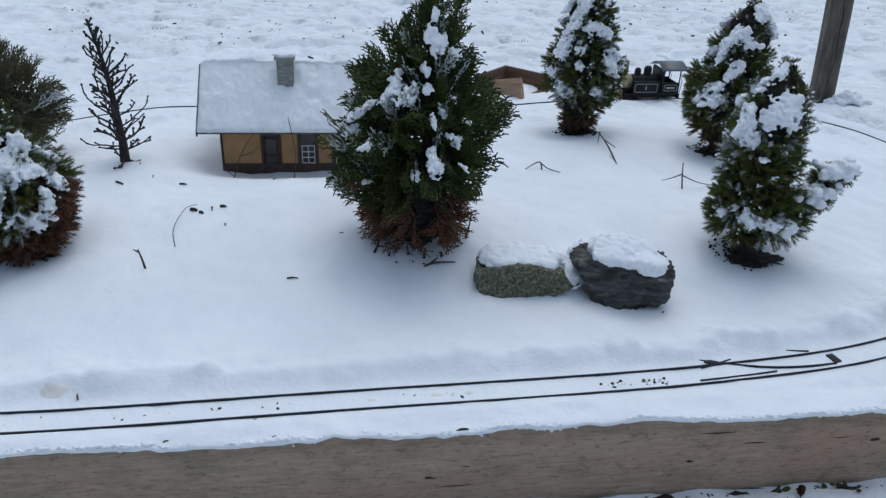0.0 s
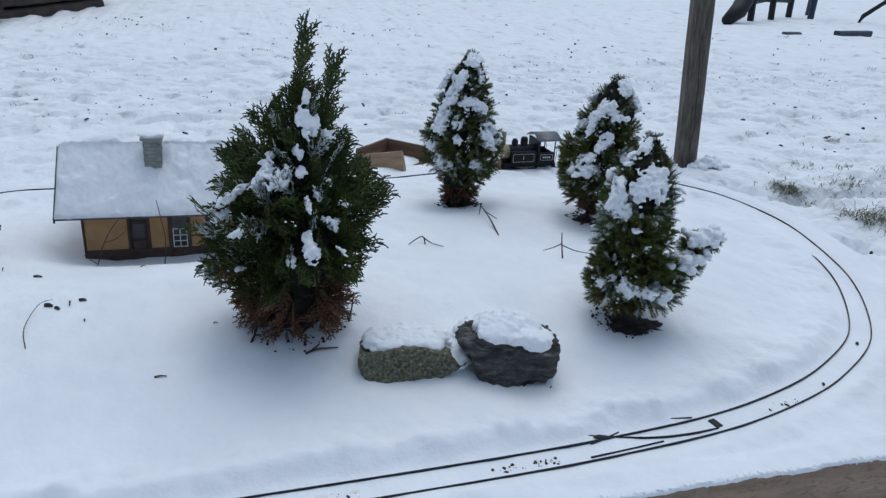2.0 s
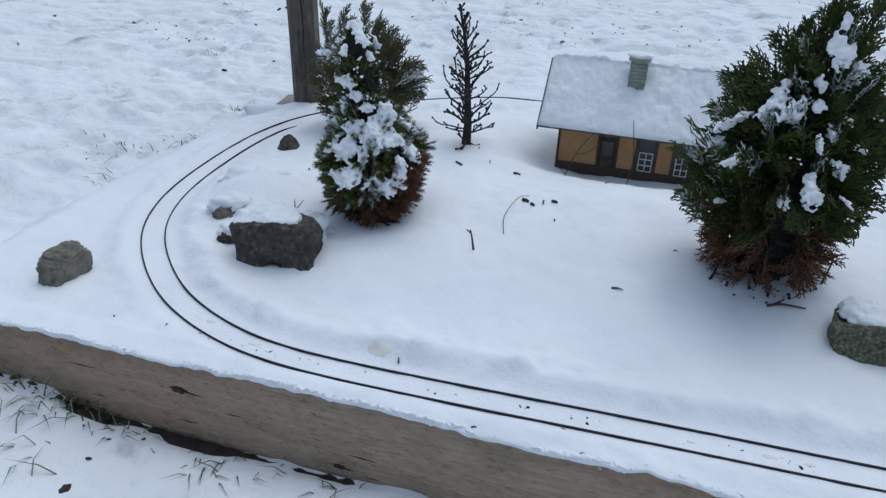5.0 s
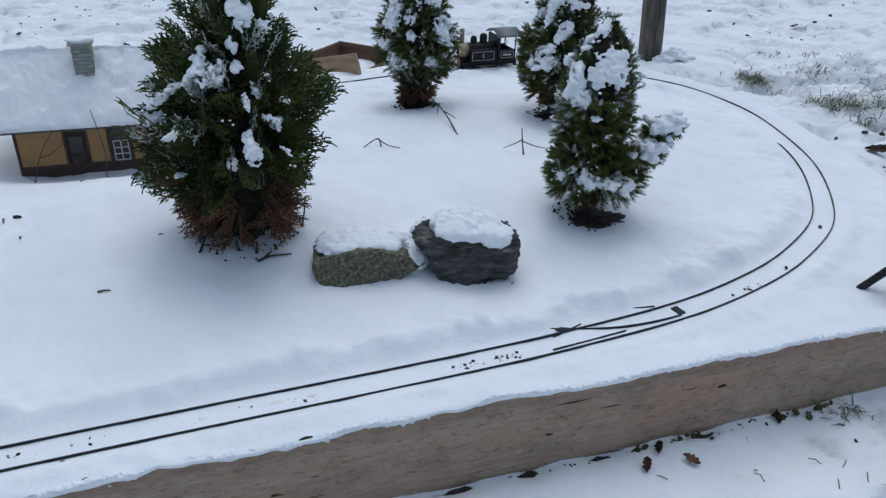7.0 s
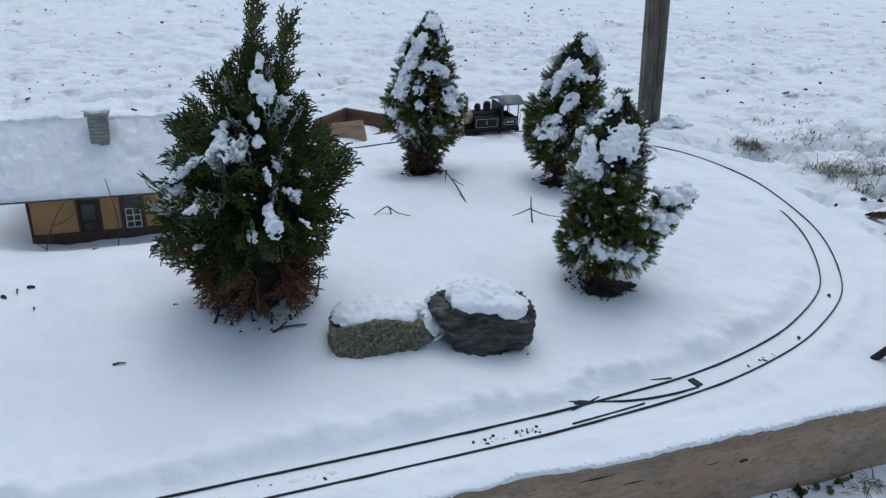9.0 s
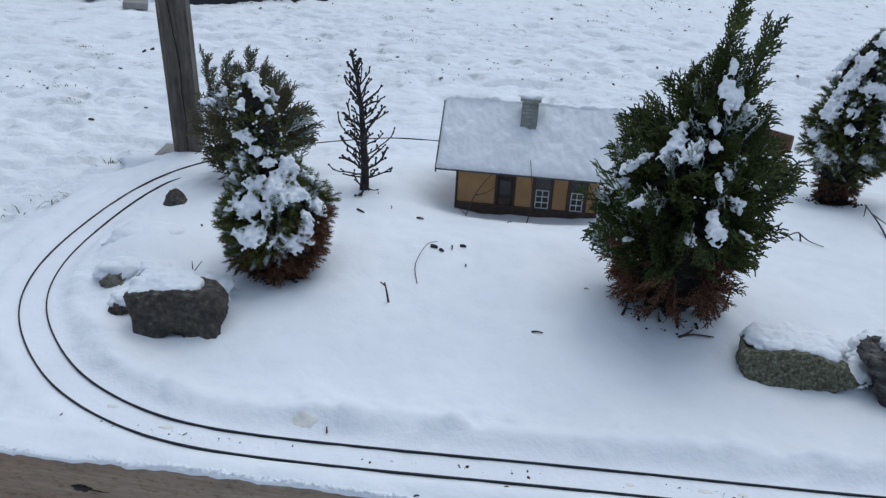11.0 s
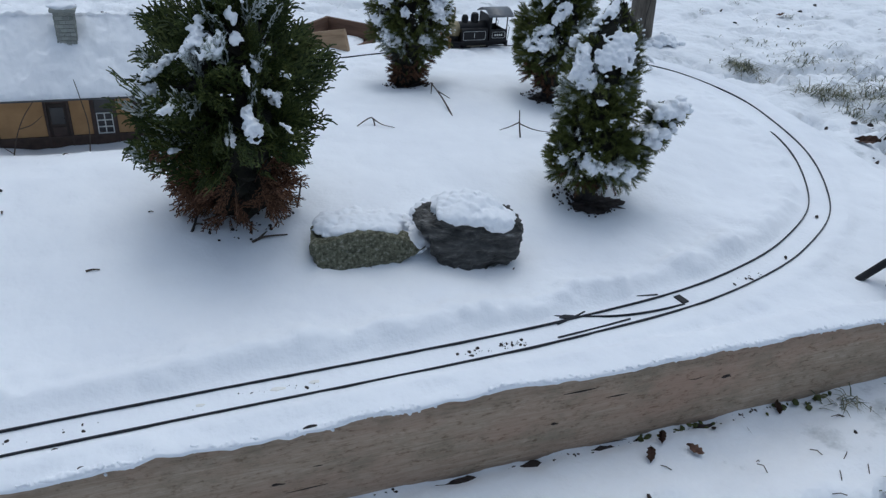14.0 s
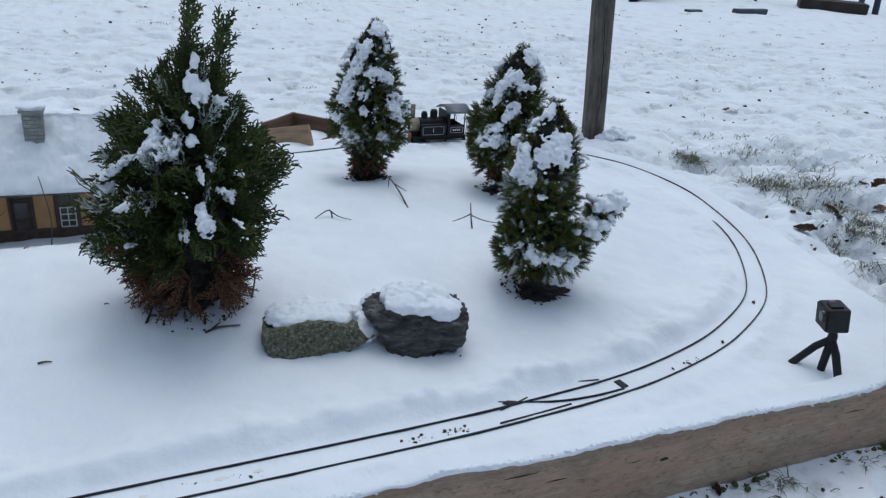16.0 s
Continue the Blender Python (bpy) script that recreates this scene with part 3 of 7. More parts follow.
post(-1.577, 1.275, -0.12, 12, 2.3, 21, (0, -1.2), "square grey weathered wooden post in snow")
post(1.366, 1.83, -0.12, -14, 2.3, 22, (2.5, -6.5), "square weathered wooden post with a snow heap at its foot")
post(1.012, 0.064, -0.16, 4, 1.9, 23, (0, 3), "square grey wooden post behind the timber's end, darkened at the foot")
brace = rough_board("brace_board", (0.72, 0.022, 0.13), FROSTED, seed=31, wob=0.002, cuts=(24, 6, 6))
bd = Vector((1.052, 0.115, 0.38)) - Vector((1.50, 0.45, -0.11))
brace.matrix_world = Matrix.Translation(Vector((1.50, 0.45, -0.11)) + bd / 2) @ bd.to_track_quat("X", "Z").to_matrix().to_4x4()
tagged(brace, "pale frosted board leaning against the wooden post", "board")
heap2 = part("snow_drift", lump(0, 0, 0, 0.085, 0.05, 0.032, 7, 0.3), SNOW, None, smooth=True)
heap2.matrix_world = pose(-1.66, 1.19, -0.03)
tagged(heap2, "low heap of snow beside the timber edging", "snow drift")

# ==== railway track ====
track = thing("railway_track", 0, 0, 0, 0, "dark metal garden railway track half buried in snow", "track")
tan = np.roll(TRACK, -1, 0) - np.roll(TRACK, 1, 0)
tan /= np.linalg.norm(tan, axis=1)[:, None]
nrm = np.stack([-tan[:, 1], tan[:, 0]], 1)


def rail_mesh(name, path, zs, closed, parent, label=""):
    """A rail with head, web and foot swept along a path."""
    prof = [(-0.0011, 0.0022), (0.0011, 0.0022), (0.0014, 0.0012), (0.0008, 0.0), (0.0008, -0.004), (0.0030, -0.0062), (-0.0030, -0.0062), (-0.0008, -0.004), (-0.0008, 0.0), (-0.0014, 0.0012)]
    path = np.asarray(path, float)
    t = np.roll(path, -1, 0) - np.roll(path, 1, 0) if closed else np.gradient(path, axis=0)
    t /= np.linalg.norm(t, axis=1)[:, None]
    nn = np.stack([-t[:, 1], t[:, 0]], 1)
    v = np.array([[*(p + q * a), z + b] for p, q, z in zip(path, nn, zs) for a, b in prof])
    k, n = len(prof), len(path)
    f = [((i * k + j), (i * k + (j + 1) % k), (((i + 1) % n) * k + (j + 1) % k), (((i + 1) % n) * k + j)) for i in range(n if closed else n - 1) for j in range(k)]
    return np_mesh(name, v, f, RAIL, parent, label=label)


def rail_z(p, inner):
    """Rails stand a little proud of the snow in front and sink under it at the back."""
    z = 0.0006 + 0.0010 * fbm(p[:, 0] * 3, p[:, 1] * 3, 2, 77)
    east = step(0.0, 0.6, p[:, 0])
    return z - (0.012 if inner else 0.0) * (step(0.77, 0.87, p[:, 1]) * east + step(0.98, 1.15, p[:, 1]) * (1 - east))


inner, outer = TRACK + nrm * GAUGE / 2, TRACK - nrm * GAUGE / 2
rail_mesh("rail", inner, rail_z(inner, True), True, track)
rail_mesh("rail", outer, rail_z(outer, False), True, track)
for name, ctrl in (("closure_rail", [(0.115, 0.163), (0.159, 0.150), (0.233, 0.134), (0.30, 0.131), (0.365, 0.136)]), ("closure_rail", [(0.225, 0.188), (0.28, 0.178), (0.335, 0.172)]),
                   ("guard_rail", [(0.110, 0.106), (0.18, 0.113), (0.25, 0.122)]), ("wing_rail", [(0.125, 0.138), (0.155, 0.146), (0.185, 0.157)])):
    pth = spline(ctrl, 6, False)
    rail_mesh(name, pth, np.full(len(pth), -0.0012 if name == "guard_rail" else -0.0002), False, track)
frog_bm = lump(0, 0, 0, 0.014, 0.006, 0.003, 5, 0.3, 2, 2)
fr = part("frog", frog_bm, RAIL, track)
fr.matrix_world = pose(0.150, 0.150, 0.001, 0, 0, -12)
tie_mesh = None
for i in range(0, len(TRACK), 5):
    if TRACK[i][1] > 0.6 and i % 10:
        continue
    if tie_mesh is None:
        tie_ob = part("tie", box(-0.0045, 0.0045, -0.040, 0.040, -0.010, -0.0052, 0.001), TIE, track)
        tie_mesh = tie_ob.data
    else:
        tie_ob = new("tie", tie_mesh)
        tie_ob.parent = track
    tie_ob.matrix_world = pose(TRACK[i][0], TRACK[i][1], 0, 0, 0, math.degrees(math.atan2(tan[i][1], tan[i][0])))
block = part("track_magnet", box(-0.007, 0.007, -0.011, 0.011, -0.004, 0.0015, 0.0006), BLACK, None)
block.matrix_world = pose(0.368, 0.150, 0.0005, 0, 0, 12)
tagged(block, "small dark grey plate lying between the rails", "track part")

# ==== conifers ====


def instance(template, faces, mats):
    """Many transformed copies of one small mesh as two arrays. mats: (n, 3, 4)."""
    v = np.einsum("nij,vj->nvi", mats[:, :, :3], template) + mats[:, None, :, 3]
    f = faces[None] + (np.arange(len(mats)) * len(template))[:, None, None]
    return v.reshape(-1, 3), f.reshape(-1, faces.shape[1])


def frames(origin, along, flat, scale):
    """Placements with local x along the given way and local z near the given normal."""
    along = along / np.linalg.norm(along, axis=1)[:, None]
    side = np.cross(flat, along)
    side /= np.linalg.norm(side, axis=1)[:, None] + 1e-9
    up = np.cross(along, side)
    m = np.stack([along, side, up], 2) * np.reshape(scale, (-1, 1, 1))
    return np.concatenate([m, origin[:, :, None]], 2)


def prism(a, b, r0, r1):
    """A three-sided tapering bar between two points of a template."""
    d = (b - a) / (np.linalg.norm(b - a) + 1e-9)
    u = np.cross(d, [0, 0, 1.0])
    u = u / (np.linalg.norm(u) + 1e-9)
    w = np.cross(d, u)
    ring = [math.cos(k) * u + 0.55 * math.sin(k) * w for k in (0.0, 2.094, 4.189)]
    return [a + r0 * q for q in ring] + [b + r1 * q for q in ring]


def spray_template(seed, thick=1.0):
    """A flat thuja frond, one unit long: side shoots in two rows, each set with short blunt fingers."""
    rng = np.random.default_rng(seed)
    v, f = [], []

    def bar(a, b, r0, r1):
        n = len(v)
        v.extend(prism(np.array(a, float), np.array(b, float), r0 * thick, r1 * thick))
        f.extend([(n, n + 1, n + 4, n + 3), (n + 1, n + 2, n + 5, n + 4), (n + 2, n, n + 3, n + 5)])

    def shoot(p, ang, length, width, spacing, stub, curl):
        n = max(2, round(length / spacing))
        q, a = np.array(p, float), ang
        nodes = []
        for i in range(n):
            a += curl / n + rng.normal(0, 0.04)
            d = np.array([math.cos(a), math.sin(a), rng.normal(0, 0.10)])
            e = q + d * length / n
            bar(q, e, width * (1.1 - 0.2 * i / n), width * (1.1 - 0.2 * (i + 1) / n))
            nodes.append((e, a, (i + 1) / n))
            b = a + (1 if i % 2 else -1) * rng.uniform(0.5, 0.85)
            ln = stub * rng.uniform(0.6, 1.2) * (1.15 - 0.5 * i / n)
            bar(e - d * 0.01, e + ln * np.array([math.cos(b), math.sin(b), rng.normal(0, 0.2)]), width * 0.95, width * 0.8)
            q = e
        return nodes

    for e, a, s in shoot((0, 0, 0), 0.0, 1.0, 0.0185, 0.10, 0.08, rng.normal(0, 0.3)):
        if 0.08 < s < 0.98:
            sg = 1 if round(s * 10) % 2 else -1
            shoot(e, a + sg * rng.uniform(0.55, 0.85), (0.50 * (1.05 - s) ** 0.7 + 0.06) * rng.uniform(0.7, 1.15), 0.0180, 0.080, 0.085, -sg * 0.45)
    return np.array(v), np.array(f)


SPRAYS = [spray_template(s) for s in (1, 2, 3, 4)]
TIP_SPRAY = spray_template(6, 1.75)


def twig_template(seed, needles=44):
    """A spruce twig, one unit long, set round with short needles."""
    rng = np.random.default_rng(seed)
    v, f = prism(np.zeros(3), np.array([1.0, 0, 0.02]), 0.03, 0.015), [(0, 1, 4), (0, 4, 3), (1, 2, 5), (1, 5, 4), (2, 0, 3), (2, 3, 5)]
    for i in range(needles):
        s = (i + rng.uniform(0, 1)) / needles
        a = i * 2.4 + rng.normal(0, 0.3)
        lean = rng.uniform(0.65, 1.05) if s < 0.9 else rng.uniform(0.1, 0.6)
        d = np.array([math.cos(lean), math.sin(lean) * math.cos(a), math.sin(lean) * math.sin(a)])
        p = np.array([s, 0, 0.02 * s])
        q = p + d * rng.uniform(0.20, 0.30)
        u = np.cross(d, [0.3, 0.5, 0.8])
        u = u / np.linalg.norm(u) * 0.024
        w = np.cross(d, u)
        n = len(v)
        v.extend([p + u, p - 0.5 * u + 0.86 * w, p - 0.5 * u - 0.86 * w, q])
        f.extend([(n, n + 1, n + 3), (n + 1, n + 2, n + 3), (n + 2, n, n + 3)])
    return np.array(v), np.array(f)


TWIGS = [twig_template(s) for s in (11, 12, 13)]


def ico(subdivisions):
    bm = bmesh.new()
    bmesh.ops.create_icosphere(bm, subdivisions=subdivisions, radius=1.0)
    v, f = np.array([v.co[:] for v in bm.verts]), np.array([[v.index for v in f.verts] for f in bm.faces])
    bm.free()
    return v, f


ICO_V, ICO_F = ico(2)
BALL_V, BALL_F = ico(1)


def snow_blobs(centres, radii, rng, flat=0.68):
    """Soft irregular crumbs."""
    out_v, out_f, n = [], [], 0
    for c, r in zip(centres, radii):
        off = rng.uniform(0, 50, 3)
        k = np.array([1 + 0.42 * noise.noise(Vector(p * 1.3 + off)) + 0.18 * noise.noise(Vector(p * 3.3 + off)) for p in ICO_V])
        s = r * np.array([rng.uniform(0.75, 1.5), rng.uniform(0.75, 1.3), flat * rng.uniform(0.8, 1.4)])
        v = ICO_V * k[:, None] * s
        v[:, 2] = np.where(v[:, 2] < 0, v[:, 2] * 0.75, v[:, 2])
        tilt = Euler((rng.normal(0, 0.45), rng.normal(0, 0.45), rng.uniform(0, 6.28))).to_matrix()
        out_v.append(v @ np.array(tilt).T + c)
        out_f.append(ICO_F + n)
        n += len(ICO_V)
    return np.vstack(out_v), np.vstack(out_f)


def crown_point(z, az, prof, lobes, seed):
    """Crown radius at a height and bearing, with lobes that keep the outline uneven."""
    r = np.interp(z, [p[0] for p in prof], [p[1] for p in prof])
    return r * (1 + lobes * (fbm(2.2 * np.cos(az) + seed, 2.2 * np.sin(az) + z * 16, 3, seed)) * 2.4)


def bent(z, bend):
    zz, dx, dy = np.array(bend).T
    return np.stack([np.interp(z, zz, dx), np.interp(z, zz, dy)], -1)


# An added solid filler inside a crown; its dark colour stands for inner shade.
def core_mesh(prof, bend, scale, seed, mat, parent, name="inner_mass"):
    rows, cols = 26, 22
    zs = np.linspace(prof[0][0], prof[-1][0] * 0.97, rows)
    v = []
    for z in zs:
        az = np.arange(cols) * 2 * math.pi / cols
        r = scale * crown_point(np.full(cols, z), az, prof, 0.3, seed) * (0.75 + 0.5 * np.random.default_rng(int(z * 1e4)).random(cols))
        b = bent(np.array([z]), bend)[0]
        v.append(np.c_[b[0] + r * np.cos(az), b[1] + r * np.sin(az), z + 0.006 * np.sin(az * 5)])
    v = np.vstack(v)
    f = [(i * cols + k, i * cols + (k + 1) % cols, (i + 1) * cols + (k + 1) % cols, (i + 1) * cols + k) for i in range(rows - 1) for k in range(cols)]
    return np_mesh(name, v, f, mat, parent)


def trunk_mesh(height, bend, r0, parent, label=""):
    zs = np.linspace(-0.03, height, 14)
    pts = [(*bent(np.array([z]), bend)[0], z) for z in zs]
    return part("trunk", tube(pts, [r0 * (1.25 if z < 0.01 else 1) * (1 - 0.85 * max(z, 0) / height) for z in zs], 10), BARK, parent, label, True)


def scatter_tufts(prof, count, rng, taper=0.008):
    """Heights and bearings spread evenly over a crown, thinning with its girth."""
    zs = np.array([p[0] for p in prof])
    grid = np.linspace(zs[0], zs[-1], 300)
    w = np.cumsum(np.interp(grid, zs, [p[1] for p in prof]) + taper)
    h = np.interp((np.arange(count) + 0.5) / count, w / w[-1], grid) + rng.normal(0, 0.004, count)
    return np.clip(h, zs[0], zs[-1]), np.arange(count) * 2.39996 + rng.normal(0, 0.25, count)


def merged(parent, name, mat, templates, mats, label=""):
    """All placements of a few templates as one mesh."""
    vs, fs, n, k = [], [], 0, len(templates)
    for i, (tv, tf) in enumerate(templates):
        if len(mats[i::k]):
            v, f = instance(tv, tf, mats[i::k])
            vs.append(v), fs.append(f + n)
            n += len(v)
    if vs:
        ob = np_mesh(name, np.vstack(vs), np.vstack(fs), mat, parent, label=label)
        ob["kind"] = "stuff"


def merged_snow(centres, radii, rng, parent, label, voxel=0.0018):
    """Overlapping pats run together into soft, irregular snow."""
    c, r = np.asarray(centres, float), np.asarray(radii, float)
    n = len(c)
    m = frames(c, rng.normal(0, 1, (n, 3)) * [1, 1, 0.25], np.tile([0.0, 0.0, 1.0], (n, 1)) + rng.normal(0, 0.2, (n, 3)), r)
    m[:, :, :3] *= np.stack([rng.uniform(0.9, 1.4, n), rng.uniform(0.8, 1.2, n), rng.uniform(0.7, 1.0, n)], 1)[:, None, :]
    v, f = instance(BALL_V, BALL_F, m)
    ob = np_mesh("snow_cover", v, f, SNOW, parent, True, label)
    rm = ob.modifiers.new("merge", "REMESH")
    rm.mode, rm.voxel_size, rm.use_smooth_shade = "VOXEL", voxel, True
    sm = ob.modifiers.new("soften", "SMOOTH")
    sm.factor, sm.iterations = 0.5, 4
    done = bpy.data.meshes.new_from_object(ob.evaluated_get(bpy.context.evaluated_depsgraph_get()))
    old = ob.data
    ob.modifiers.clear()
    ob.data = done
    bpy.data.meshes.remove(old)
    ob["kind"] = "stuff"
    return ob


def snow_pads(t, pads, prof, bend, rng, seed, lobes, lift, grain=(0.0030, 0.0062), dust=60, z0=0.08):
    """Pads of snow lying on the crown: rows of height, bearing, width and depth; dust is loose crumbs round them."""
    cen, rad = [], []
    for z, deg, wide, deep in pads:
        n = int(14 + wide * deep / 1.0e-5)
        a, q = rng.uniform(0, 6.28, n), np.sqrt(rng.uniform(0, 1, n))
        edge = 1 + 0.5 * fbm(2.0 * np.cos(a) + seed + z * 90, 2.0 * np.sin(a) + deg, 3, seed)
        u, w = q * np.cos(a) * edge * wide * 0.50, q * np.sin(a) * edge * deep * 0.50
        holes = fbm(u * 95 + deg, w * 95 + z * 40, 2, seed + 2) > -0.09 - 0.14 * (1 - q)
        u, w, q, n = u[holes], w[holes], q[holes], int(holes.sum())
        zz = z + w
        big = np.maximum(np.interp(zz, [p[0] for p in prof], [p[1] for p in prof]), 0.012)
        aa = math.radians(deg) + np.clip(u / big, -1.5, 1.5)
        r = crown_point(zz, aa, prof, lobes, seed) * rng.uniform(0.80, 1.00, n) + lift
        cen.append(np.c_[bent(zz, bend) + np.stack([np.cos(aa), np.sin(aa)], 1) * r[:, None], zz + 0.003])
        rad.append((grain[0] + (grain[1] - grain[0]) * (1 - q)) * rng.uniform(0.7, 1.15, n) * min(1.0, 0.45 + deep / 0.05))
    h, az = scatter_tufts(prof, dust, rng)
    keep = (h > z0) & (rng.random(dust) < 0.3 + h / prof[-1][0])
    h, az = h[keep], az[keep]
    r = crown_point(h, az, prof, lobes, seed) * rng.uniform(0.85, 1.0, len(h)) + lift
    for k in range(5):
        cen.append(np.c_[bent(h, bend) + np.stack([np.cos(az), np.sin(az)], 1) * r[:, None], h] + rng.normal(0, 0.0045, (len(h), 3)))
        rad.append(rng.uniform(0.0016, 0.0036, len(h)))
    return merged_snow(np.vstack(cen), np.concatenate(rad), rng, t, "soft pads of snow caught on the branches")


def near_pads(h, az, rad, pads):
    """How close each point of a crown is to a pad of snow: 1 on it, falling to 0."""
    best = np.zeros(len(h))
    for z, deg, wide, deep in pads:
        u = np.angle(np.exp(1j * (az - math.radians(deg)))) * np.maximum(rad, 0.015) / (wide * 0.62)
        w = (h - z) / (deep * 0.70)
        best = np.maximum(best, np.exp(-(u * u + w * w) * 0.7))
    return best


def far_pads(seed, count, z0, z1, away=90, size=(0.03, 0.06)):
    """Pads on the side turned from the house front, where they lie at random."""
    rng = np.random.default_rng(seed)
    return [(rng.uniform(z0, z1), away + rng.uniform(-85, 85), rng.uniform(*size), rng.uniform(*size) * 0.7) for _ in range(count)]


def litter(t, x, y, z, rng, count, reach, size):
    a, r = rng.uniform(0, 6.28, count), reach * rng.uniform(0.05, 1.0, count) ** 1.5
    v, f = snow_blobs([(p * math.cos(q), p * math.sin(q), ground_at(x + p * math.cos(q), y + p * math.sin(q)) - z + 0.001) for p, q in zip(r, a)], rng.uniform(*size, count), rng, 0.75)
    ob = np_mesh("needle_litter", v, f, SOIL, t, label="dark crumbs of litter round the foot")
    ob["kind"] = "stuff"


def thuja(x, y, z, prof, bend, count, size, seed, leaders, pads, label, group, dull=False, dead_below=0.12, dust=24, core=0.5):
    """A shrub of flat fronds, several to a branch, held out and up from the stem."""
    rng = np.random.default_rng(seed)
    t = thing("thuja_shrub", x, y, z, 0, label, "shrub", group)
    top = prof[-1][0]
    trunk_mesh(top * 0.85, bend, 0.011, t)
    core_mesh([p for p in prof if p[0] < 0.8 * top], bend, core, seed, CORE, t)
    per = 5
    h, az = scatter_tufts(prof, count, rng, 0.014)
    h, az = np.repeat(h, per), np.repeat(az, per)
    n = len(h)
    rad = crown_point(h, az, prof, 0.34, seed)
    length = size * rng.uniform(0.7, 1.2, n) * np.clip(0.45 + rad / 0.12 * 0.55, 0.5, 1.0)
    hand = np.repeat(math.pi / 2 + rng.normal(0, 0.6, n // per), per)
    fan = np.tile(np.linspace(-1, 1, per), n // per) * 0.55 + rng.normal(0, 0.15, n)
    out = np.stack([np.cos(az), np.sin(az)], 1)
    side = np.stack([-np.sin(az), np.cos(az)], 1)
    rise = np.interp(h, [0.0, 0.10, top * 0.6, top], [0.05, 0.35, 0.75, 1.9]) + rng.normal(0, 0.16, n) + 0.85 * fan * np.sin(hand)
    along = np.c_[out + side * (fan * np.cos(hand))[:, None], rise]
    along /= np.linalg.norm(along, axis=1)[:, None]
    inset = np.where(np.arange(n) % 3 == 0, rng.uniform(0.45, 0.75, n), rng.uniform(0.80, 1.12, n))
    tip = np.c_[bent(h, bend) + out * (rad * inset)[:, None], h]
    org = tip - along * length[:, None] * 0.85
    # fronds lie like open fans, some on edge, some tilted to the light
    flat = np.c_[side * np.sin(hand)[:, None], np.cos(hand)] + np.c_[out * -0.2, np.zeros(n)] + rng.normal(0, 0.22, (n, 3))
    m = frames(org, along, flat, length)
    green = h > dead_below + rng.normal(0, 0.018, n)
    mat = THUJA_DULL if dull else THUJA
    dusted = green & (rng.random(n) < 0.42 * near_pads(h, az, rad, pads) + 0.012) & (inset > 0.78)
    merged(t, "foliage", mat, SPRAYS, m[green & ~dusted])
    merged(t, "dusted_foliage", DUSTED, SPRAYS, m[dusted], "sprays dusted with snow")
    dead = ~green
    droop = np.c_[out[dead] + rng.normal(0, 0.6, (dead.sum(), 2)), rng.normal(-0.15, 0.6, dead.sum())]
    m[dead] = frames(np.c_[bent(h[dead], bend) + out[dead] * (rad[dead] * 0.58)[:, None], h[dead] * 0.85 + 0.002], droop, flat[dead] + rng.normal(0, 0.5, (dead.sum(), 3)), length[dead] * 0.68)
    merged(t, "dead_foliage", DEAD, SPRAYS, m[dead], "brown withered foliage near the ground")
    litter(t, x, y, z, rng, 120, prof[1][1] * 0.95, (0.0008, 0.0030))
    for dx, dy, z0, z1, k in leaders:
        s = np.arange(k) / k
        hh = z0 + (z1 - 0.03 - z0) * s
        a2 = np.arange(k) * 2.4 + dx * 50
        o2 = np.stack([np.cos(a2), np.sin(a2)], 1)
        base = np.c_[bent(hh, bend) + np.array([dx, dy]) * (0.82 + 0.18 * s)[:, None], hh]
        mm = frames(base, np.c_[o2 * (0.75 - 0.45 * s)[:, None], np.full(k, 1.0)], np.c_[rng.normal(0, 0.6, k), np.full(k, 1.0), rng.normal(0, 0.2, k)], size * rng.uniform(0.36, 0.56, k))
        v, f = instance(*TIP_SPRAY, mm)
        ld = np_mesh("leader", v, f, mat, t)
        part("leader_stem", tube([base[0], base[k // 2], base[-1]], [0.0035, 0.0025, 0.0012], 6), TWIG, ld)
    snow_pads(t, pads, prof, bend, rng, seed, 0.34, -0.001, (0.0032, 0.0068), dust, 0.15)
    return t


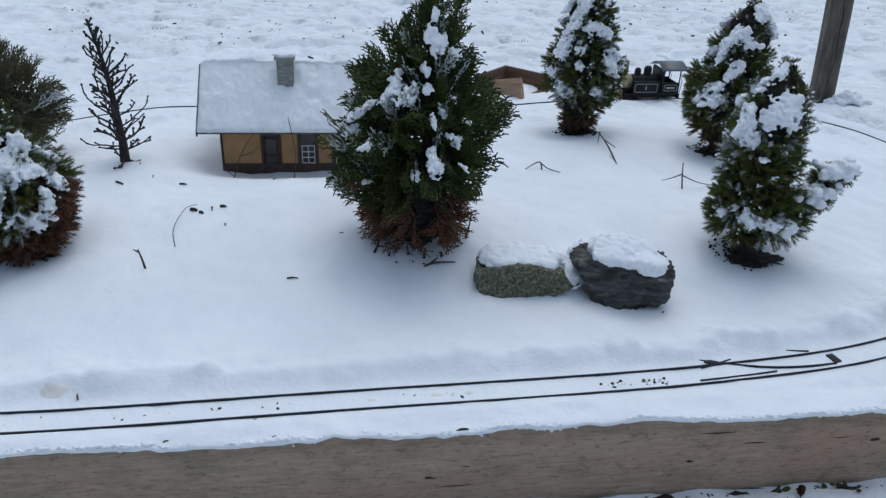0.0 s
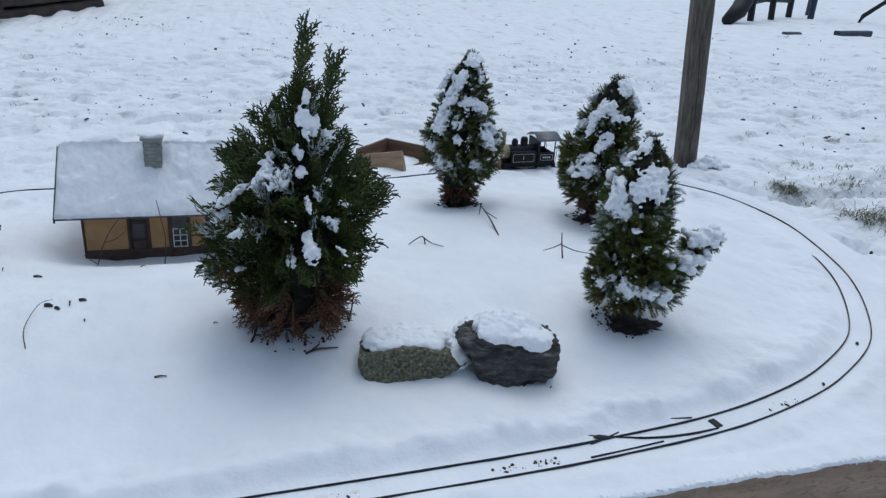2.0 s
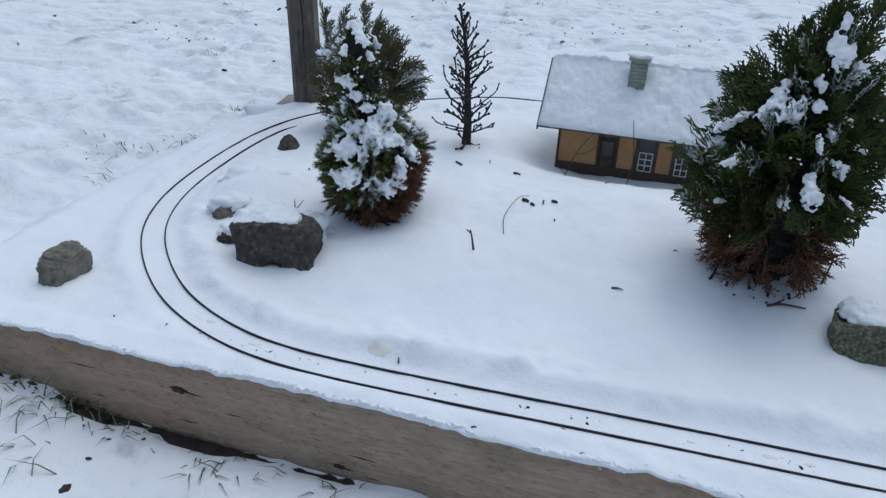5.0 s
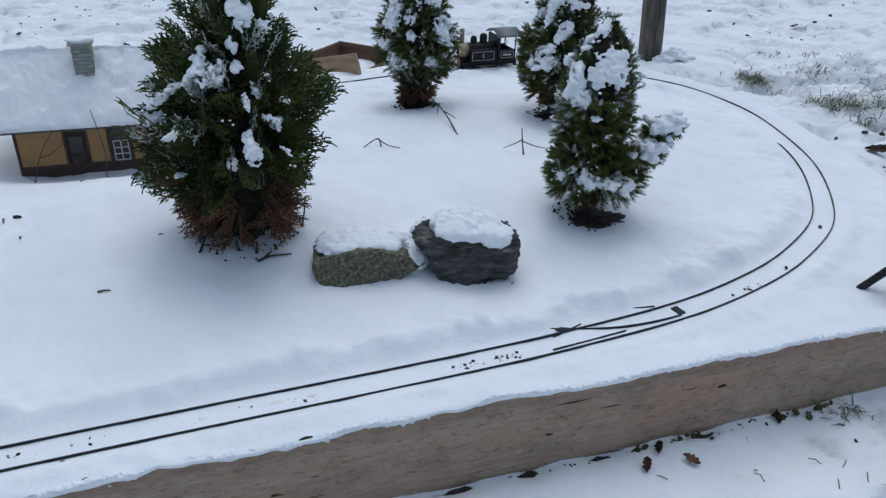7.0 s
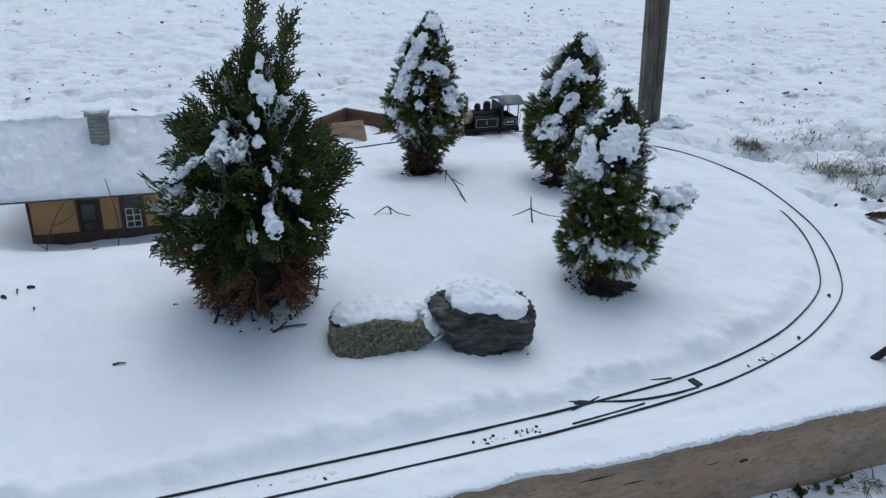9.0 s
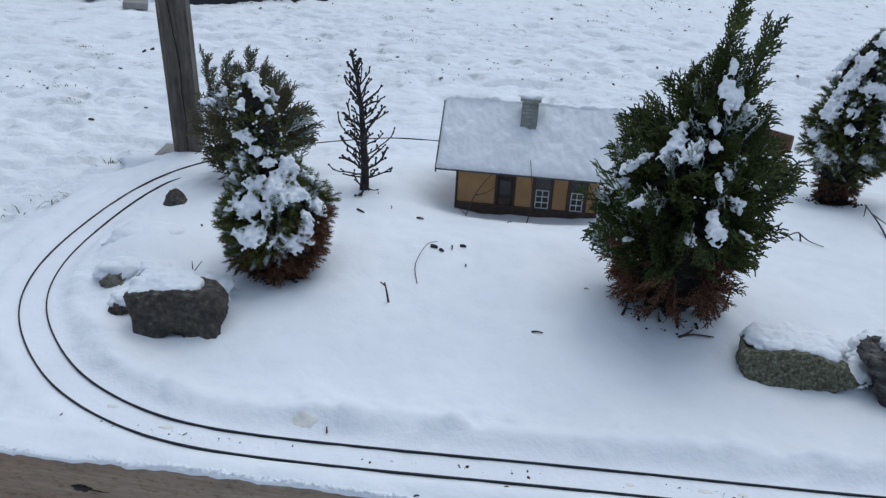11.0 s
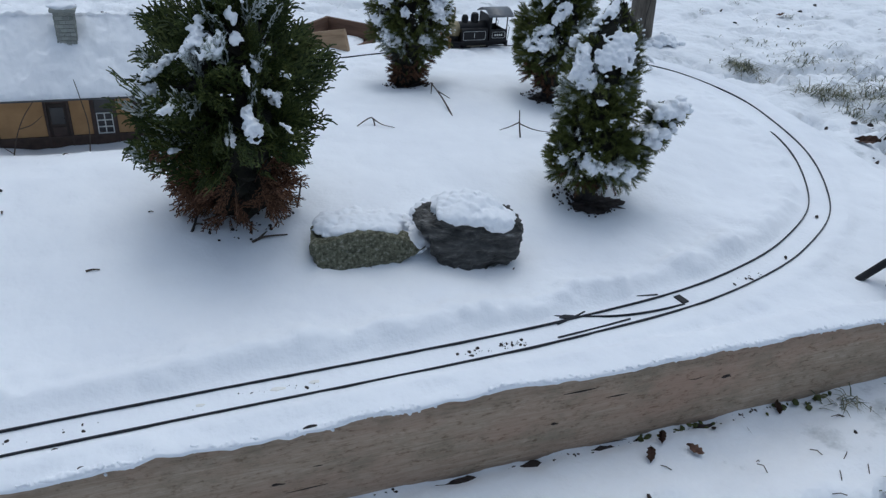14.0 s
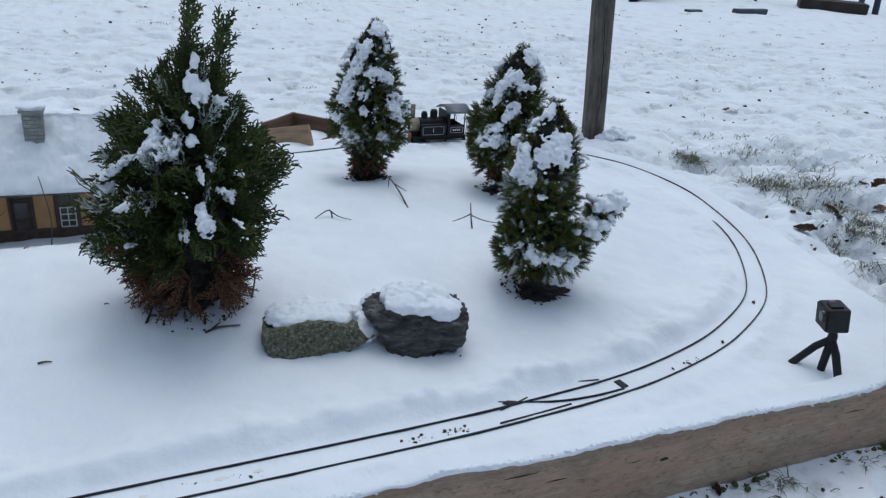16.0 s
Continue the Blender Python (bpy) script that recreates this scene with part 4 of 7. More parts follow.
def spruce(x, y, z, prof, bend, count, seed, pads, label, group, brown_below=0.07, extra=(), brown_side=False, dust=120, airy=0.62):
    """A dense small spruce: short needled twigs gathered in tufts, with pads of snow resting on them."""
    rng = np.random.default_rng(seed)
    t = thing("dwarf_spruce", x, y, z, 0, label, "conifer", group)
    top = prof[-1][0]
    trunk_mesh(top * 0.9, bend, 0.014, t)
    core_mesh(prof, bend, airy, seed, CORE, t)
    per = 10
    h, az = scatter_tufts(prof, count, rng)
    rad = crown_point(h, az, prof, 0.30, seed)
    big = np.clip(rad * 0.26, 0.011, 0.023) * rng.uniform(0.8, 1.3, count)
    rise = np.interp(h, [0.0, top * 0.5, top], [0.0, 0.45, 1.6]) + rng.normal(0, 0.2, count)
    way = np.c_[np.cos(az), np.sin(az), rise]
    way /= np.linalg.norm(way, axis=1)[:, None]
    cen = np.c_[bent(h, bend) + way[:, :2] * (rad * 0.90)[:, None], h]
    h0 = h.copy()
    for ex, ey, ez, er, n in extra:
        d = rng.normal(0, 1, (n // per, 3)) + [0, 0, 0.2]
        d /= np.linalg.norm(d, axis=1)[:, None]
        cen, way = np.vstack([cen, np.array([ex, ey, ez]) + d * er * 0.6]), np.vstack([way, d])
        big, h = np.r_[big, np.full(len(d), er * 0.5)], np.r_[h, np.full(len(d), ez)]
    cen, way, big, h = (np.repeat(q, per, axis=0) for q in (cen, way, big, h))
    n = len(h)
    aim = way + rng.normal(0, 0.5, (n, 3))
    aim /= np.linalg.norm(aim, axis=1)[:, None]
    length = np.clip(big * rng.uniform(1.1, 1.7, n), 0.016, 0.034)
    m = frames(cen - way * (big * 0.9)[:, None] + aim * (big * 0.25)[:, None], aim, rng.normal(0, 1, (n, 3)), length)
    brown = h < brown_below + rng.normal(0, 0.014, n)
    if brown_side:
        brown |= (way[:, 0] > 0.5 + rng.normal(0, 0.12, n)) & (h < 0.13)
    dusted = ~brown & (rng.random(n) < 0.45 * np.r_[np.repeat(near_pads(h0, az, rad, pads), per), np.full(n - count * per, 0.4)] + 0.03)
    merged(t, "needles", NEEDLE, TWIGS, m[~brown & ~dusted])
    merged(t, "dusted_needles", DUSTED, TWIGS, m[dusted], "needles dusted with snow")
    merged(t, "dead_needles", DEAD, TWIGS, m[brown], "brown dead needles low on the tree")
    litter(t, x, y, z, rng, 260, 0.072, (0.0007, 0.0036))
    part("soil_patch", lump(0.006, -0.012, 0.0, 0.046, 0.034, 0.007, seed, 0.75, 2.4, 4), SOIL, t, "bare dark soil round the stem")
    for ex, ey, ez, er, k in extra:
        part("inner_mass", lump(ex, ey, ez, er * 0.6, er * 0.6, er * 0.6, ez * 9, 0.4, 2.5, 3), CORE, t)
        merged_snow(np.array([ex, ey - er * 0.25, ez + er * 0.75]) + rng.normal(0, er * 0.40, (34, 3)) * [1.0, 0.8, 0.55], rng.uniform(0.006, 0.0125, 34), rng, t, "snow on the side branch")
    snow_pads(t, pads, prof, bend, rng, seed, 0.30, -0.0015, dust=dust)
    return t


G_TREES = "conifers on the railway bed"
STRAIGHT = [(0, 0, 0), (1, 0, 0)]
THUJA_PADS = [(0.44, 290, 0.022, 0.022), (0.405, 285, 0.049, 0.057), (0.378, 320, 0.03, 0.021), (0.346, 229, 0.019, 0.015), (0.319, 231, 0.043, 0.045), (0.317, 251, 0.038, 0.035), (0.323, 272, 0.024, 0.017), (0.276, 203, 0.045, 0.031), (0.241, 204, 0.035, 0.023), (0.178, 190, 0.024, 0.015), (0.229, 228, 0.022, 0.028), (0.219, 274, 0.025, 0.047),
              (0.289, 289, 0.018, 0.03), (0.279, 276, 0.012, 0.022), (0.251, 290, 0.021, 0.011), (0.227, 306, 0.029, 0.023), (0.307, 299, 0.022, 0.01), (0.27, 310, 0.029, 0.009), (0.354, 267, 0.024, 0.03), (0.188, 262, 0.017, 0.023), (0.147, 211, 0.015, 0.019), (0.201, 295, 0.015, 0.009)]
thuja(-0.315, 0.545, ground_at(-0.315, 0.545), [(0.0, 0.088), (0.03, 0.104), (0.09, 0.114), (0.14, 0.132), (0.20, 0.148), (0.26, 0.150), (0.31, 0.122), (0.35, 0.088), (0.41, 0.060), (0.45, 0.030), (0.47, 0.010)],
      [(0, 0, 0), (0.3, 0.0, 0), (0.6, 0.022, -0.004)], 172, 0.088, 5, [(0.000, 0.0, 0.38, 0.575, 24), (0.052, -0.01, 0.36, 0.522, 18), (-0.045, 0.0, 0.34, 0.45, 10)],
      THUJA_PADS + far_pads(51, 6, 0.18, 0.40, 75, (0.02, 0.045)), "tall dark green thuja with snowy sprays and brown foot", G_TREES)
thuja(-1.30, 1.08, ground_at(-1.30, 1.08), [(0.0, 0.06), (0.04, 0.095), (0.10, 0.128), (0.16, 0.134), (0.22, 0.115), (0.27, 0.075), (0.31, 0.03)],
      STRAIGHT, 78, 0.080, 9, [(-0.125, 0.0, 0.15, 0.345, 18), (-0.08, 0.02, 0.16, 0.335, 16), (-0.012, 0.01, 0.18, 0.36, 18), (0.03, 0.0, 0.18, 0.335, 14), (0.085, 0.0, 0.14, 0.275, 14)],
      [(0.25, 230, 0.035, 0.025), (0.28, 265, 0.03, 0.02), (0.22, 215, 0.04, 0.02)] + far_pads(52, 4, 0.15, 0.27), "open bronzed thuja with browning sprays beside a wooden post", G_TREES, True, 0.03, 8, 0.3)
LEFT_PADS = [(0.367, 307, 0.044, 0.02), (0.349, 324, 0.043, 0.03), (0.328, 261, 0.024, 0.02), (0.317, 327, 0.022, 0.018), (0.271, 257, 0.044, 0.023), (0.245, 275, 0.034, 0.02), (0.224, 295, 0.044, 0.018), (0.223, 229, 0.017, 0.028), (0.212, 340, 0.044, 0.044), (0.182, 302, 0.082, 0.055), (0.157, 254, 0.058, 0.043), (0.173, 326, 0.053, 0.036), (0.148, 279, 0.024, 0.03), (0.192, 264, 0.039, 0.023), (0.11, 263, 0.06, 0.038), (0.082, 300, 0.08, 0.048), (0.102, 326, 0.036, 0.043), (0.142, 352, 0.037, 0.039), (0.18, 202, 0.04, 0.034), (0.157, 296, 0.024, 0.02), (0.131, 329, 0.024, 0.02)]
spruce(-1.06, 0.535, ground_at(-1.06, 0.535), [(0.0, 0.060), (0.03, 0.085), (0.08, 0.108), (0.13, 0.110), (0.17, 0.088), (0.205, 0.060), (0.25, 0.052), (0.31, 0.048), (0.345, 0.035), (0.37, 0.012)],
       [(0, 0, 0), (0.15, -0.002, 0), (0.25, -0.022, 0), (0.39, -0.036, -0.006)], 230, 21, LEFT_PADS + far_pads(53, 9, 0.09, 0.33, 90),
       "small dense spruce heavy with snow, browned round its foot", G_TREES, 0.055, (), True)
THIRD_PADS = [(0.425, 263, 0.071, 0.036), (0.374, 224, 0.07, 0.056), (0.382, 295, 0.035, 0.041), (0.313, 260, 0.074, 0.042), (0.326, 211, 0.062, 0.066), (0.26, 210, 0.062, 0.09), (0.263, 241, 0.04, 0.039), (0.23, 301, 0.071, 0.079), (0.14, 217, 0.082, 0.056), (0.149, 280, 0.044, 0.03), (0.214, 243, 0.037, 0.026), (0.308, 286, 0.037, 0.039), (0.177, 194, 0.04, 0.042)]
spruce(0.222, 1.26, ground_at(0.222, 1.26), [(0.0, 0.050), (0.05, 0.058), (0.09, 0.070), (0.14, 0.112), (0.20, 0.120), (0.27, 0.104), (0.33, 0.082), (0.39, 0.060), (0.425, 0.036), (0.45, 0.008)],
       [(0, -0.01, 0), (0.2, -0.005, 0), (0.47, 0.010, 0)], 230, 22, THIRD_PADS + far_pads(54, 9, 0.14, 0.40, 90), "upright small spruce with snow on its tiers", G_TREES, 0.075)
FRONT_PADS = [(0.316, 258, 0.073, 0.061), (0.307, 234, 0.044, 0.046), (0.309, 194, 0.034, 0.041), (0.277, 201, 0.039, 0.057), (0.263, 218, 0.029, 0.031), (0.38, 212, 0.03, 0.036), (0.356, 193, 0.03, 0.026), (0.337, 264, 0.044, 0.031), (0.109, 236, 0.055, 0.037), (0.096, 283, 0.066, 0.038), (0.105, 260, 0.045, 0.026), (0.108, 201, 0.025, 0.024), (0.124, 213, 0.02, 0.013), (0.232, 239, 0.02, 0.013), (0.206, 169, 0.015, 0.016), (0.262, 192, 0.02, 0.021), (0.296, 333, 0.02, 0.021)]
spruce(0.365, 0.490, ground_at(0.365, 0.490), [(0.03, 0.022), (0.05, 0.055), (0.07, 0.090), (0.09, 0.104), (0.12, 0.092), (0.16, 0.076), (0.21, 0.078), (0.27, 0.080), (0.32, 0.066), (0.36, 0.045), (0.39, 0.022), (0.405, 0.007)],
       [(0, 0.005, 0), (0.2, -0.004, 0), (0.3, -0.008, 0), (0.43, 0.004, 0.006)], 220, 23, FRONT_PADS + far_pads(55, 9, 0.10, 0.36, 90),
       "small spruce with a snowy side branch, standing by a dark rock", G_TREES, 0.062, [(0.118, -0.030, 0.172, 0.036, 160), (0.085, -0.030, 0.125, 0.038, 140), (0.145, -0.034, 0.188, 0.026, 80), (0.112, -0.034, 0.140, 0.030, 110)])
BACK_PADS = [(0.382, 274, 0.049, 0.052), (0.336, 335, 0.05, 0.034), (0.328, 226, 0.062, 0.051), (0.306, 258, 0.062, 0.029), (0.245, 247, 0.058, 0.043), (0.166, 230, 0.051, 0.039), (0.268, 209, 0.024, 0.044), (0.187, 212, 0.034, 0.036), (0.164, 203, 0.035, 0.033), (0.201, 227, 0.041, 0.025), (0.226, 236, 0.027, 0.029), (0.152, 217, 0.027, 0.022)]
spruce(0.555, 1.060, ground_at(0.555, 1.060), [(0.02, 0.025), (0.05, 0.050), (0.09, 0.100), (0.14, 0.128), (0.19, 0.122), (0.25, 0.098), (0.31, 0.078), (0.36, 0.056), (0.39, 0.030), (0.41, 0.008)],
       [(0, 0, 0), (0.2, 0.004, 0), (0.43, 0.036, 0)], 230, 24, BACK_PADS + [(0.30, 205, 0.05, 0.035), (0.14, 265, 0.05, 0.03), (0.20, 285, 0.04, 0.03)] + far_pads(56, 9, 0.14, 0.38, 90),
       "bushy small spruce with snow on top and brownish lower twigs", G_TREES, 0.085)


def bare_tree(x, y, z, label):
    t = thing("bare_sapling", x, y, z, 0, label, "sapling")
    rng = random.Random(7)
    pts = [(0.0, 0, -0.03), (0.003, 0, 0.05), (-0.001, 0, 0.12), (-0.006, 0, 0.20), (-0.016, 0, 0.27), (-0.032, 0, 0.335)]
    part("trunk", tube(pts, [0.0135, 0.0098, 0.0080, 0.0060, 0.0040, 0.0018], 9), BARK, t, "", True)
    path = spline(pts, 8, False)

    def knobbly(bm, p, d, ln, r):
        """A crooked branch with stubby shoots and swollen tips."""
        q, pts2 = Vector(p), [Vector(p)]
        way = Vector(d)
        n = max(3, int(ln / 0.014))
        for j in range(n):
            way = (way + Vector((rng.uniform(-0.28, 0.28), rng.uniform(-0.28, 0.28), rng.uniform(-0.22, 0.34)))).normalized()
            q = q + way * ln / n
            pts2.append(q.copy())
            if rng.random() < 0.9:
                dd = (way + Vector((rng.uniform(-1, 1), rng.uniform(-1, 1), rng.uniform(-0.2, 1.0)))).normalized()
                e = q + dd * rng.uniform(0.005, 0.019)
                add_tube(bm, [q, e], [r * 0.7, r * 0.55], 4)
                add_tube(bm, [e - dd * 0.003, e, e + dd * 0.003], [r * 0.6, r * 1.15, r * 0.5], 5)
        add_tube(bm, pts2, [r * (1 - 0.4 * j / n) for j in range(n + 1)], 5)
        add_tube(bm, [q - way * 0.003, q + way * 0.003], [r * 1.0, r * 0.6], 5)

    for i in range(58):
        h = 0.004 + 0.312 * ((i + 0.5) / 58) ** 1.05
        p = Vector(path[int(np.argmin(np.abs(path[:, 2] - h)))])
        a = i * 2.4 + rng.uniform(-0.5, 0.5)
        ln = float(np.interp(h, [0.0, 0.03, 0.07, 0.12, 0.18, 0.24, 0.31], [0.065, 0.070, 0.105, 0.10, 0.062, 0.042, 0.026])) * rng.uniform(0.45, 1.2)
        rise = float(np.interp(h, [0.0, 0.04, 0.10, 0.2, 0.3], [-0.02, 0.25, 0.55, 0.9, 1.6])) * rng.uniform(0.6, 1.3)
        bm = bmesh.new()
        knobbly(bm, p, Vector((math.cos(a), math.sin(a), rise)).normalized(), ln, rng.uniform(0.0020, 0.0034))
        part("branch", bm, BARK, t)
    return t


bare_tree(-0.99, 0.965, ground_at(-0.99, 0.965), "leafless dark-stemmed sapling with stubby twigs in snow")
# ==== rocks ====


def rock(name, x, y, z, size, seed, mat, label, rz=0, square=0.55, rough=0.16, cuts=(), cap=None, group="rocks on the bed", facets=0):
    t = thing(name, x, y, z, rz, label, "rock", group)
    bm = bmesh.new()
    bmesh.ops.create_icosphere(bm, subdivisions=5, radius=1.0)
    off = Vector((seed * 5.1, seed * 2.3, seed * 9.7))
    rng = random.Random(seed)
    cuts = list(cuts)
    for _ in range(facets):
        c = Vector((rng.uniform(-1, 1), rng.uniform(-1.2, 0.3), rng.uniform(-0.5, 0.7))).normalized()
        reach = math.sqrt(sum((q * w) ** 2 for q, w in zip(c, size)))
        cuts.append((*c, reach * rng.uniform(0.96, 1.12)))
    for v in bm.verts:
        n = v.co.normalized()
        s = Vector([math.copysign(abs(c) ** square, c) for c in n])
        k = 1 + rough * noise.fractal(n * 1.4 + off, 0.7, 2.1, 3) + 0.06 * (1 - 2 * abs(noise.noise(n * 5 + off))) * rough / 0.16 + 0.030 * noise.fractal(n * 9 + off, 0.8, 2.0, 4)
        p = Vector((s.x * size[0], s.y * size[1], s.z * size[2])) * k
        for (cx, cy, cz, d) in cuts:
            c = Vector((cx, cy, cz)).normalized()
            over = p.dot(c) - d
            if over > 0:
                p -= c * over * 0.94
        v.co = p
    part("stone", bm, mat, t)
    for i, (cx, cy, cz, rx, ry, rzz) in enumerate(cap or ()):
        part("snow_cap", lump(cx, cy, cz, rx, ry, rzz, seed + i * 3.3, 0.22, 1.6, 4), SNOW, t, "snow lying on top", True)
    return t


def hewn_rock(x, y, z, rz, outline, depth, lean, mat, label, seed, caps, rough=0.006, block=0.0012):
    """An angular stone: a front outline carried back, then broken up with fine relief."""
    t = thing("rock", x, y, z, rz, label, "rock", "rocks on the bed")
    bm = bmesh.new()
    rings = []
    for yy, grow, tip in ((0.0, 0.93, 0.0), (0.10, 1.0, 0.0), (0.75, 0.97, 0.0), (1.0, 0.82, 0.0)):
        rings.append([bm.verts.new((px * grow, depth * yy + lean * pz, 0.035 + (pz - 0.035) * grow)) for px, pz in outline])
    n = len(outline)
    for a_, b_ in zip(rings, rings[1:]):
        for i in range(n):
            bm.faces.new((a_[i], a_[(i + 1) % n], b_[(i + 1) % n], b_[i]))
    for ring in (rings[0], rings[-1]):
        mid = bm.verts.new(sum((v.co for v in ring), Vector()) / n + Vector((0, -0.006 if ring is rings[0] else 0.006, 0)))
        for i in range(n):
            bm.faces.new((ring[i], ring[(i + 1) % n], mid))
    bmesh.ops.recalc_face_normals(bm, faces=bm.faces)
    bmesh.ops.subdivide_edges(bm, edges=bm.edges[:], cuts=4, use_grid_fill=True)
    bmesh.ops.triangulate(bm, faces=bm.faces)
    bmesh.ops.subdivide_edges(bm, edges=bm.edges[:], cuts=1, use_grid_fill=True)
    bm.normal_update()
    off = Vector((seed * 5.1, seed * 2.3, seed * 9.7))
    moves = []
    for v in bm.verts:
        k = noise.fractal(v.co * 22 + off, 0.8, 2.1, 4) - 0.5 * abs(noise.noise(v.co * 45 + off))
        q = Vector((v.co.x * 0.7, v.co.y, v.co.z * 1.3 + 0.35 * v.co.x))
        k2 = noise.cell(q * 38 + off) + 0.6 * noise.cell(q * 75 + off)
        moves.append(v.normal * (rough * k + block * (k2 - 0.8)))
    for v, d in zip(bm.verts, moves):
        v.co += d
    part("stone", bm, mat, t)
    rng = np.random.default_rng(seed)
    cen, rad = [], []
    for cx, cy, cz, rx, ry, rzz in caps:
        size, ball = np.array([rx, ry, rzz]), min(rzz * 0.85, 0.018)
        d = rng.normal(0, 1, (150, 3))
        d /= np.linalg.norm(d, axis=1)[:, None]
        cen.append(np.array([cx, cy, cz]) + d * rng.uniform(0.1, 1, (150, 1)) ** 0.4 * (size - ball * 0.55))
        rad.append(rng.uniform(0.8, 1.1, 150) * ball)
        a = rng.uniform(0, 6.28, 45)
        cen.append(np.array([cx, cy, cz - rzz * 0.2]) + np.c_[np.cos(a) * rx, np.sin(a) * ry, np.zeros(45)] * rng.uniform(0.90, 1.03, (45, 1)))
        rad.append(rng.uniform(0.0022, 0.0050, 45))
    merged_snow(np.vstack(cen), np.concatenate(rad), rng, t, "snow lying on top", 0.0022).name = "snow_cap"
    return t


hewn_rock(-0.130, 0.350, -0.004, -6, [(-0.094, 0.063), (-0.050, 0.074), (0.018, 0.080), (0.062, 0.066), (0.104, 0.042), (0.070, 0.026), (0.028, 0.0), (-0.010, -0.02), (-0.088, -0.016)], 0.085, 0.10, ROCK_A, "flat-faced mossy grey granite rock capped with snow", 3,
          [(-0.030, 0.062, 0.069, 0.058, 0.044, 0.016), (0.026, 0.064, 0.067, 0.052, 0.044, 0.016), (0.084, 0.046, 0.040, 0.036, 0.036, 0.018), (0.015, 0.110, 0.028, 0.100, 0.060, 0.040)])
hewn_rock(0.042, 0.314, -0.004, -8, [(-0.092, 0.094), (-0.060, 0.104), (0.0, 0.104), (0.050, 0.102), (0.082, 0.094), (0.099, 0.080), (0.097, 0.033), (0.074, 0.012), (0.012, -0.004), (-0.036, -0.008), (-0.060, 0.032), (-0.068, 0.060), (-0.094, 0.082)], 0.095, 0.12, ROCK_B, "dark angular rock with a thick cap of snow", 8,
          [(0.000, 0.060, 0.100, 0.062, 0.050, 0.026), (0.020, 0.026, 0.102, 0.044, 0.028, 0.013), (0.046, 0.016, 0.094, 0.024, 0.020, 0.014), (-0.024, 0.030, 0.104, 0.034, 0.024, 0.012), (0.058, 0.042, 0.086, 0.026, 0.036, 0.016), (0.0, 0.125, 0.040, 0.105, 0.065, 0.055)], 0.0085, 0.0032)
hewn_rock(-1.171, 0.304, -0.004, 4, [(-0.085, 0.078), (-0.050, 0.086), (0.0, 0.096), (0.058, 0.090), (0.084, 0.066), (0.078, 0.006), (0.020, 0.004), (-0.010, 0.008), (-0.074, -0.030)], 0.080, 0.10, ROCK_C, "squarish dark grey stone with snow on top", 12,
          [(-0.022, 0.060, 0.080, 0.062, 0.042, 0.022), (-0.050, 0.038, 0.078, 0.032, 0.028, 0.012), (0.0, 0.042, 0.090, 0.042, 0.026, 0.009), (-0.01, 0.11, 0.035, 0.10, 0.06, 0.042)])
rock("rock", -1.285, 0.372, -0.006, (0.032, 0.026, 0.034), 15, ROCK_C, "small dark stone tucked under snow beside a larger one", 20, 0.6, 0.2, (), [(0.002, 0.01, 0.032, 0.036, 0.030, 0.016)])
rock("rock", -1.352, 0.450, 0.008, (0.026, 0.024, 0.028), 17, ROCK_D, "buff lichened stone half buried in snow", 30, 0.85, 0.3, (), [(0.008, 0.022, 0.020, 0.046, 0.034, 0.026)])
rock("rock", -1.292, 0.462, 0.010, (0.024, 0.022, 0.026), 18, ROCK_D, "small buff stone almost covered by snow", 0, 0.85, 0.3, (), [(0.0, 0.026, 0.012, 0.044, 0.034, 0.024)])
rock("rock", -1.352, 0.600, 0.012, (0.060, 0.045, 0.034), 19, ROCK_D, "pale stone showing through a hump of snow", 10, 0.65, 0.2, (), [(-0.006, 0.016, 0.010, 0.092, 0.066, 0.038)])
rock("rock", -1.420, 0.850, 0.018, (0.026, 0.019, 0.028), 25, ROCK_C, "small pointed grey stone poking out of the snow", 25, 0.9, 0.25, [(-0.6, -0.5, 0.6, 0.016), (0.8, -0.2, 0.6, 0.017)])
rock("rock", -1.505, 0.165, 0.012, (0.030, 0.045, 0.040), 27, ROCK_D, "rounded tan stone at the bed's corner", 0, 0.8, 0.2)

# ==== station house ====
HX0, HX1, HY0, HY1, WALL_Z, RIDGE_Z = -0.768, -0.418, 0.0, 0.19, 0.120, 0.247
house = thing("model_station_house", 0, 1.012, -0.002, 0, "ochre half-timbered model station house under a snowy roof", "model house")
X = [HX0, -0.668, -0.622, -0.576, -0.531, -0.490, -0.448, HX1]
part("wall", box(HX0, HX1, 0.004, 0.012, -0.02, WALL_Z), BROWN, house)
part("wall", box(HX0, HX1, HY1 - 0.008, HY1, -0.02, WALL_Z), BROWN, house)
for x0, x1 in ((HX0, HX0 + 0.008), (HX1 - 0.008, HX1)):
    bm = bmesh.new()
    ym = (HY0 + HY1) / 2
    pr = [(0.004, -0.02), (HY1, -0.02), (HY1, WALL_Z), (ym, RIDGE_Z - 0.012), (0.004, WALL_Z)]
    lo, hi = [bm.verts.new((x0, a, b)) for a, b in pr], [bm.verts.new((x1, a, b)) for a, b in pr]
    bm.faces.new(lo), bm.faces.new(hi[::-1])
    for i in range(5):
        bm.faces.new((lo[i], lo[(i + 1) % 5], hi[(i + 1) % 5], hi[i]))
    part("gable_wall", bm, OCHRE, house)
part("plinth", box(HX0 - 0.001, HX1 + 0.001, 0.0005, 0.006, -0.02, 0.020, 0.0008), PLINTH, house, "red-brown plinth band")
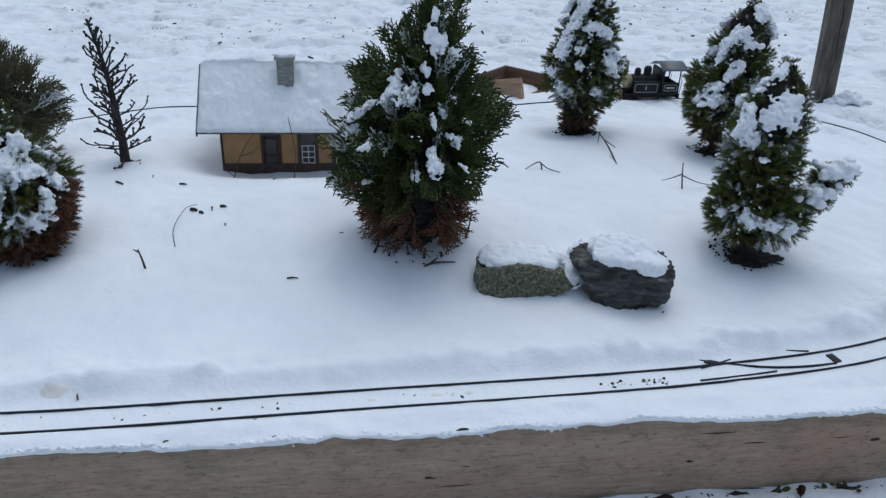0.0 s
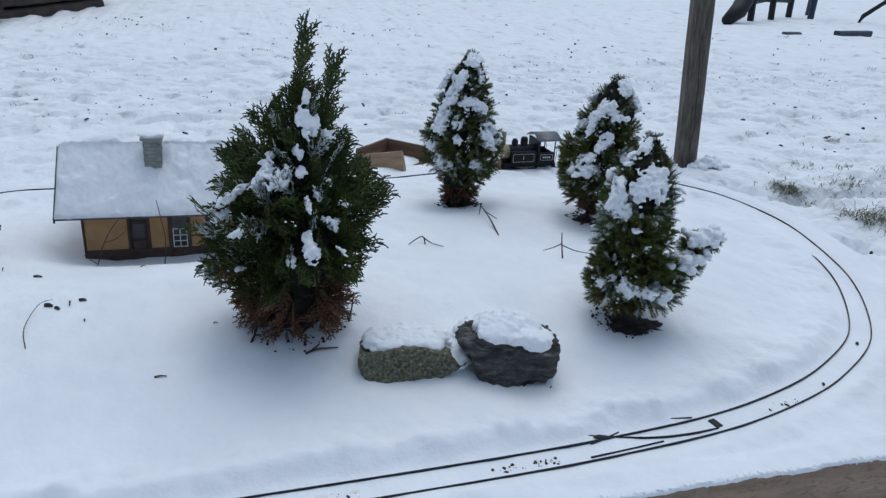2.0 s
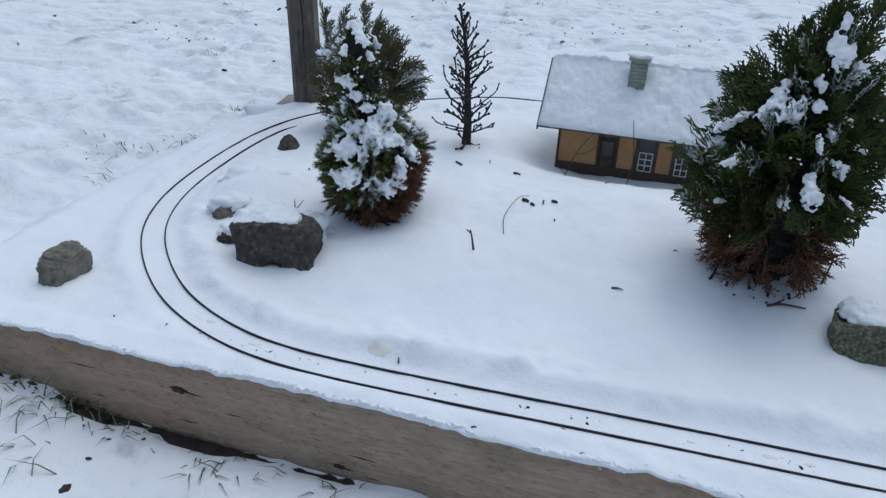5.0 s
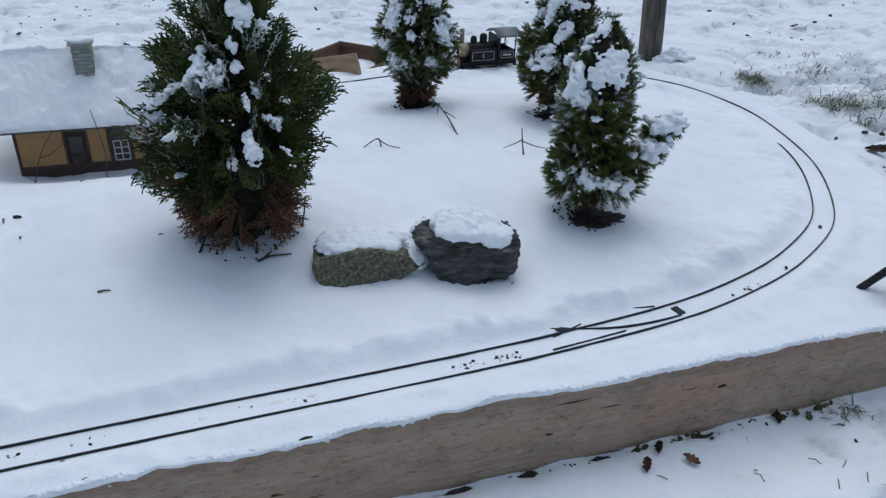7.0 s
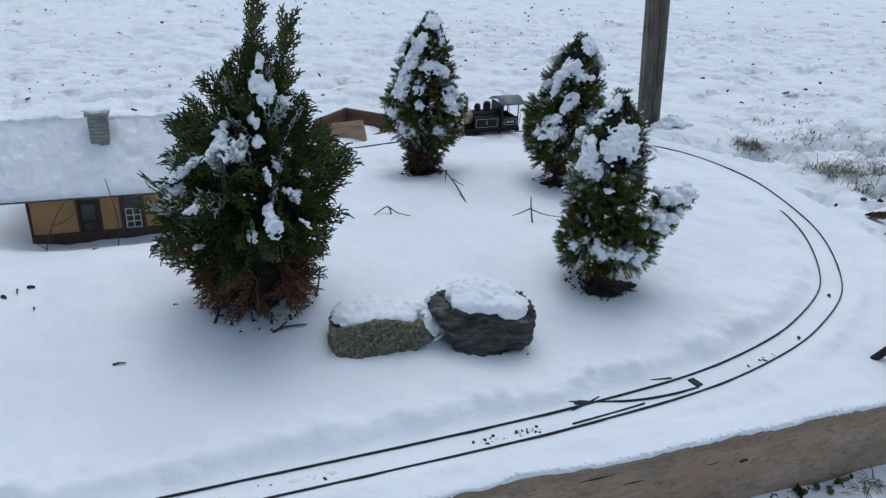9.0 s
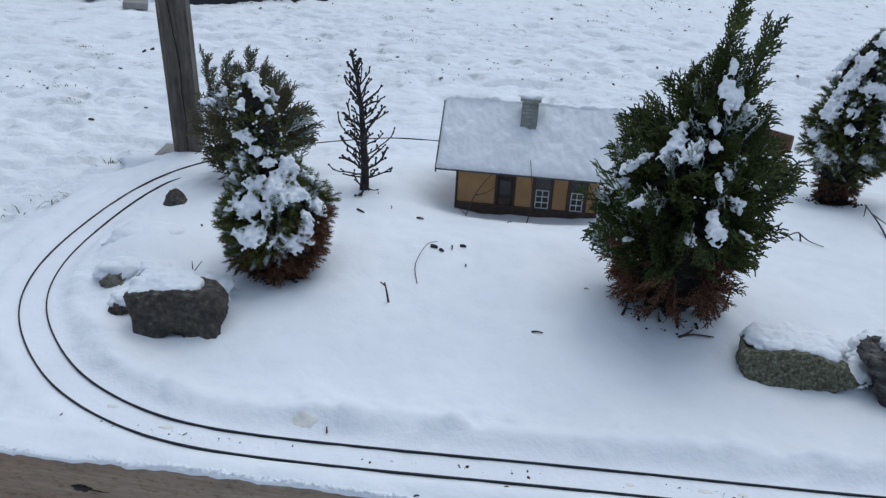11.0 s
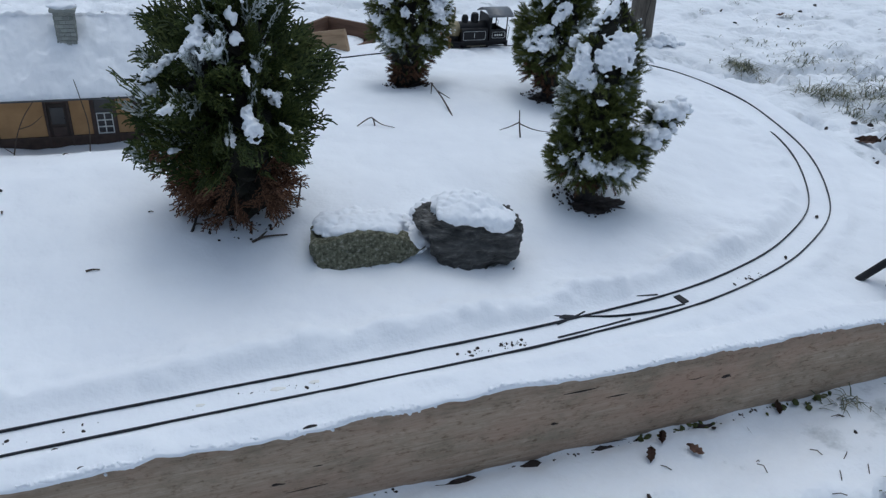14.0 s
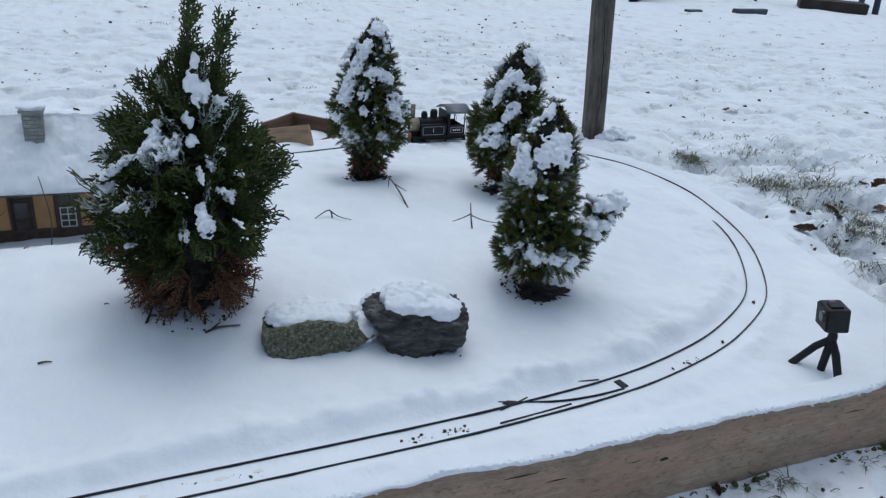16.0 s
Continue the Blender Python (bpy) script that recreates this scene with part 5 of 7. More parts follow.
for x0, x1 in ((X[0] + 0.005, X[1] - 0.003), (X[2] + 0.002, X[3] - 0.004), (X[4] + 0.003, X[5] - 0.004), (X[6] + 0.003, X[7] - 0.005)):
    part("plaster_panel", box(x0, x1, 0.0015, 0.006, 0.024, WALL_Z - 0.004, 0.0006), OCHRE, house, "ochre plaster panel")
for xx in (X[0] + 0.0015, X[1], X[2] - 0.001, X[3] - 0.001, X[4] + 0.001, X[5] - 0.001, X[6] + 0.001, X[7] - 0.003):
    part("timber_stud", box(xx - 0.0022, xx + 0.0022, -0.0008, 0.006, -0.02, WALL_Z, 0.0005), BROWN, house)
part("timber_rail", box(HX0, HX1, -0.0006, 0.006, 0.0195, 0.0235, 0.0005), BROWN, house)
door = part("door", box(X[1] + 0.003, X[2] - 0.004, 0.003, 0.007, -0.02, 0.096, 0.0006), SHADOWWOOD, house, "dark recessed plank door")
part("door_panel", box(X[1] + 0.009, X[2] - 0.010, 0.0015, 0.0045, 0.050, 0.088, 0.0006), DARKPANE, door)
part("door_panel", box(X[1] + 0.009, X[2] - 0.010, 0.0015, 0.0045, 0.0, 0.044, 0.0006), BROWN, door)
for x0, x1 in ((X[3] + 0.001, X[4] - 0.001), (X[5] + 0.001, X[6] - 0.001)):
    win = part("window", box(x0, x1, 0.0028, 0.006, 0.028, WALL_Z - 0.003, 0.0005), DARKPANE, house, "dark window behind white glazing bars")
    part("window_jamb", box(x0 - 0.001, x0 + 0.0035, -0.0004, 0.005, 0.024, WALL_Z - 0.003, 0.0004), BROWN, win)
    part("window_jamb", box(x1 - 0.0035, x1 + 0.001, -0.0004, 0.005, 0.024, WALL_Z - 0.003, 0.0004), BROWN, win)
    wa, wb = x0 + 0.006, x1 - 0.006
    for fx in (wa, (wa + wb) / 2, wb):
        part("glazing_bar", box(fx - 0.0011, fx + 0.0011, 0.0005, 0.0035, 0.024, 0.072, 0.0003), WHITE, win)
    for fz in (0.025, 0.040, 0.055, 0.071):
        part("glazing_bar", box(wa - 0.001, wb + 0.001, 0.0007, 0.0033, fz - 0.0012, fz + 0.0012, 0.0003), WHITE, win)
RX0, RX1, EY, EZ, YM = -0.817, -0.368, -0.040, 0.116, 0.095


def roof_slab(y_eave, y_ridge, z_eave, z_ridge, thick, x0=RX0, x1=RX1, wavy=0.0, seed=0, over=0.0):
    """One slope of the roof, gridded; a wavy top makes it a blanket of snow."""
    nx, ny = (130, 44) if wavy else (2, 2)
    bm = bmesh.new()
    top, low = [], []
    for j in range(ny):
        s = j / (ny - 1)
        for i in range(nx):
            u = i / (nx - 1)
            x, y, z = x0 + (x1 - x0) * u, y_eave + (y_ridge - y_eave) * s, z_eave + (z_ridge - z_eave) * s
            e = min(1.0, min(u, 1 - u) * 23.0, s * 10.0) if wavy else 1.0
            h = thick * (0.35 + 0.65 * math.sqrt(max(e, 0.0))) + wavy * (float(fbm(np.array([x * 55]), np.array([y * 50.0]), 3, seed)[0]) + 0.5 * float(fbm(np.array([x * 8]), np.array([y * 9.0]), 2, seed + 3)[0]))
            ex = wavy * 1.2 * float(fbm(np.array([x * 60]), np.array([1.0]), 2, seed + 5)[0]) if j == 0 else 0.0
            top.append(bm.verts.new((x, y + (ex - over if j == 0 else 0) * (1 if y_eave < y_ridge else -1), z + h)))
            low.append(bm.verts.new((x, y, z)))
    for j in range(ny - 1):
        for i in range(nx - 1):
            k = j * nx + i
            bm.faces.new((top[k], top[k + 1], top[k + nx + 1], top[k + nx]))
            bm.faces.new((low[k], low[k + nx], low[k + nx + 1], low[k + 1]))
    ring = list(range(nx)) + [j * nx + nx - 1 for j in range(1, ny)] + [(ny - 1) * nx + i for i in range(nx - 2, -1, -1)] + [j * nx for j in range(ny - 2, 0, -1)]
    for a, b in zip(ring, ring[1:] + ring[:1]):
        bm.faces.new((low[a], low[b], top[b], top[a]))
    return bm


for ye in (EY, 2 * YM - EY):
    part("roof_slope", roof_slab(ye, YM, EZ, RIDGE_Z, 0.004), ROOFING, house, "dark roofing showing at the edges")
    part("roof_snow", roof_slab(ye, YM + (0.002 if ye < YM else -0.002), EZ + 0.0042, RIDGE_Z + 0.0042, 0.013, RX0 + 0.003, RX1 - 0.003, 0.013, 60 + int(ye > 0), 0.002), SNOW, house, "blanket of snow", True)
for gx in (RX0 + 0.0015, RX1 - 0.0015):
    bm = bmesh.new()
    for ya, za, yb, zb in ((EY, EZ, YM, RIDGE_Z), (2 * YM - EY, EZ, YM, RIDGE_Z)):
        vs = [bm.verts.new((gx + dx, a, b + dz)) for dx in (-0.002, 0.002) for a, b in ((ya, za), (yb, zb)) for dz in (-0.006, 0.005)]
        for q in ((0, 1, 3, 2), (4, 6, 7, 5), (0, 4, 5, 1), (2, 3, 7, 6), (0, 2, 6, 4), (1, 5, 7, 3)):
            bm.faces.new([vs[i] for i in q])
    part("barge_board", bm, ROOFING, house)
chimney = part("chimney", box(-0.622, -0.586, 0.046, 0.082, 0.180, 0.279, 0.0008), CHIMNEY, house, "grey-green brick chimney")
brick_me = None
for row in range(11):
    z0 = 0.185 + row * 0.0085
    for side in range(4):
        for col in range(3):
            shift = (row % 2) * 0.006
            u0 = -0.018 + col * 0.0126 + shift - 0.003
            u1 = min(u0 + 0.0112, 0.0185)
            u0 = max(u0, -0.0185)
            if u1 - u0 < 0.002:
                continue
            if brick_me is None:
                bk = part("brick", box(-0.5, 0.5, -0.5, 0.5, -0.5, 0.5), CHIMNEY, chimney)
                brick_me = bk.data
            else:
                bk = new("brick", brick_me)
                bk.parent = chimney
            bk.matrix_local = pose(-0.604, 0.064, z0 + 0.004, 0, 0, 90 * side) @ pose((u0 + u1) / 2, -0.0185, 0) @ Matrix.Diagonal((u1 - u0, 0.0028, 0.0072, 1))
part("chimney_cap", box(-0.629, -0.579, 0.039, 0.089, 0.277, 0.284, 0.0015), CHIMNEY, chimney)
part("cap_snow", lump(-0.604, 0.064, 0.286, 0.027, 0.026, 0.008, 3, 0.2, 1.6, 3), SNOW, chimney, "snow on the chimney cap", True)

# ==== locomotive ====
LI = int(np.argmin(np.hypot(TRACK[:, 0] - 0.585, TRACK[:, 1] - 1.672)))
loco = thing("model_locomotive", TRACK[LI][0], TRACK[LI][1], 0.0035, math.degrees(math.atan2(tan[LI][1], tan[LI][0])), "small black model steam locomotive with a bronze smokebox on rails", "locomotive")


def cylinder_x(x0, x1, y, z, r, sides=28, r1=None):
    return tube([(x0, y, z), (x1, y, z)], [r, r if r1 is None else r1], sides)


def lathe(rows, x, y, z, sides=24):
    """A turned part on an upright axis: rows of height and radius."""
    return tube([(x, y, z + h) for h, _ in rows], [r for _, r in rows], sides)


part("frame", box(-0.105, 0.098, -0.026, 0.026, 0.012, 0.026, 0.001), BLACK, loco)
part("footplate", box(-0.108, 0.100, -0.043, 0.043, 0.026, 0.030, 0.0008), BLACK, loco)
for bx_ in (-0.112, 0.098):
    part("buffer_beam", box(bx_, bx_ + 0.008, -0.042, 0.042, 0.012, 0.030, 0.001), BLACK, loco)
part("coupler", lathe([(0, 0.006), (0.004, 0.008), (0.014, 0.008), (0.016, 0.005)], -0.120, 0.0, 0.012), BLACK, loco)
for wx in (-0.032, 0.032):
    for wy in (-0.0255, 0.0255):
        wh = part("wheel", tube([(wx, wy - 0.003, 0.015), (wx, wy + 0.003, 0.015)], [0.0155, 0.0155], 24), BLACK, loco)
        part("tyre", tube([(wx, wy - 0.0022, 0.015), (wx, wy + 0.0022, 0.015)], [0.0168, 0.0162], 24), RAIL, wh)
for sy in (-1, 1):
    rod = part("side_rod", box(-0.036, 0.036, sy * 0.031 - 0.001, sy * 0.031 + 0.001, 0.010, 0.014, 0.0008), STACK, loco, "bright side rod")
    part("cylinder", cylinder_x(0.066, 0.092, sy * 0.034, 0.018, 0.010, 20), BLACK, loco)
    tank = part("side_tank", box(-0.034, 0.062, sy * 0.036 - 0.0075, sy * 0.036 + 0.0075, 0.030, 0.072, 0.0012), BLACK, loco)
    yy = sy * 0.0440

    def lining(x0, x1, z0, z1, parent):
        bm = bmesh.new()
        pts, r = [], 0.004
        for cx, cz, a0 in ((x1 - r, z1 - r, 0), (x0 + r, z1 - r, 90), (x0 + r, z0 + r, 180), (x1 - r, z0 + r, 270)):
            pts += [(cx + r * math.cos(radians(a0 + k * 22.5)), yy, cz + r * math.sin(radians(a0 + k * 22.5))) for k in range(5)]
        for a, b in zip(pts, pts[1:] + pts[:1]):
            add_tube(bm, [a, b], 0.0006, 4)
        part("lining", bm, PALE, parent, "thin pale lining")

    lining(-0.024, 0.056, 0.036, 0.064, tank)
    bm = bmesh.new()
    fc = bpy.data.curves.new("number", "FONT")
    fc.body, fc.size, fc.extrude, fc.align_x, fc.align_y = "1", 0.019, 0.0004, "CENTER", "CENTER"
    tmp = new("number", fc)
    digit = bpy.data.meshes.new_from_object(tmp.evaluated_get(bpy.context.evaluated_depsgraph_get()))
    bpy.data.objects.remove(tmp)
    digit.materials.clear()
    digit.materials.append(PALE)
    num = new("number", digit)
    num.parent = tank
    num.matrix_local = pose(0.016, yy, 0.050, 90, 0, 0 if sy < 0 else 180)
    bunker = part("cab_side", box(-0.105, -0.040, sy * 0.041 - 0.002, sy * 0.041 + 0.002, 0.030, 0.068, 0.0008), BLACK, loco)
    lining(-0.097, -0.050, 0.040, 0.060, bunker)
    bm = bmesh.new()
    for k in range(4):
        add_box(bm, -0.0875 + k * 0.008, -0.0825 + k * 0.008, yy - 0.0004, yy + 0.0004, 0.047, 0.053)
    part("name_plate", bm, PALE, bunker, "pale unreadable name in four short bars")
    part("cab_pillar", box(-0.046, -0.038, sy * 0.041 - 0.002, sy * 0.041 + 0.002, 0.068, 0.110, 0.0006), BLACK, loco)
    part("cab_pillar", tube([(-0.103, sy * 0.041, 0.066), (-0.103, sy * 0.041, 0.110)], 0.0022, 8), BLACK, loco)
    part("handrail", tube([(-0.109, sy * 0.043, 0.034), (-0.112, sy * 0.043, 0.075), (-0.106, sy * 0.043, 0.082)], 0.001, 6), BLACK, loco)
part("cab_front", box(-0.043, -0.039, -0.040, 0.040, 0.030, 0.112, 0.0006), BLACK, loco)
part("cab_back", box(-0.107, -0.104, -0.040, 0.040, 0.030, 0.062, 0.0006), BLACK, loco)
for k in range(3):
    part("gauge", lathe([(0, 0.004), (0.012, 0.005), (0.014, 0.003)], -0.052, -0.016 + 0.016 * k, 0.070, 12), STACK, loco)
roof_bm = bmesh.new()
arc = [(-0.052 + 0.104 * k / 14, 0.110 + 0.020 * math.cos((k / 14 - 0.5) * math.pi)) for k in range(15)]
rows_ = [[roof_bm.verts.new((xx, a, b + dz)) for a, b in arc] for xx, dz in ((-0.122, 0), (-0.030, 0), (-0.030, 0.002), (-0.122, 0.002))]
for a, b in zip(rows_, rows_[1:] + rows_[:1]):
    for k in range(14):
        roof_bm.faces.new((a[k], a[k + 1], b[k + 1], b[k]))
roof_bm.faces.new([r[0] for r in rows_]), roof_bm.faces.new([r[-1] for r in rows_])
cab_roof = part("cab_roof", roof_bm, CABROOF, loco, "curved grey cab roof", True)
for rx_, ry_ in ((-0.100, -0.043), (-0.052, -0.043), (-0.100, 0.043), (-0.052, 0.043)):
    part("rivet", lathe([(0, 0.0014), (0.001, 0.0011)], rx_, ry_, 0.1165, 8), BLACK, cab_roof)
boiler = part("boiler", cylinder_x(-0.040, 0.062, 0, 0.062, 0.026), BLACK, loco)
smoke = part("smokebox", cylinder_x(0.062, 0.098, 0, 0.062, 0.0268), BRASS, loco, "dull gold smokebox", True)
part("smokebox_door", cylinder_x(0.098, 0.103, 0, 0.062, 0.023, 28, 0.018), BLACK, smoke)
part("smokebox_saddle", box(0.066, 0.096, -0.022, 0.022, 0.028, 0.045, 0.001), BLACK, loco)
part("chimney_stack", tube([(0.080, 0, 0.086), (0.080, 0, 0.134), (0.080, 0, 0.134), (0.080, 0, 0.120)], [0.0075, 0.0082, 0.0062, 0.0055], 20), STACK, loco, "bronze chimney stack", True)
part("sand_dome", lathe([(0, 0.014), (0.006, 0.013), (0.020, 0.0135), (0.028, 0.012), (0.032, 0.009), (0.032, 0.005), (0.029, 0.004)], 0.000, 0, 0.083), BLACK, loco, "", True)
part("steam_dome", lathe([(0, 0.012), (0.005, 0.011), (0.016, 0.0115), (0.021, 0.010), (0.026, 0.007), (0.027, 0.003)], 0.036, 0, 0.083), BLACK, loco, "", True)
for px_ in (-0.018, 0.019):
    part("pipe", tube([(px_, -0.030, 0.072), (px_, -0.026, 0.086), (px_, -0.012, 0.092)], 0.0013, 6), STACK, loco)
plow_bm = bmesh.new()
nose = [(0.106, -0.046, 0.006), (0.128, 0.0, 0.006), (0.106, 0.046, 0.006), (0.104, 0.044, 0.044), (0.118, 0.0, 0.048), (0.104, -0.044, 0.044)]
fr_ = [plow_bm.verts.new(p) for p in nose]
bk_ = [plow_bm.verts.new((p[0] - 0.004, p[1], p[2])) for p in nose]
for q in ((0, 1, 4, 5), (1, 2, 3, 4)):
    plow_bm.faces.new([fr_[i] for i in q]), plow_bm.faces.new([bk_[i] for i in q[::-1]])
for a, b in ((0, 1), (1, 2), (2, 3), (3, 4), (4, 5), (5, 0)):
    plow_bm.faces.new((fr_[b], fr_[a], bk_[a], bk_[b]))
plow = part("snow_plough", plow_bm, PLOW, loco, "rusty brown snow plough blade")
rng3 = np.random.default_rng(44)
v, f = snow_blobs([(0.120 + rng3.uniform(-0.006, 0.012), yy_, zz_) for yy_, zz_ in zip(rng3.uniform(-0.045, 0.04, 16), rng3.uniform(0.004, 0.046, 16))], rng3.uniform(0.005, 0.012, 16), rng3, 0.9)
np_mesh("ploughed_snow", v, f, SNOW, plow, True, "snow stuck to the plough")

# ==== action camera on a mini tripod ====
gp = thing("action_camera_tripod", 0.795, 0.100, ground_at(0.795, 0.1) - 0.003, 0, "black action camera on a small folding tripod in snow", "camera")
for fx, fy in ((-0.046, 0.036), (-0.012, -0.006), (-0.014, -0.054)):
    leg = part("leg", tube([(0, 0, 0.066), (fx * 0.4, fy * 0.4, 0.044), (fx, fy, -0.006)], [0.0065, 0.0075, 0.0072], 10), BLACKPL, gp)
    part("foot", tube([(fx * 0.93, fy * 0.93, -0.002), (fx * 1.05, fy * 1.05, -0.010)], [0.007, 0.0075], 10), BLACKPL, leg)
part("ball_head", lathe([(0, 0.008), (0.006, 0.009), (0.014, 0.0085), (0.020, 0.006), (0.030, 0.006)], 0, 0, 0.060), BLACKPL, gp, "", True)
body = part("camera_body", box(-0.027, 0.027, -0.020, 0.020, 0, 0.046, 0.004), BLACKPL, gp)
body.matrix_local = pose(-0.004, 0.004, 0.088, -8, 4, 62)
part("front_bezel", box(-0.025, 0.025, 0.0195, 0.0225, 0.002, 0.044, 0.002), BLACK, body)
part("screen", box(-0.021, 0.021, -0.0212, -0.0195, 0.007, 0.039, 0.001), DARKPANE, body, "dark glossy screen")
part("lens", tube([(-0.012, 0.020, 0.030), (-0.012, 0.027, 0.030), (-0.012, 0.0275, 0.030)], [0.011, 0.010, 0.008], 20), DARKPANE, body)
part("shutter_button", lathe([(0, 0.005), (0.0025, 0.005)], 0.012, 0, 0.046, 14), CABROOF, body)
part("hinge_clip", box(-0.018, 0.008, -0.010, 0.012, 0.044, 0.050, 0.002), BLACK, body)
part("side_door", box(0.0265, 0.0285, -0.014, 0.014, 0.006, 0.040, 0.001), BLACK, body)

# ==== wooden box behind the track ====
crate = thing("wooden_planter_box", 0.140, 1.822, -0.035, 46, "open red-brown wooden box with a tan plank, sunk in snow", "wooden box")
S_ = 0.100
for i, (a, ml) in enumerate(((0, PLANKD), (90, PLANK), (180, PLANKD), (270, PLANKD))):
    sd = rough_board("side_plank", (2 * S_, 0.016, 0.078), ml, crate, 90 + i, 0.001, (12, 6, 6), "tan plank" if ml is PLANK else "red-brown plank")
    sd.matrix_local = pose(0, 0, 0, 0, 0, a) @ pose(0, S_ - 0.008, 0.040 - (0.046 if a == 180 else 0.0), 0, 14 if a == 90 else 0)
part("snow_fill", lump(0, 0, 0.020, S_ - 0.012, S_ - 0.012, 0.020, 6, 0.2, 1.5, 4), SNOW, crate, "snow lying in the box", True)

# ==== loose crumbs of snow ====
hr = np.random.default_rng(19)
hx, hy = hr.normal(0, 0.038, 90), hr.normal(0, 0.022, 90)
hz = 0.032 * np.exp(-(hx / 0.05) ** 2 - (hy / 0.035) ** 2) * hr.uniform(0.2, 1.2, 90)
heap = merged_snow(np.c_[hx, hy, hz], hr.uniform(0.008, 0.017, 90), hr, None, "", 0.003)
heap.name = "snow_drift"
heap.matrix_world = pose(1.430, 1.770, -0.033)
tagged(heap, "small lumpy heap of snow at the foot of a wooden post", "snow drift")
flake = np.random.default_rng(83)
ex = flake.uniform(-1.66, 1.02, 4200)
ex = ex[fbm(ex * 9, ex * 0.3, 3, 85) + flake.normal(0, 0.12, len(ex)) > -0.06]
low = np.abs(flake.normal(0, 1.0, len(ex))) * (0.0022 + 0.0045 * np.clip(fbm(ex * 13, ex * 0.2, 2, 89) + 0.2, 0, 1))
ey = np.where(low < 0.0015, flake.uniform(-0.003, 0.003, len(ex)), flake.uniform(-0.0035, -0.0005, len(ex)))
ez = bed_top(ex, np.full(len(ex), 0.006)) - low
merged_snow(np.c_[ex, ey, ez], flake.uniform(0.0013, 0.0034, len(ex)), flake, bed, "crumbly snow crust along the board's edge", 0.0013).name = "snow_crust"

# ==== twigs and stems ====


def twig(name, label, *strokes, category="twig"):
    """Strokes of points with a thickness; the first stroke is the stem."""
    o = Vector(strokes[0][1][0])
    t = thing(name, o.x, o.y, o.z, 0, label, category, "twigs in the snow")
    for i, (r, pts) in enumerate(strokes):
        pv = [Vector(p) - o for p in pts]
        k = spline([tuple(p) for p in pv], 4, False) if len(pv) > 2 else [tuple(p) for p in pv]
        n = len(k)
        part("stem" if i == 0 else "side_shoot", tube([tuple(p) for p in k], [r * (1 - 0.5 * j / max(n - 1, 1)) for j in range(n)], 6), TWIG if r < 0.0028 else BARK, t)
    return t


def on(x, y, dz=0.0):
    return (x, y, ground_at(x, y) + dz)


twig("forked_twig", "thin forked brown twig poking out of snow", (0.0022, [on(0.030, 0.900, -0.006), on(0.026, 0.92, 0.016), on(-0.013, 0.902, 0.002)]), (0.0018, [on(0.026, 0.92, 0.016), on(0.042, 0.89, 0.008), on(0.069, 0.873, 0.003)]))
twig("forked_twig", "three-armed dark twig standing in snow", (0.0022, [on(0.345, 0.772, -0.004), on(0.340, 0.775, 0.03), on(0.336, 0.776, 0.066)]), (0.0016, [on(0.340, 0.775, 0.038), on(0.326, 0.80, 0.02), on(0.312, 0.820, 0.004)]), (0.0016, [on(0.340, 0.775, 0.034), on(0.38, 0.775, 0.016), on(0.43, 0.775, 0.006)]))
twig("forked_twig", "dark broken twig leaning out of the snow", (0.0026, [on(0.236, 0.926, -0.004), on(0.238, 1.02, 0.014), on(0.236, 1.11, 0.030)]), (0.0018, [on(0.238, 1.06, 0.022), on(0.262, 1.03, 0.008)]), (0.0018, [on(0.236, 1.10, 0.030), on(0.226, 1.075, 0.010)]))
twig("side_twig", "bare twig sticking out beside a small spruce", (0.0018, [(0.433, 0.495, 0.168), (0.485, 0.47, 0.173), (0.533, 0.453, 0.196)]), (0.0014, [(0.473, 0.49, 0.188), (0.488, 0.488, 0.218), (0.500, 0.481, 0.230)]))
twig("dead_twig", "thick dark dead twig at the foot of the thuja", (0.0030, [on(-0.404, 0.486, -0.002), on(-0.397, 0.502, 0.006), on(-0.392, 0.518, 0.010)]), (0.0022, [on(-0.397, 0.502, 0.006), on(-0.384, 0.504, 0.005)]))
twig("dead_twig", "dark forked twig lying on snow", (0.0026, [on(-0.308, 0.448, 0.001), on(-0.285, 0.454, 0.004), on(-0.247, 0.452, 0.003)]), (0.0022, [on(-0.296, 0.451, 0.004), on(-0.280, 0.466, 0.006)]))
twig("dead_twig", "short dark stub under the thuja", (0.0030, [on(-0.306, 0.474, -0.002), on(-0.305, 0.484, 0.004), on(-0.302, 0.494, 0.006)]))
twig("dead_twig", "thin twig rising behind the thuja", (0.0022, [on(-0.215, 0.54, 0.0), on(-0.207, 0.55, 0.03), on(-0.203, 0.56, 0.055)]))
twig("twig_stub", "short upright twig stub in snow", (0.0024, [on(-0.826, 0.451, -0.004), on(-0.830, 0.451, 0.02), on(-0.834, 0.450, 0.040)]), (0.002, [on(-0.833, 0.45, 0.034), on(-0.842, 0.45, 0.040)]))
twig("twig_stub", "y-shaped twig standing in snow", (0.0015, [on(-1.215, 0.486, -0.004), on(-1.214, 0.486, 0.034)]), (0.0012, [on(-1.215, 0.486, 0.008), on(-1.198, 0.494, 0.030)]))
twig("dry_stem", "curved dry plant stem bowed over the snow", (0.0010, [on(-0.784, 0.513, 0.0), on(-0.797, 0.57, 0.008), on(-0.785, 0.635, 0.012), on(-0.765, 0.655, 0.010)]))
twig("dry_stem", "thin dark stem before the house wall", (0.0015, [on(-0.586, 0.926, -0.004), on(-0.579, 0.926, 0.06), on(-0.586, 0.926, 0.12), on(-0.592, 0.926, 0.158)]))
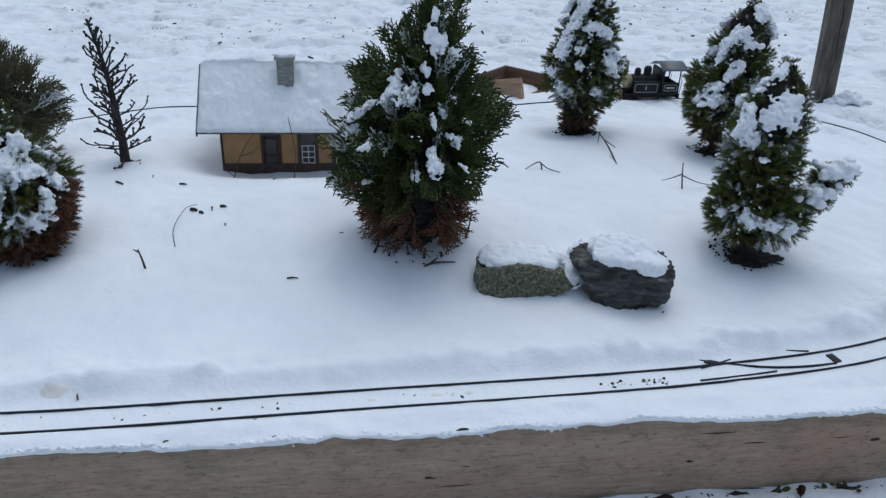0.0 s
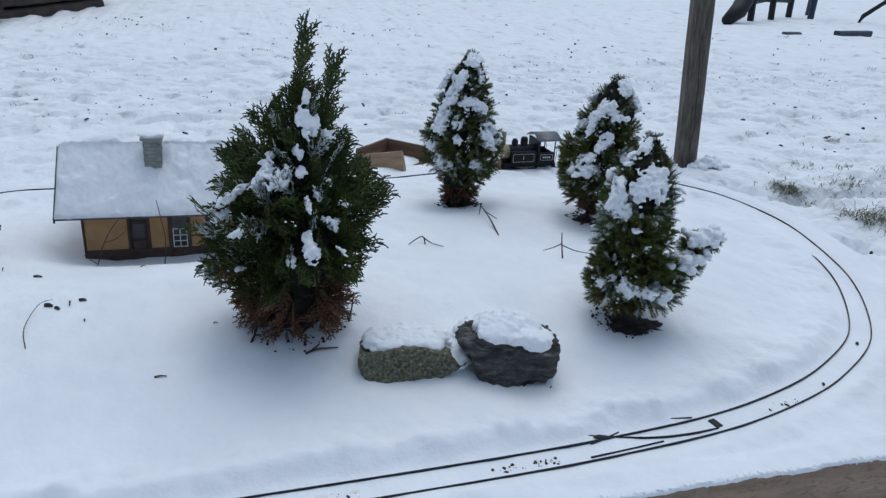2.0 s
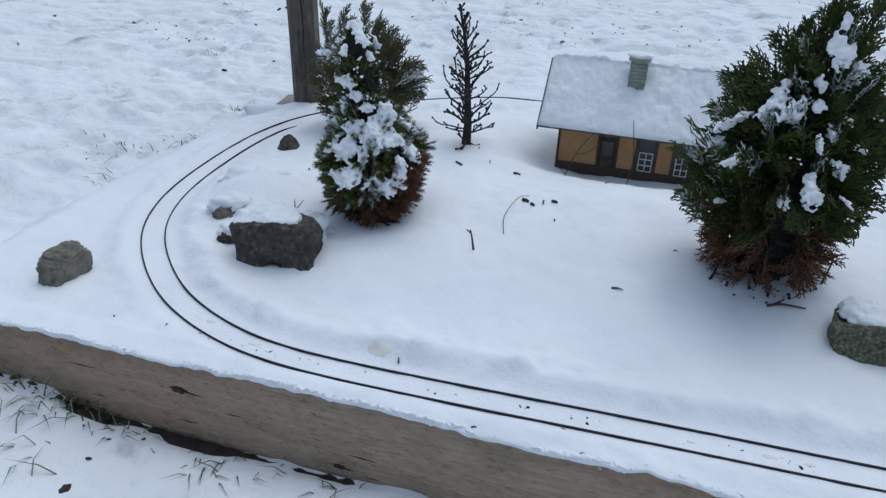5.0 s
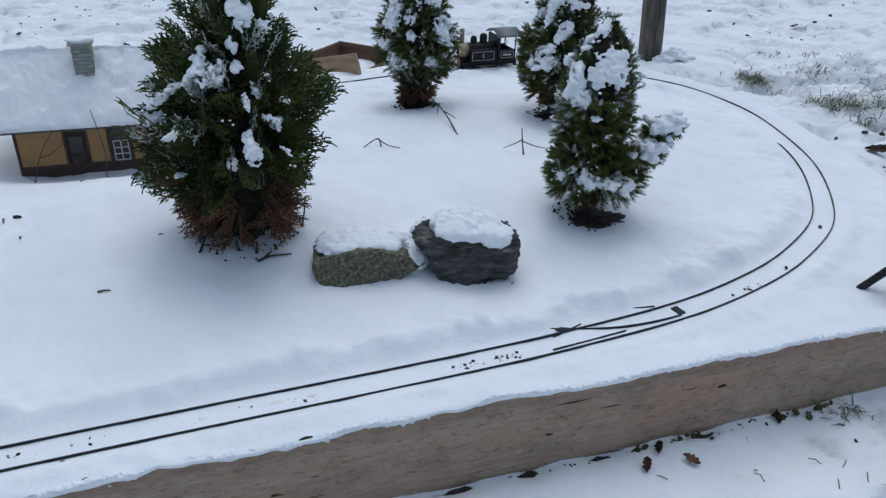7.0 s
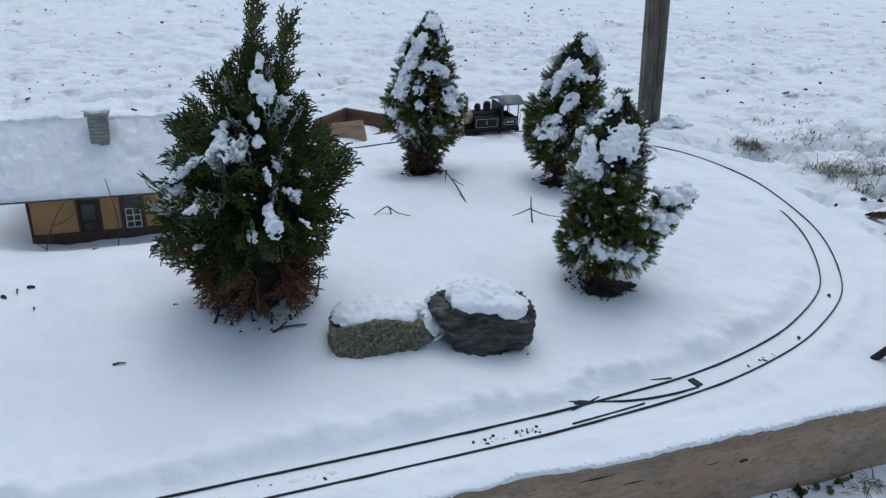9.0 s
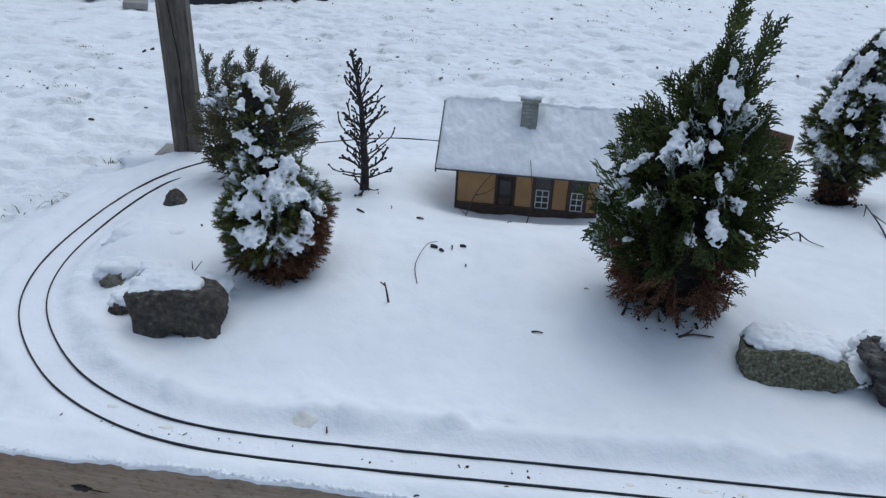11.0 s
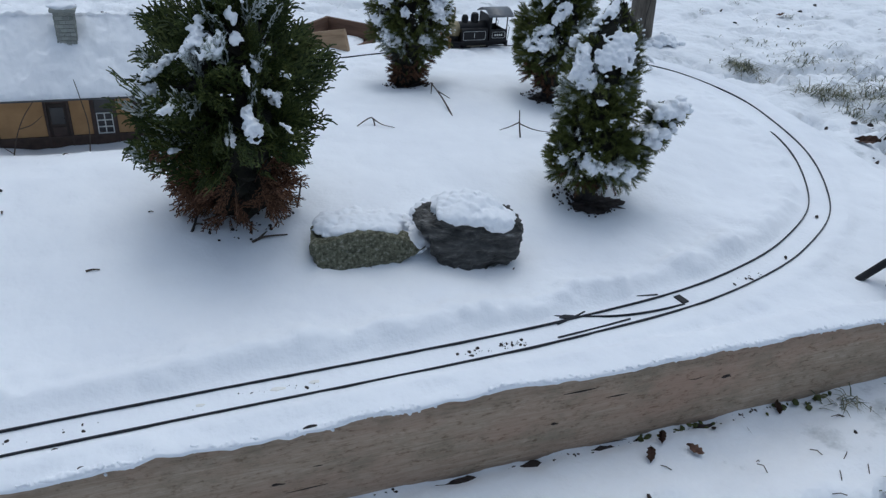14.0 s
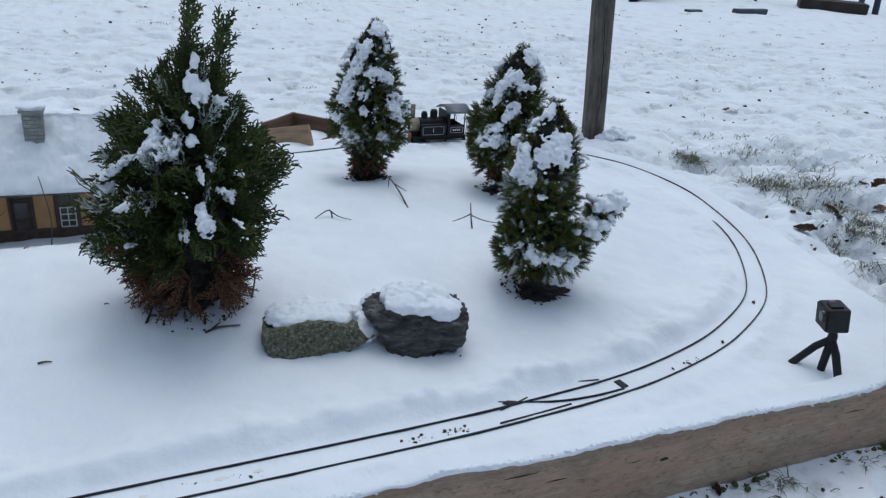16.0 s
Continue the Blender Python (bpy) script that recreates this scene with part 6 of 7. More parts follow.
twig("dry_stem", "branched dry stem beside the station house", (0.0015, [(-0.736, 0.959, 0.0), (-0.72, 0.96, 0.05), (-0.700, 0.96, 0.09), (-0.676, 0.961, 0.122)]), (0.0013, [(-0.715, 0.96, 0.062), (-0.69, 0.96, 0.07), (-0.668, 0.962, 0.087)]), (0.001, [(-0.735, 0.959, 0.01), (-0.76, 0.955, 0.035)]))
for k, (x0, y0, x1, y1, r) in enumerate(((-0.972, 0.824, -0.952, 0.803, 0.003), (-0.834, 0.822, -0.818, 0.818, 0.003), (-0.777, 0.651, -0.764, 0.646, 0.005), (-0.757, 0.640, -0.750, 0.632, 0.004), (-0.718, 0.657, -0.706, 0.655, 0.004), (-0.735, 0.655, -0.733, 0.640, 0.002),
                                         (-0.700, 0.59, -0.699, 0.582, 0.002), (-0.565, 0.400, -0.545, 0.400, 0.002), (-0.131, 0.363, -0.124, 0.346, 0.0012), (-0.90, 0.86, -0.897, 0.845, 0.0014), (-0.63, 0.87, -0.622, 0.882, 0.0014), (-1.30, 0.72, -1.29, 0.70, 0.0025), (-0.47, 0.55, -0.462, 0.548, 0.0014),
                                         (-0.705, 0.006, -0.698, 0.007, 0.0014), (-0.56, 0.004, -0.552, 0.005, 0.0014), (-0.302, 0.000, -0.285, 0.001, 0.0028), (-0.24, 0.62, -0.232, 0.63, 0.001), (0.12, 0.30, 0.124, 0.302, 0.0015), (-0.85, 0.115, -0.852, 0.122, 0.0016), (-0.59, 0.05, -0.585, 0.054, 0.0018))):
    twig("bark_scrap", "dark scrap of bark lying on snow", (r, [on(x0, y0, 0.001), on((x0 + x1) / 2, (y0 + y1) / 2, 0.003), on(x1, y1, 0.002)]))
for x0, y0, r in ((0.855, 0.352, 0.006), (0.659, 0.225, 0.005), (0.537, 0.176, 0.004), (0.494, 0.168, 0.0035)):
    ch = part("ballast_chip", lump(0, 0, 0, r * 1.1, r * 0.5, r * 0.3, x0 * 31, 0.7, 2.6, 3), SOIL)
    ch.matrix_world = pose(x0, y0, 0.0005, 0, 0, x0 * 900)
    tagged(ch, "dark crumb lying between the rails", "debris", "debris between the rails")

crumb = np.random.default_rng(61)
cen, rad = [], []
for cx, cy, wide, n in ((-0.02, 0.106, 0.014, 16), (0.025, 0.108, 0.010, 20), (0.05, 0.108, 0.005, 14), (-0.30, 0.098, 0.03, 14), (0.55, 0.185, 0.03, 14), (-1.05, 0.080, 0.10, 26), (-0.60, 0.085, 0.08, 14)):
    for _ in range(n):
        px, py = cx + crumb.normal(0, wide), cy + crumb.normal(0, 0.004)
        cen.append(on(px, py, 0.0)), rad.append(0.0006 + 0.0030 * crumb.random() ** 3)
v, f = snow_blobs(cen, rad, crumb, 0.25)
tagged(np_mesh("track_grit", v, f, SOIL), "dark grit and crumbs scattered between the rails", "grit", kind="stuff")

# ==== leaves and grass ====


def leaf_mesh(seed):
    rng = random.Random(seed)
    bm = bmesh.new()
    n = 9
    mid = [bm.verts.new((i / (n - 1) - 0.5, 0, 0.10 * math.sin(3 * i / n + seed))) for i in range(n)]
    rows = []
    for s in (-1, 1):
        rows.append([bm.verts.new((i / (n - 1) - 0.5, s * (0.30 * math.sin(math.pi * (i + 0.3) / (n - 0.4)) * (1 + 0.4 * (-1) ** i * rng.random())), 0.10 * math.sin(3 * i / n + seed) + 0.12 + 0.1 * rng.random())) for i in range(n)])
    for r, s in zip(rows, (0, 1)):
        for i in range(n - 1):
            q = (mid[i], mid[i + 1], r[i + 1], r[i])
            bm.faces.new(q if s else q[::-1])
    bmesh.ops.solidify(bm, geom=bm.faces[:], thickness=0.02)
    return bm


leaf_obs = [part("fallen_leaf", leaf_mesh(s), LEAF) for s in (1, 2, 3)]
spots = [(0.208, -0.048, 0.034), (0.283, -0.055, 0.034), (0.481, -0.012, 0.032), (0.244, -0.024, 0.030), (1.862, 0.85, 0.055), (1.825, 0.731, 0.05), (1.449, 0.767, 0.055), (1.54, 0.86, 0.05), (2.006, 0.991, 0.055), (1.70, 0.90, 0.05),
         (2.28, 2.087, 0.05), (0.75, -0.12, 0.03), (1.28, -0.02, 0.04), (1.40, 0.12, 0.04), (2.1, 1.1, 0.05)]
rng4 = random.Random(12)
for i, (lx, ly, ls) in enumerate(spots):
    ob = leaf_obs[i] if i < 3 else new("fallen_leaf", leaf_obs[i % 3].data)
    ob.matrix_world = pose(lx, ly, ground_at(lx, ly) + 0.006, rng4.uniform(-25, 25), rng4.uniform(-25, 25), rng4.uniform(0, 360)) @ Matrix.Diagonal((ls * (1.25 if ly > 0 else 0.8), ls * (1.25 if ly > 0 else 0.7), ls * 0.8, 1))
    tagged(ob, "curled brown fallen leaf on the snowy lawn", "leaf", "fallen leaves")


def blades(name, spots, label, seed, tight=1.0, clump=False):
    """Grass blades: spots of place, spread, count and length."""
    rng = np.random.default_rng(seed)
    vs, fs, n = [], [], 0
    for x, y, sx, count, length in spots:
        count, length = int(count * 0.62), length * 1.05
        sx = sx * tight
        px, py = x + rng.normal(0, sx, count), y + rng.normal(0, sx * 0.7, count)
        if clump:
            # blades gather in small tufts
            home = rng.integers(0, max(count // 12, 1), count)
            px, py = px[home] + rng.normal(0, 0.022, count), py[home] + rng.normal(0, 0.012, count)
        inside = poly_distance(px, py, BED) < 0.02
        px, py = px[~inside], py[~inside]
        h = ground_height(px, py) - 0.004
        m = len(px)
        a, ln = rng.normal(4.2, 1.3, m), length * rng.uniform(0.4, 1.1, m)
        d = np.stack([np.cos(a), np.sin(a)], 1)
        lean = rng.uniform(0.7, 2.3, m)[:, None]
        w = np.stack([-d[:, 1], d[:, 0]], 1) * 0.0013
        base = np.c_[px, py, h]
        mid = np.c_[base[:, :2] + d * lean * ln[:, None] * 0.30, h + ln * 0.42]
        tip = np.c_[base[:, :2] + d * lean * ln[:, None] * 0.85, h + ln * rng.uniform(0.12, 0.62, m)]
        z = np.zeros((m, 1))
        v = np.stack([base - np.c_[w, z], base + np.c_[w, z], mid + np.c_[w, z] * 0.8, mid - np.c_[w, z] * 0.8, tip], 1)
        k = n + np.arange(m) * 5
        vs.append(v.reshape(-1, 3))
        fs.append(np.concatenate([np.stack([k, k + 1, k + 2], 1), np.stack([k, k + 2, k + 3], 1), np.stack([k + 3, k + 2, k + 4], 1)]))
        n += 5 * m
    return tagged(np_mesh(name, np.vstack(vs), np.vstack(fs), GRASS), label, "grass", kind="stuff")


blades("grass_tufts", [(1.58, 1.50, 0.06, 220, 0.055), (1.54, 1.36, 0.05, 120, 0.05), (1.64, 1.16, 0.09, 150, 0.065), (1.72, 1.08, 0.10, 160, 0.065), (1.63, 0.97, 0.06, 160, 0.055), (2.02, 1.32, 0.10, 200, 0.055), (1.86, 1.48, 0.10, 180, 0.05), (1.84, 1.18, 0.08, 120, 0.05), (1.88, 1.07, 0.08, 140, 0.05), (1.80, 0.92, 0.09, 160, 0.055),
                       (1.62, 0.74, 0.07, 110, 0.06), (1.50, 0.55, 0.07, 80, 0.06), (1.45, 0.40, 0.07, 60, 0.07), (1.95, 0.75, 0.10, 120, 0.05), (2.2, 0.95, 0.16, 150, 0.05), (2.4, 1.3, 0.2, 150, 0.045), (2.1, 1.5, 0.2, 140, 0.045), (1.9, 1.75, 0.15, 70, 0.04), (2.6, 1.0, 0.25, 120, 0.05),
                       (0.516, -0.240, 0.016, 120, 0.045), (0.53, -0.225, 0.025, 30, 0.06), (0.555, -0.012, 0.012, 26, 0.05), (0.587, -0.035, 0.010, 18, 0.03), (0.60, -0.006, 0.03, 20, 0.07), (1.62, 1.11, 0.07, 200, 0.075), (1.83, 1.07, 0.09, 220, 0.07), (1.78, 0.93, 0.08, 260, 0.06), (1.75, 0.80, 0.07, 240, 0.06), (1.70, 0.64, 0.07, 200, 0.07), (1.60, 0.73, 0.06, 220, 0.06), (1.58, 1.44, 0.06, 260, 0.06), (1.56, 0.55, 0.06, 120, 0.08), (0.90, -0.20, 0.05, 50, 0.04), (0.62, -0.02, 0.03, 14, 0.05), (1.0, -0.03, 0.04, 26, 0.05), (0.95, -0.10, 0.08, 24, 0.05), (1.15, 0.02, 0.08, 24, 0.06), (1.3, 0.15, 0.1, 40, 0.06),
                       (0.95, -0.022, 0.03, 130, 0.035), (0.80, -0.024, 0.03, 60, 0.028), (0.62, -0.026, 0.02, 50, 0.030), (-1.55, -0.012, 0.07, 90, 0.035), (-1.32, -0.012, 0.09, 110, 0.03), (-1.05, -0.012, 0.09, 90, 0.03), (0.9, -0.012, 0.08, 60, 0.04), (-1.40, -0.02, 0.05, 80, 0.06), (-1.25, -0.012, 0.05, 40, 0.035), (-1.1, -0.012, 0.06, 30, 0.03), (-0.9, -0.012, 0.06, 30, 0.025), (-1.35, -0.12, 0.07, 16, 0.06), (-1.76, 0.92, 0.06, 70, 0.04), (-1.74, 0.62, 0.07, 50, 0.04), (-1.80, 1.24, 0.06, 40, 0.04), (-1.95, 0.8, 0.1, 50, 0.04)],
       "winter grass showing through thin snow", 3, 0.62)
blades("lawn_grass", [(-0.5, 3.2, 1.3, 260, 0.035), (1.8, 3.0, 0.9, 240, 0.035), (3.2, 2.2, 0.8, 260, 0.04), (3.0, 1.0, 0.6, 200, 0.04), (-2.6, 2.3, 0.8, 220, 0.035), (0.6, 5.0, 1.5, 180, 0.04), (4.5, 4.0, 1.4, 220, 0.045), (-1.8, 4.0, 0.8, 120, 0.04), (-2.4, 0.8, 0.4, 90, 0.035), (0.7, 2.5, 0.4, 70, 0.03), (0.3, -0.25, 0.4, 30, 0.03)],
       "sparse grass tips and specks across the snowy lawn", 4, 1.0, True)
strip_x, strip_y = np.arange(-1.70, 1.06, 0.006), np.linspace(-0.045, 0.008, 10)


def soil_height(x, y):
    return -0.128 + 0.09 * step(-1.2, -2.0, x) * step(0.9, 0.0, y) - 0.015 + 0.010 * fbm(x * 60, y * 60, 3, 121)


tagged(sheet("soil_strip", strip_x, strip_y, soil_height, SOIL), "dark wet soil in the gap under the timber's foot", "soil", kind="structure")
soil = np.random.default_rng(27)
cen, rad = [], []
for _ in range(900):
    sx_ = soil.uniform(-1.68, 1.02)
    wet = float(fbm(np.array([sx_ * 3.1]), np.array([0.5]), 3, 71)[0]) + (0.34 if sx_ < -0.95 else -0.06)
    if wet > 0.02:
        sy_ = -0.002 - abs(soil.normal(0, 0.003 + 0.03 * min(wet, 0.4)))
        cen.append((sx_, sy_, float(ground_height(np.array([sx_]), np.array([sy_]))[0]) - 0.001)), rad.append(soil.uniform(0.0008, 0.0030))
v, f = snow_blobs(cen, rad, soil, 0.5)
tagged(np_mesh("soil_crumbs", v, f, SOIL), "dark wet soil showing along the foot of the timber", "soil", kind="stuff")
straw = np.random.default_rng(15)
sbm = bmesh.new()
for k in range(110):
    if k < 80:
        sx_, sy_ = straw.uniform(0.2, 1.35), straw.uniform(-0.36, -0.03)
    elif k < 105:
        sx_, sy_ = straw.uniform(1.45, 2.1), straw.uniform(0.5, 1.6)
    else:
        sx_, sy_ = straw.uniform(-1.6, 0.2), straw.uniform(-0.25, -0.02)
    sz_, sa, sl = ground_at(sx_, sy_), straw.uniform(0, 6.28), straw.uniform(0.008, 0.030)
    rise = 0.6 * sl * max(straw.normal(0, 0.6), 0)
    add_tube(sbm, [(sx_, sy_, sz_ - 0.001), (sx_ + sl * 0.5 * math.cos(sa), sy_ + sl * 0.5 * math.sin(sa), sz_ + 0.003 + rise), (sx_ + sl * math.cos(sa + 0.08), sy_ + sl * math.sin(sa + 0.08), sz_ + 0.0015 + rise)], 0.0008, 4)
straw_ob = part("straw_bits", sbm, TWIG)
tagged(straw_ob, "short dark bits of stalk and straw lying on snow", "straw", kind="stuff")
bits = np.random.default_rng(8)
cen, rad = [], []
for cx, cy, sx, n in ((0.2, 2.9, 1.3, 26), (2.6, 2.4, 1.0, 26), (-2.3, 2.2, 0.8, 20), (1.8, 0.85, 0.22, 40), (0.6, -0.2, 0.35, 18), (4.5, 4.5, 1.8, 30), (0.5, 5.2, 1.8, 24), (-1.2, -0.02, 0.15, 14), (1.25, 0.0, 0.15, 16)):
    for _ in range(n):
        px, py = cx + bits.normal(0, sx), cy + bits.normal(0, sx * 0.6)
        if poly_distance(np.array([px]), np.array([py]), BED)[0] > 0.03 and not (-0.03 < py < 0.05 and px < 1.08):
            cen.append((px, py, float(ground_height(np.array([px]), np.array([py]))[0]))), rad.append(bits.uniform(0.003, 0.010) * (1 + 0.10 * max(py, 0)))
v, f = snow_blobs(cen, rad, bits, 0.45)
tagged(np_mesh("lawn_debris", v, f, SOIL), "dark scraps of leaf and soil scattered on the snow", "debris", kind="stuff")

mr = np.random.default_rng(44)
mx = np.concatenate([mr.normal(0.93, 0.05, 90), mr.normal(0.78, 0.03, 30), mr.normal(0.50, 0.05, 30), mr.normal(0.30, 0.06, 24), mr.normal(-1.45, 0.10, 40)])
mx = np.clip(mx, -1.66, 1.02)
my = -0.004 - np.abs(mr.normal(0, 0.006, len(mx)))
v, f = snow_blobs(np.c_[mx, my, soil_height(mx, my) + 0.004 + np.abs(mr.normal(0, 0.006, len(mx)))], mr.uniform(0.002, 0.006, len(mx)), mr, 0.6)
tagged(np_mesh("moss", v, f, MOSS), "green moss and wet litter along the timber's foot", "moss", kind="stuff")
# specks of leaf, grass and soil where the lawn's snow is thin
speck = np.random.default_rng(73)
px, py = speck.uniform(-2.8, 4.6, 5200), 1.85 + 4.2 * speck.random(5200) ** 1.3
thin = step(-0.10, 0.14, fbm(px * 0.8, py * 1.1, 2, 115)) * step(0.02, 0.22, fbm(px * 3.2, py * 4.2, 3, 117))
keep = (thin > speck.uniform(0.15, 1.0, len(px))) & (poly_distance(px, py, BED) > 0.08)
px, py = px[keep][:620], py[keep][:620]
v, f = snow_blobs(np.c_[px, py, ground_height(px, py) + 0.001], speck.uniform(0.0015, 0.0055, len(px)) * (0.7 + 0.16 * py), speck, 0.22)
tagged(np_mesh("lawn_specks", v, f, LITTER), "brown and dark specks showing through thin lawn snow", "debris", kind="stuff")

# ==== far side of the yard ====
seat = thing("plastic_bench", -2.61, 4.57, -0.03, 45, "dark navy plastic garden bench dusted with snow", "bench")
part("base_slab", box(-0.62, 0.50, -0.22, 0.22, 0.0, 0.10, 0.02), NAVY, seat)
for sx in (-0.32, 0.12):
    bm = bmesh.new()
    pr = [(-0.16, 0.08), (-0.16, 0.30), (0.20, 0.30), (0.30, 0.08), (0.20, 0.08), (0.12, 0.20), (-0.04, 0.20), (-0.08, 0.08)]
    a, b = [bm.verts.new((sx + u, -0.18, w)) for u, w in pr], [bm.verts.new((sx + u, 0.18, w)) for u, w in pr]
    for q in ((0, 1, 6, 7), (1, 2, 5, 6), (2, 3, 4, 5)):
        bm.faces.new([a[i] for i in q]), bm.faces.new([b[i] for i in q[::-1]])
    for i in range(8):
        bm.faces.new((a[(i + 1) % 8], a[i], b[i], b[(i + 1) % 8]))
    part("seat_block", bm, NAVY, seat)
    part("seat_snow", lump(sx + 0.02, 0, 0.305, 0.18, 0.19, 0.045, sx + 5, 0.2, 1.5, 3), SNOW, seat, "snow on the seat", True)
for cx in (-0.54, -0.02, 0.24, 0.44):
    part("slab_snow", lump(cx, -0.02, 0.105, 0.13, 0.19, 0.075, cx + 8, 0.25, 1.6, 3), SNOW, seat, "snow on the slab", True)
shed = thing("garden_shed", -4.6, 8.2, -0.08, 12, "pale-sided shed raised over a dark gap on brown skids", "shed")
part("skid_beam", box(-2.4, 2.5, -0.55, -0.40, 0.02, 0.22, 0.015), PLANKD, shed, "brown skid beam")
part("skid_beam", box(-2.4, 2.3, 0.6, 0.75, 0.02, 0.22, 0.015), PLANKD, shed, "brown skid beam")
for k in range(14):
    part("siding_panel", box(-2.3 + k * 0.30, -2.3 + k * 0.30 + 0.285, -0.45, -0.41, 0.24, 2.2, 0.006), CONCRETE, shed, "pale grey siding panel")
part("shed_body", box(-2.3, 1.9, -0.40, 2.2, 0.22, 2.2), SHADOWWOOD, shed)
rb = bmesh.new()
for vv in ((-2.5, -0.6, 2.2), (2.1, -0.6, 2.2), (2.1, 2.4, 2.2), (-2.5, 2.4, 2.2), (-2.5, 0.9, 3.0), (2.1, 0.9, 3.0)):
    rb.verts.new(vv)
rb.verts.ensure_lookup_table()
for q in ((0, 1, 5, 4), (2, 3, 4, 5), (0, 4, 3), (1, 2, 5), (0, 3, 2, 1)):
    rb.faces.new([rb.verts[i] for i in q])
part("shed_roof", rb, SNOW, shed, "snowy roof")


def timber_stack(x, y, rz, length, mat, label, seed):
    t = thing("timber_stack", x, y, -0.05, rz, label, "timber stack", "timber stacks")
    rng = random.Random(seed)
    for k in range(12):
        ln = length * rng.uniform(0.8, 1.0)
        b = rough_board("stacked_board", (ln, 0.15, 0.10), mat, t, seed + k, 0.012, (16, 6, 6))
        b.matrix_local = pose(rng.uniform(-0.5, 0.5) * (length - ln), 0.02 + 0.20 * (k % 3), 0.05 + 0.115 * (k // 3), 0, 0, rng.uniform(-2.5, 2.5))
    for k in range(3):
        part("board_snow", lump(length * (-0.3 + 0.3 * k), 0.2, 0.46, length * 0.2, 0.28, 0.03, seed + k, 0.3, 2, 3), SNOW, t, "snow on the boards", True)
    return t


# The first two are added as dark boards for the shaded gap under the shed.
timber_stack(-3.10, 5.20, 18, 2.4, SHADOWWOOD, "dark boards behind a bench standing in for the shaded gap under a shed", 140)
timber_stack(-1.92, 6.35, 70, 2.3, SHADOWWOOD, "long low dark boards standing in for the shed's shaded gap", 160)
timber_stack(-4.75, 4.75, 12, 1.5, SHADOWWOOD, "dark boards piled beside a pale stump", 180)
stub = thing("grey_stump_post", -3.62, 4.30, -0.03, 10, "short pale grey post standing in snow", "post")
st = rough_board("shaft", (0.5, 0.16, 0.16), CONCRETE, stub, 171, 0.006, (14, 6, 6))
st.matrix_local = pose(0, 0, 0.25, 0, -90, 0)
for px_, py_, sx_ in ((-3.04, 3.74, 0.07), (-3.40, 4.00, 0.11)):
    sl = part("paving_slab", box(-sx_, sx_, -0.06, 0.06, -0.01, 0.03, 0.008), CONCRETE)
    sl.matrix_world = pose(px_, py_, ground_at(px_, py_) + 0.005, 3, 2, 25)
    tagged(sl, "small grey slab edged with snow", "slab")

swing = thing("swing_set", 8.96, 8.68, ground_at(8.96, 8.68) - 0.02, -38, "dark blue metal swing frame standing in snow", "swing set")
for lx, ly in ((-1.0, -0.55), (-1.0, 0.55), (1.3, -0.55), (1.3, 0.55)):
    part("leg", tube([(lx, ly, -0.05), (lx, ly * 0.1, 2.1)], 0.045, 12), BLUEPOLE, swing)
part("top_bar", tube([(-1.3, 0, 2.1), (1.6, 0, 2.1)], 0.045, 12), BLUEPOLE, swing)
chair = thing("folding_lounge_chair", 5.77, 7.77, ground_at(5.77, 7.77) - 0.02, 36, "black folded garden lounger lying in snow", "chair")
part("frame_tube", tube([(-0.30, 0, 0.06), (0.05, 0, 0.16), (0.30, 0, 0.36), (0.45, 0, 0.62)], [0.07, 0.11, 0.11, 0.08], 12), BLACKPL, chair, "", True)
for zz in (0.24, 0.42):
    part("cross_bar", tube([(0.25, 0, zz), (1.2, 0.03, zz + 0.03), (2.3, 0, zz)], 0.028, 8), BLACKPL, chair)
for lx, top in ((0.55, 0.55), (1.45, 0.45), (2.3, 1.3)):
    part("leg", tube([(lx, -0.02, -0.05), (lx + 0.03, 0.02, top)], 0.045, 8), BLACKPL, chair)
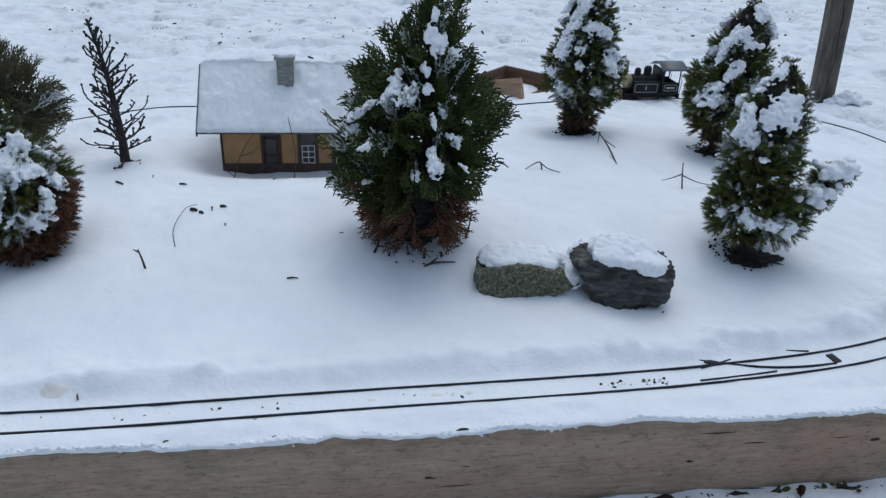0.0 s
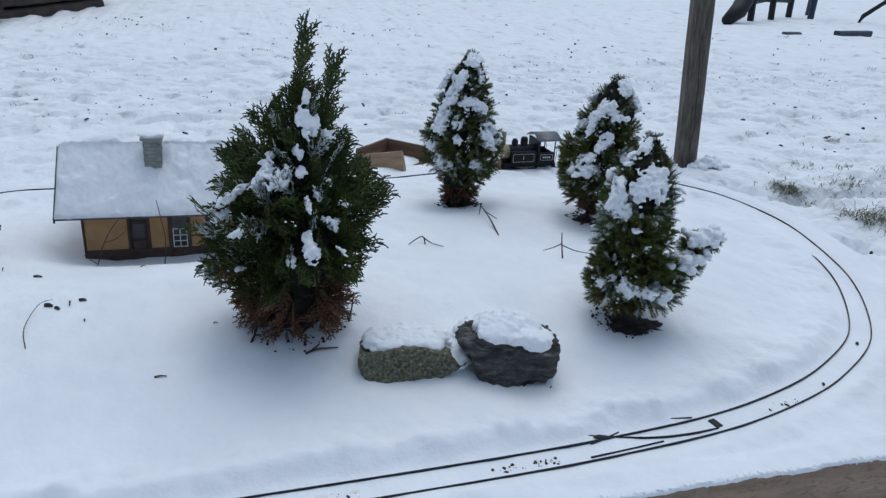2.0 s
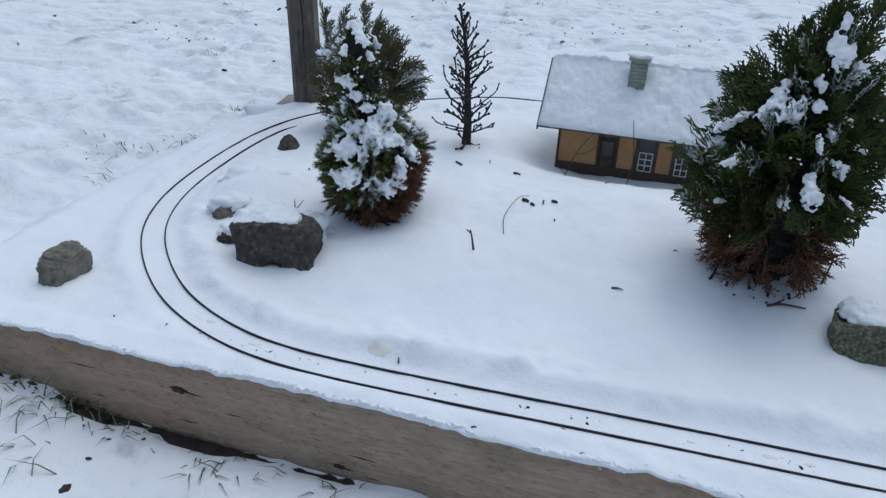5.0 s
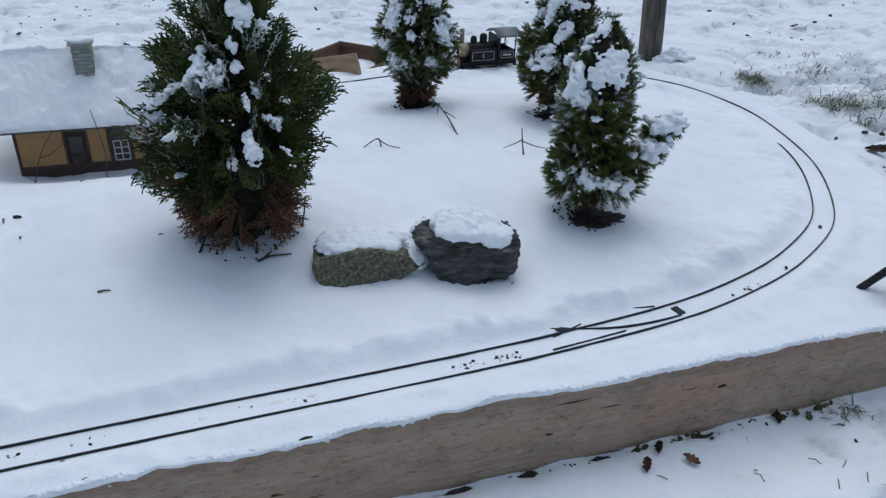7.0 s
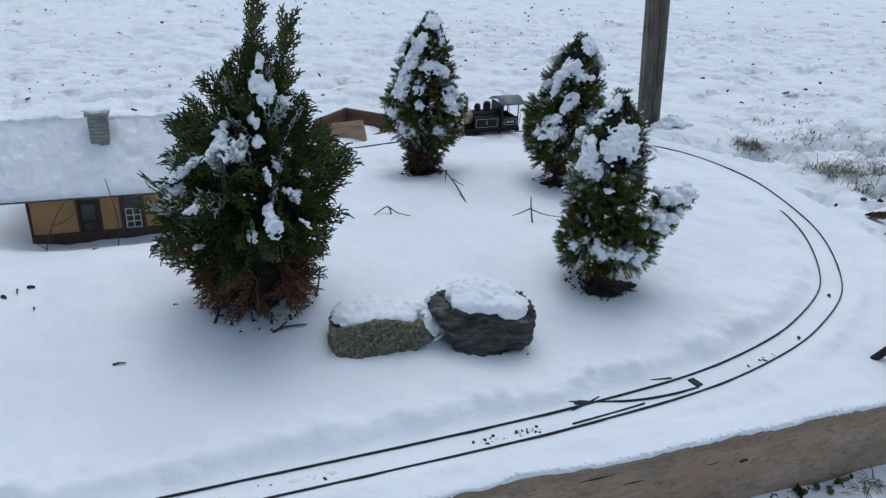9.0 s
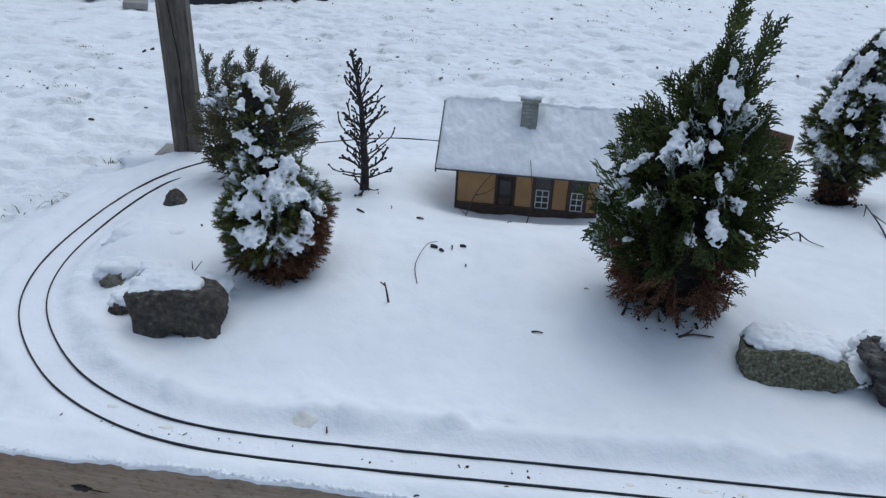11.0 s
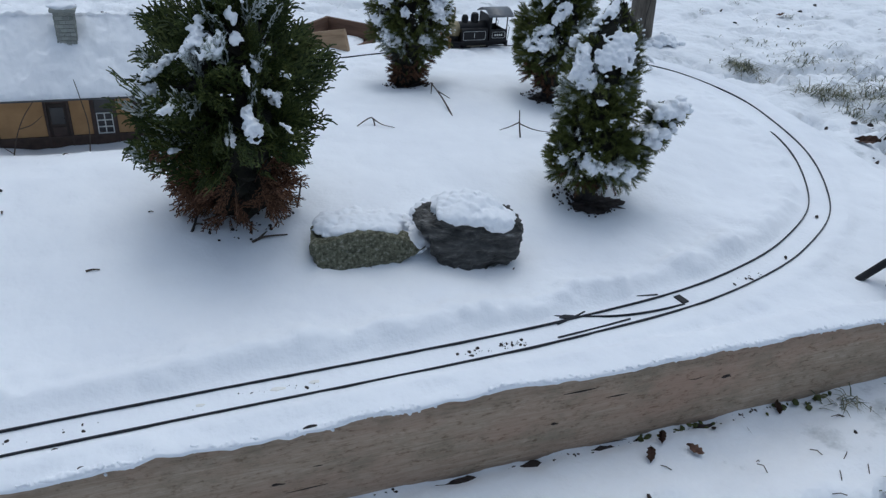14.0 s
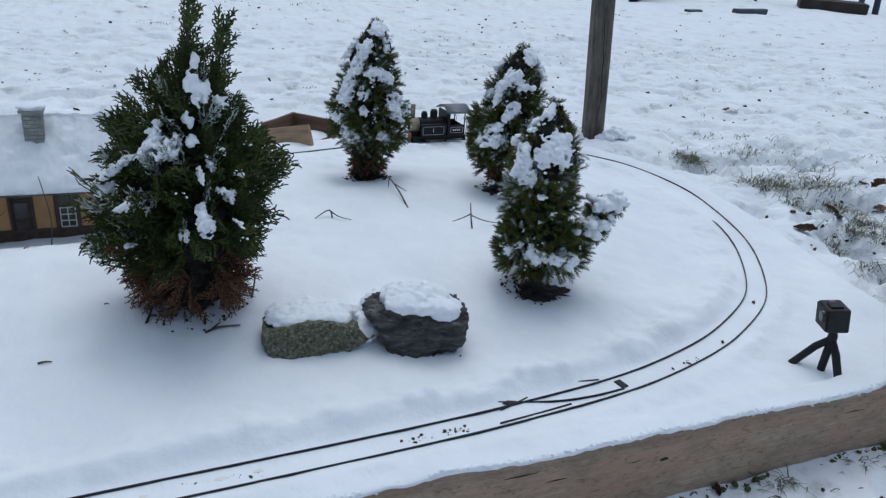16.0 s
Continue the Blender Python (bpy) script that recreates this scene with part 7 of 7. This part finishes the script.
for px_, py_, ln, rz_ in ((5.71, 6.62, 0.24, 13), (6.72, 6.80, 0.62, 13)):
    plk = rough_board("buried_plank", (ln, 0.08, 0.07), BLUEPOLE, None, int(px_ * 10), 0.004, (12, 6, 6))
    plk.matrix_world = pose(px_, py_, ground_at(px_, py_) + 0.015, 0, 0, rz_)
    tagged(plk, "dark blue plank end sticking out of the snow", "plank", "planks in the lawn")
arch = thing("bent_metal_frame", 9.0, 8.1, ground_at(9.0, 8.1) - 0.01, -45, "curved dark metal frame standing in snow", "frame")
part("curved_leg", tube([(-0.75, 0, -0.02), (-0.70, 0, 0.12), (-0.45, 0, 0.35), (-0.1, 0, 0.55)], 0.032, 8), BLACKPL, arch)
part("curved_leg", tube([(0.15, 0, -0.02), (0.20, 0, 0.15), (0.42, 0, 0.45)], 0.032, 8), BLACKPL, arch)
step_ob = part("wooden_step", box(-0.45, 0.45, -0.3, 0.3, 0, 0.14, 0.02), SHADOWWOOD)
step_ob.matrix_world = pose(9.1, 7.75, ground_at(9.1, 7.75) - 0.01, 0, 0, -42)
tagged(step_ob, "low dark wooden step beside the metal frame", "step")

for px_, py_, rx_, ry_ in ((-0.885, 0.128, 0.024, 0.013), (-0.32, 0.098, 0.014, 0.006), (-0.27, 0.100, 0.010, 0.005), (-0.42, 0.093, 0.008, 0.004), (-1.18, 0.12, 0.012, 0.006), (-1.08, 0.09, 0.016, 0.006)):
    # a thin stained film that follows the snow's surface
    verts, faces, cols, rings = [], [], 26, 5
    for j in range(rings):
        for i in range(cols):
            a_ = 2 * math.pi * i / cols
            q = (j + 0.2) / rings * (1 + 0.4 * noise.noise(Vector((math.cos(a_) * 1.7 + px_ * 9, math.sin(a_) * 1.7, 0.3))))
            vx, vy = px_ + rx_ * q * math.cos(a_), py_ + ry_ * q * math.sin(a_)
            verts.append((vx, vy, ground_at(vx, vy) + (0.0007 if j < rings - 1 else -0.0006)))
    for j in range(rings - 1):
        for i in range(cols):
            faces.append((j * cols + i, j * cols + (i + 1) % cols, (j + 1) * cols + (i + 1) % cols, (j + 1) * cols + i))
    sp = np_mesh("stained_snow_patch", verts, faces, STAIN, None, True)
    tagged(sp, "patch of faintly yellowish stained snow beside the rails", "snow patch", "stained snow")
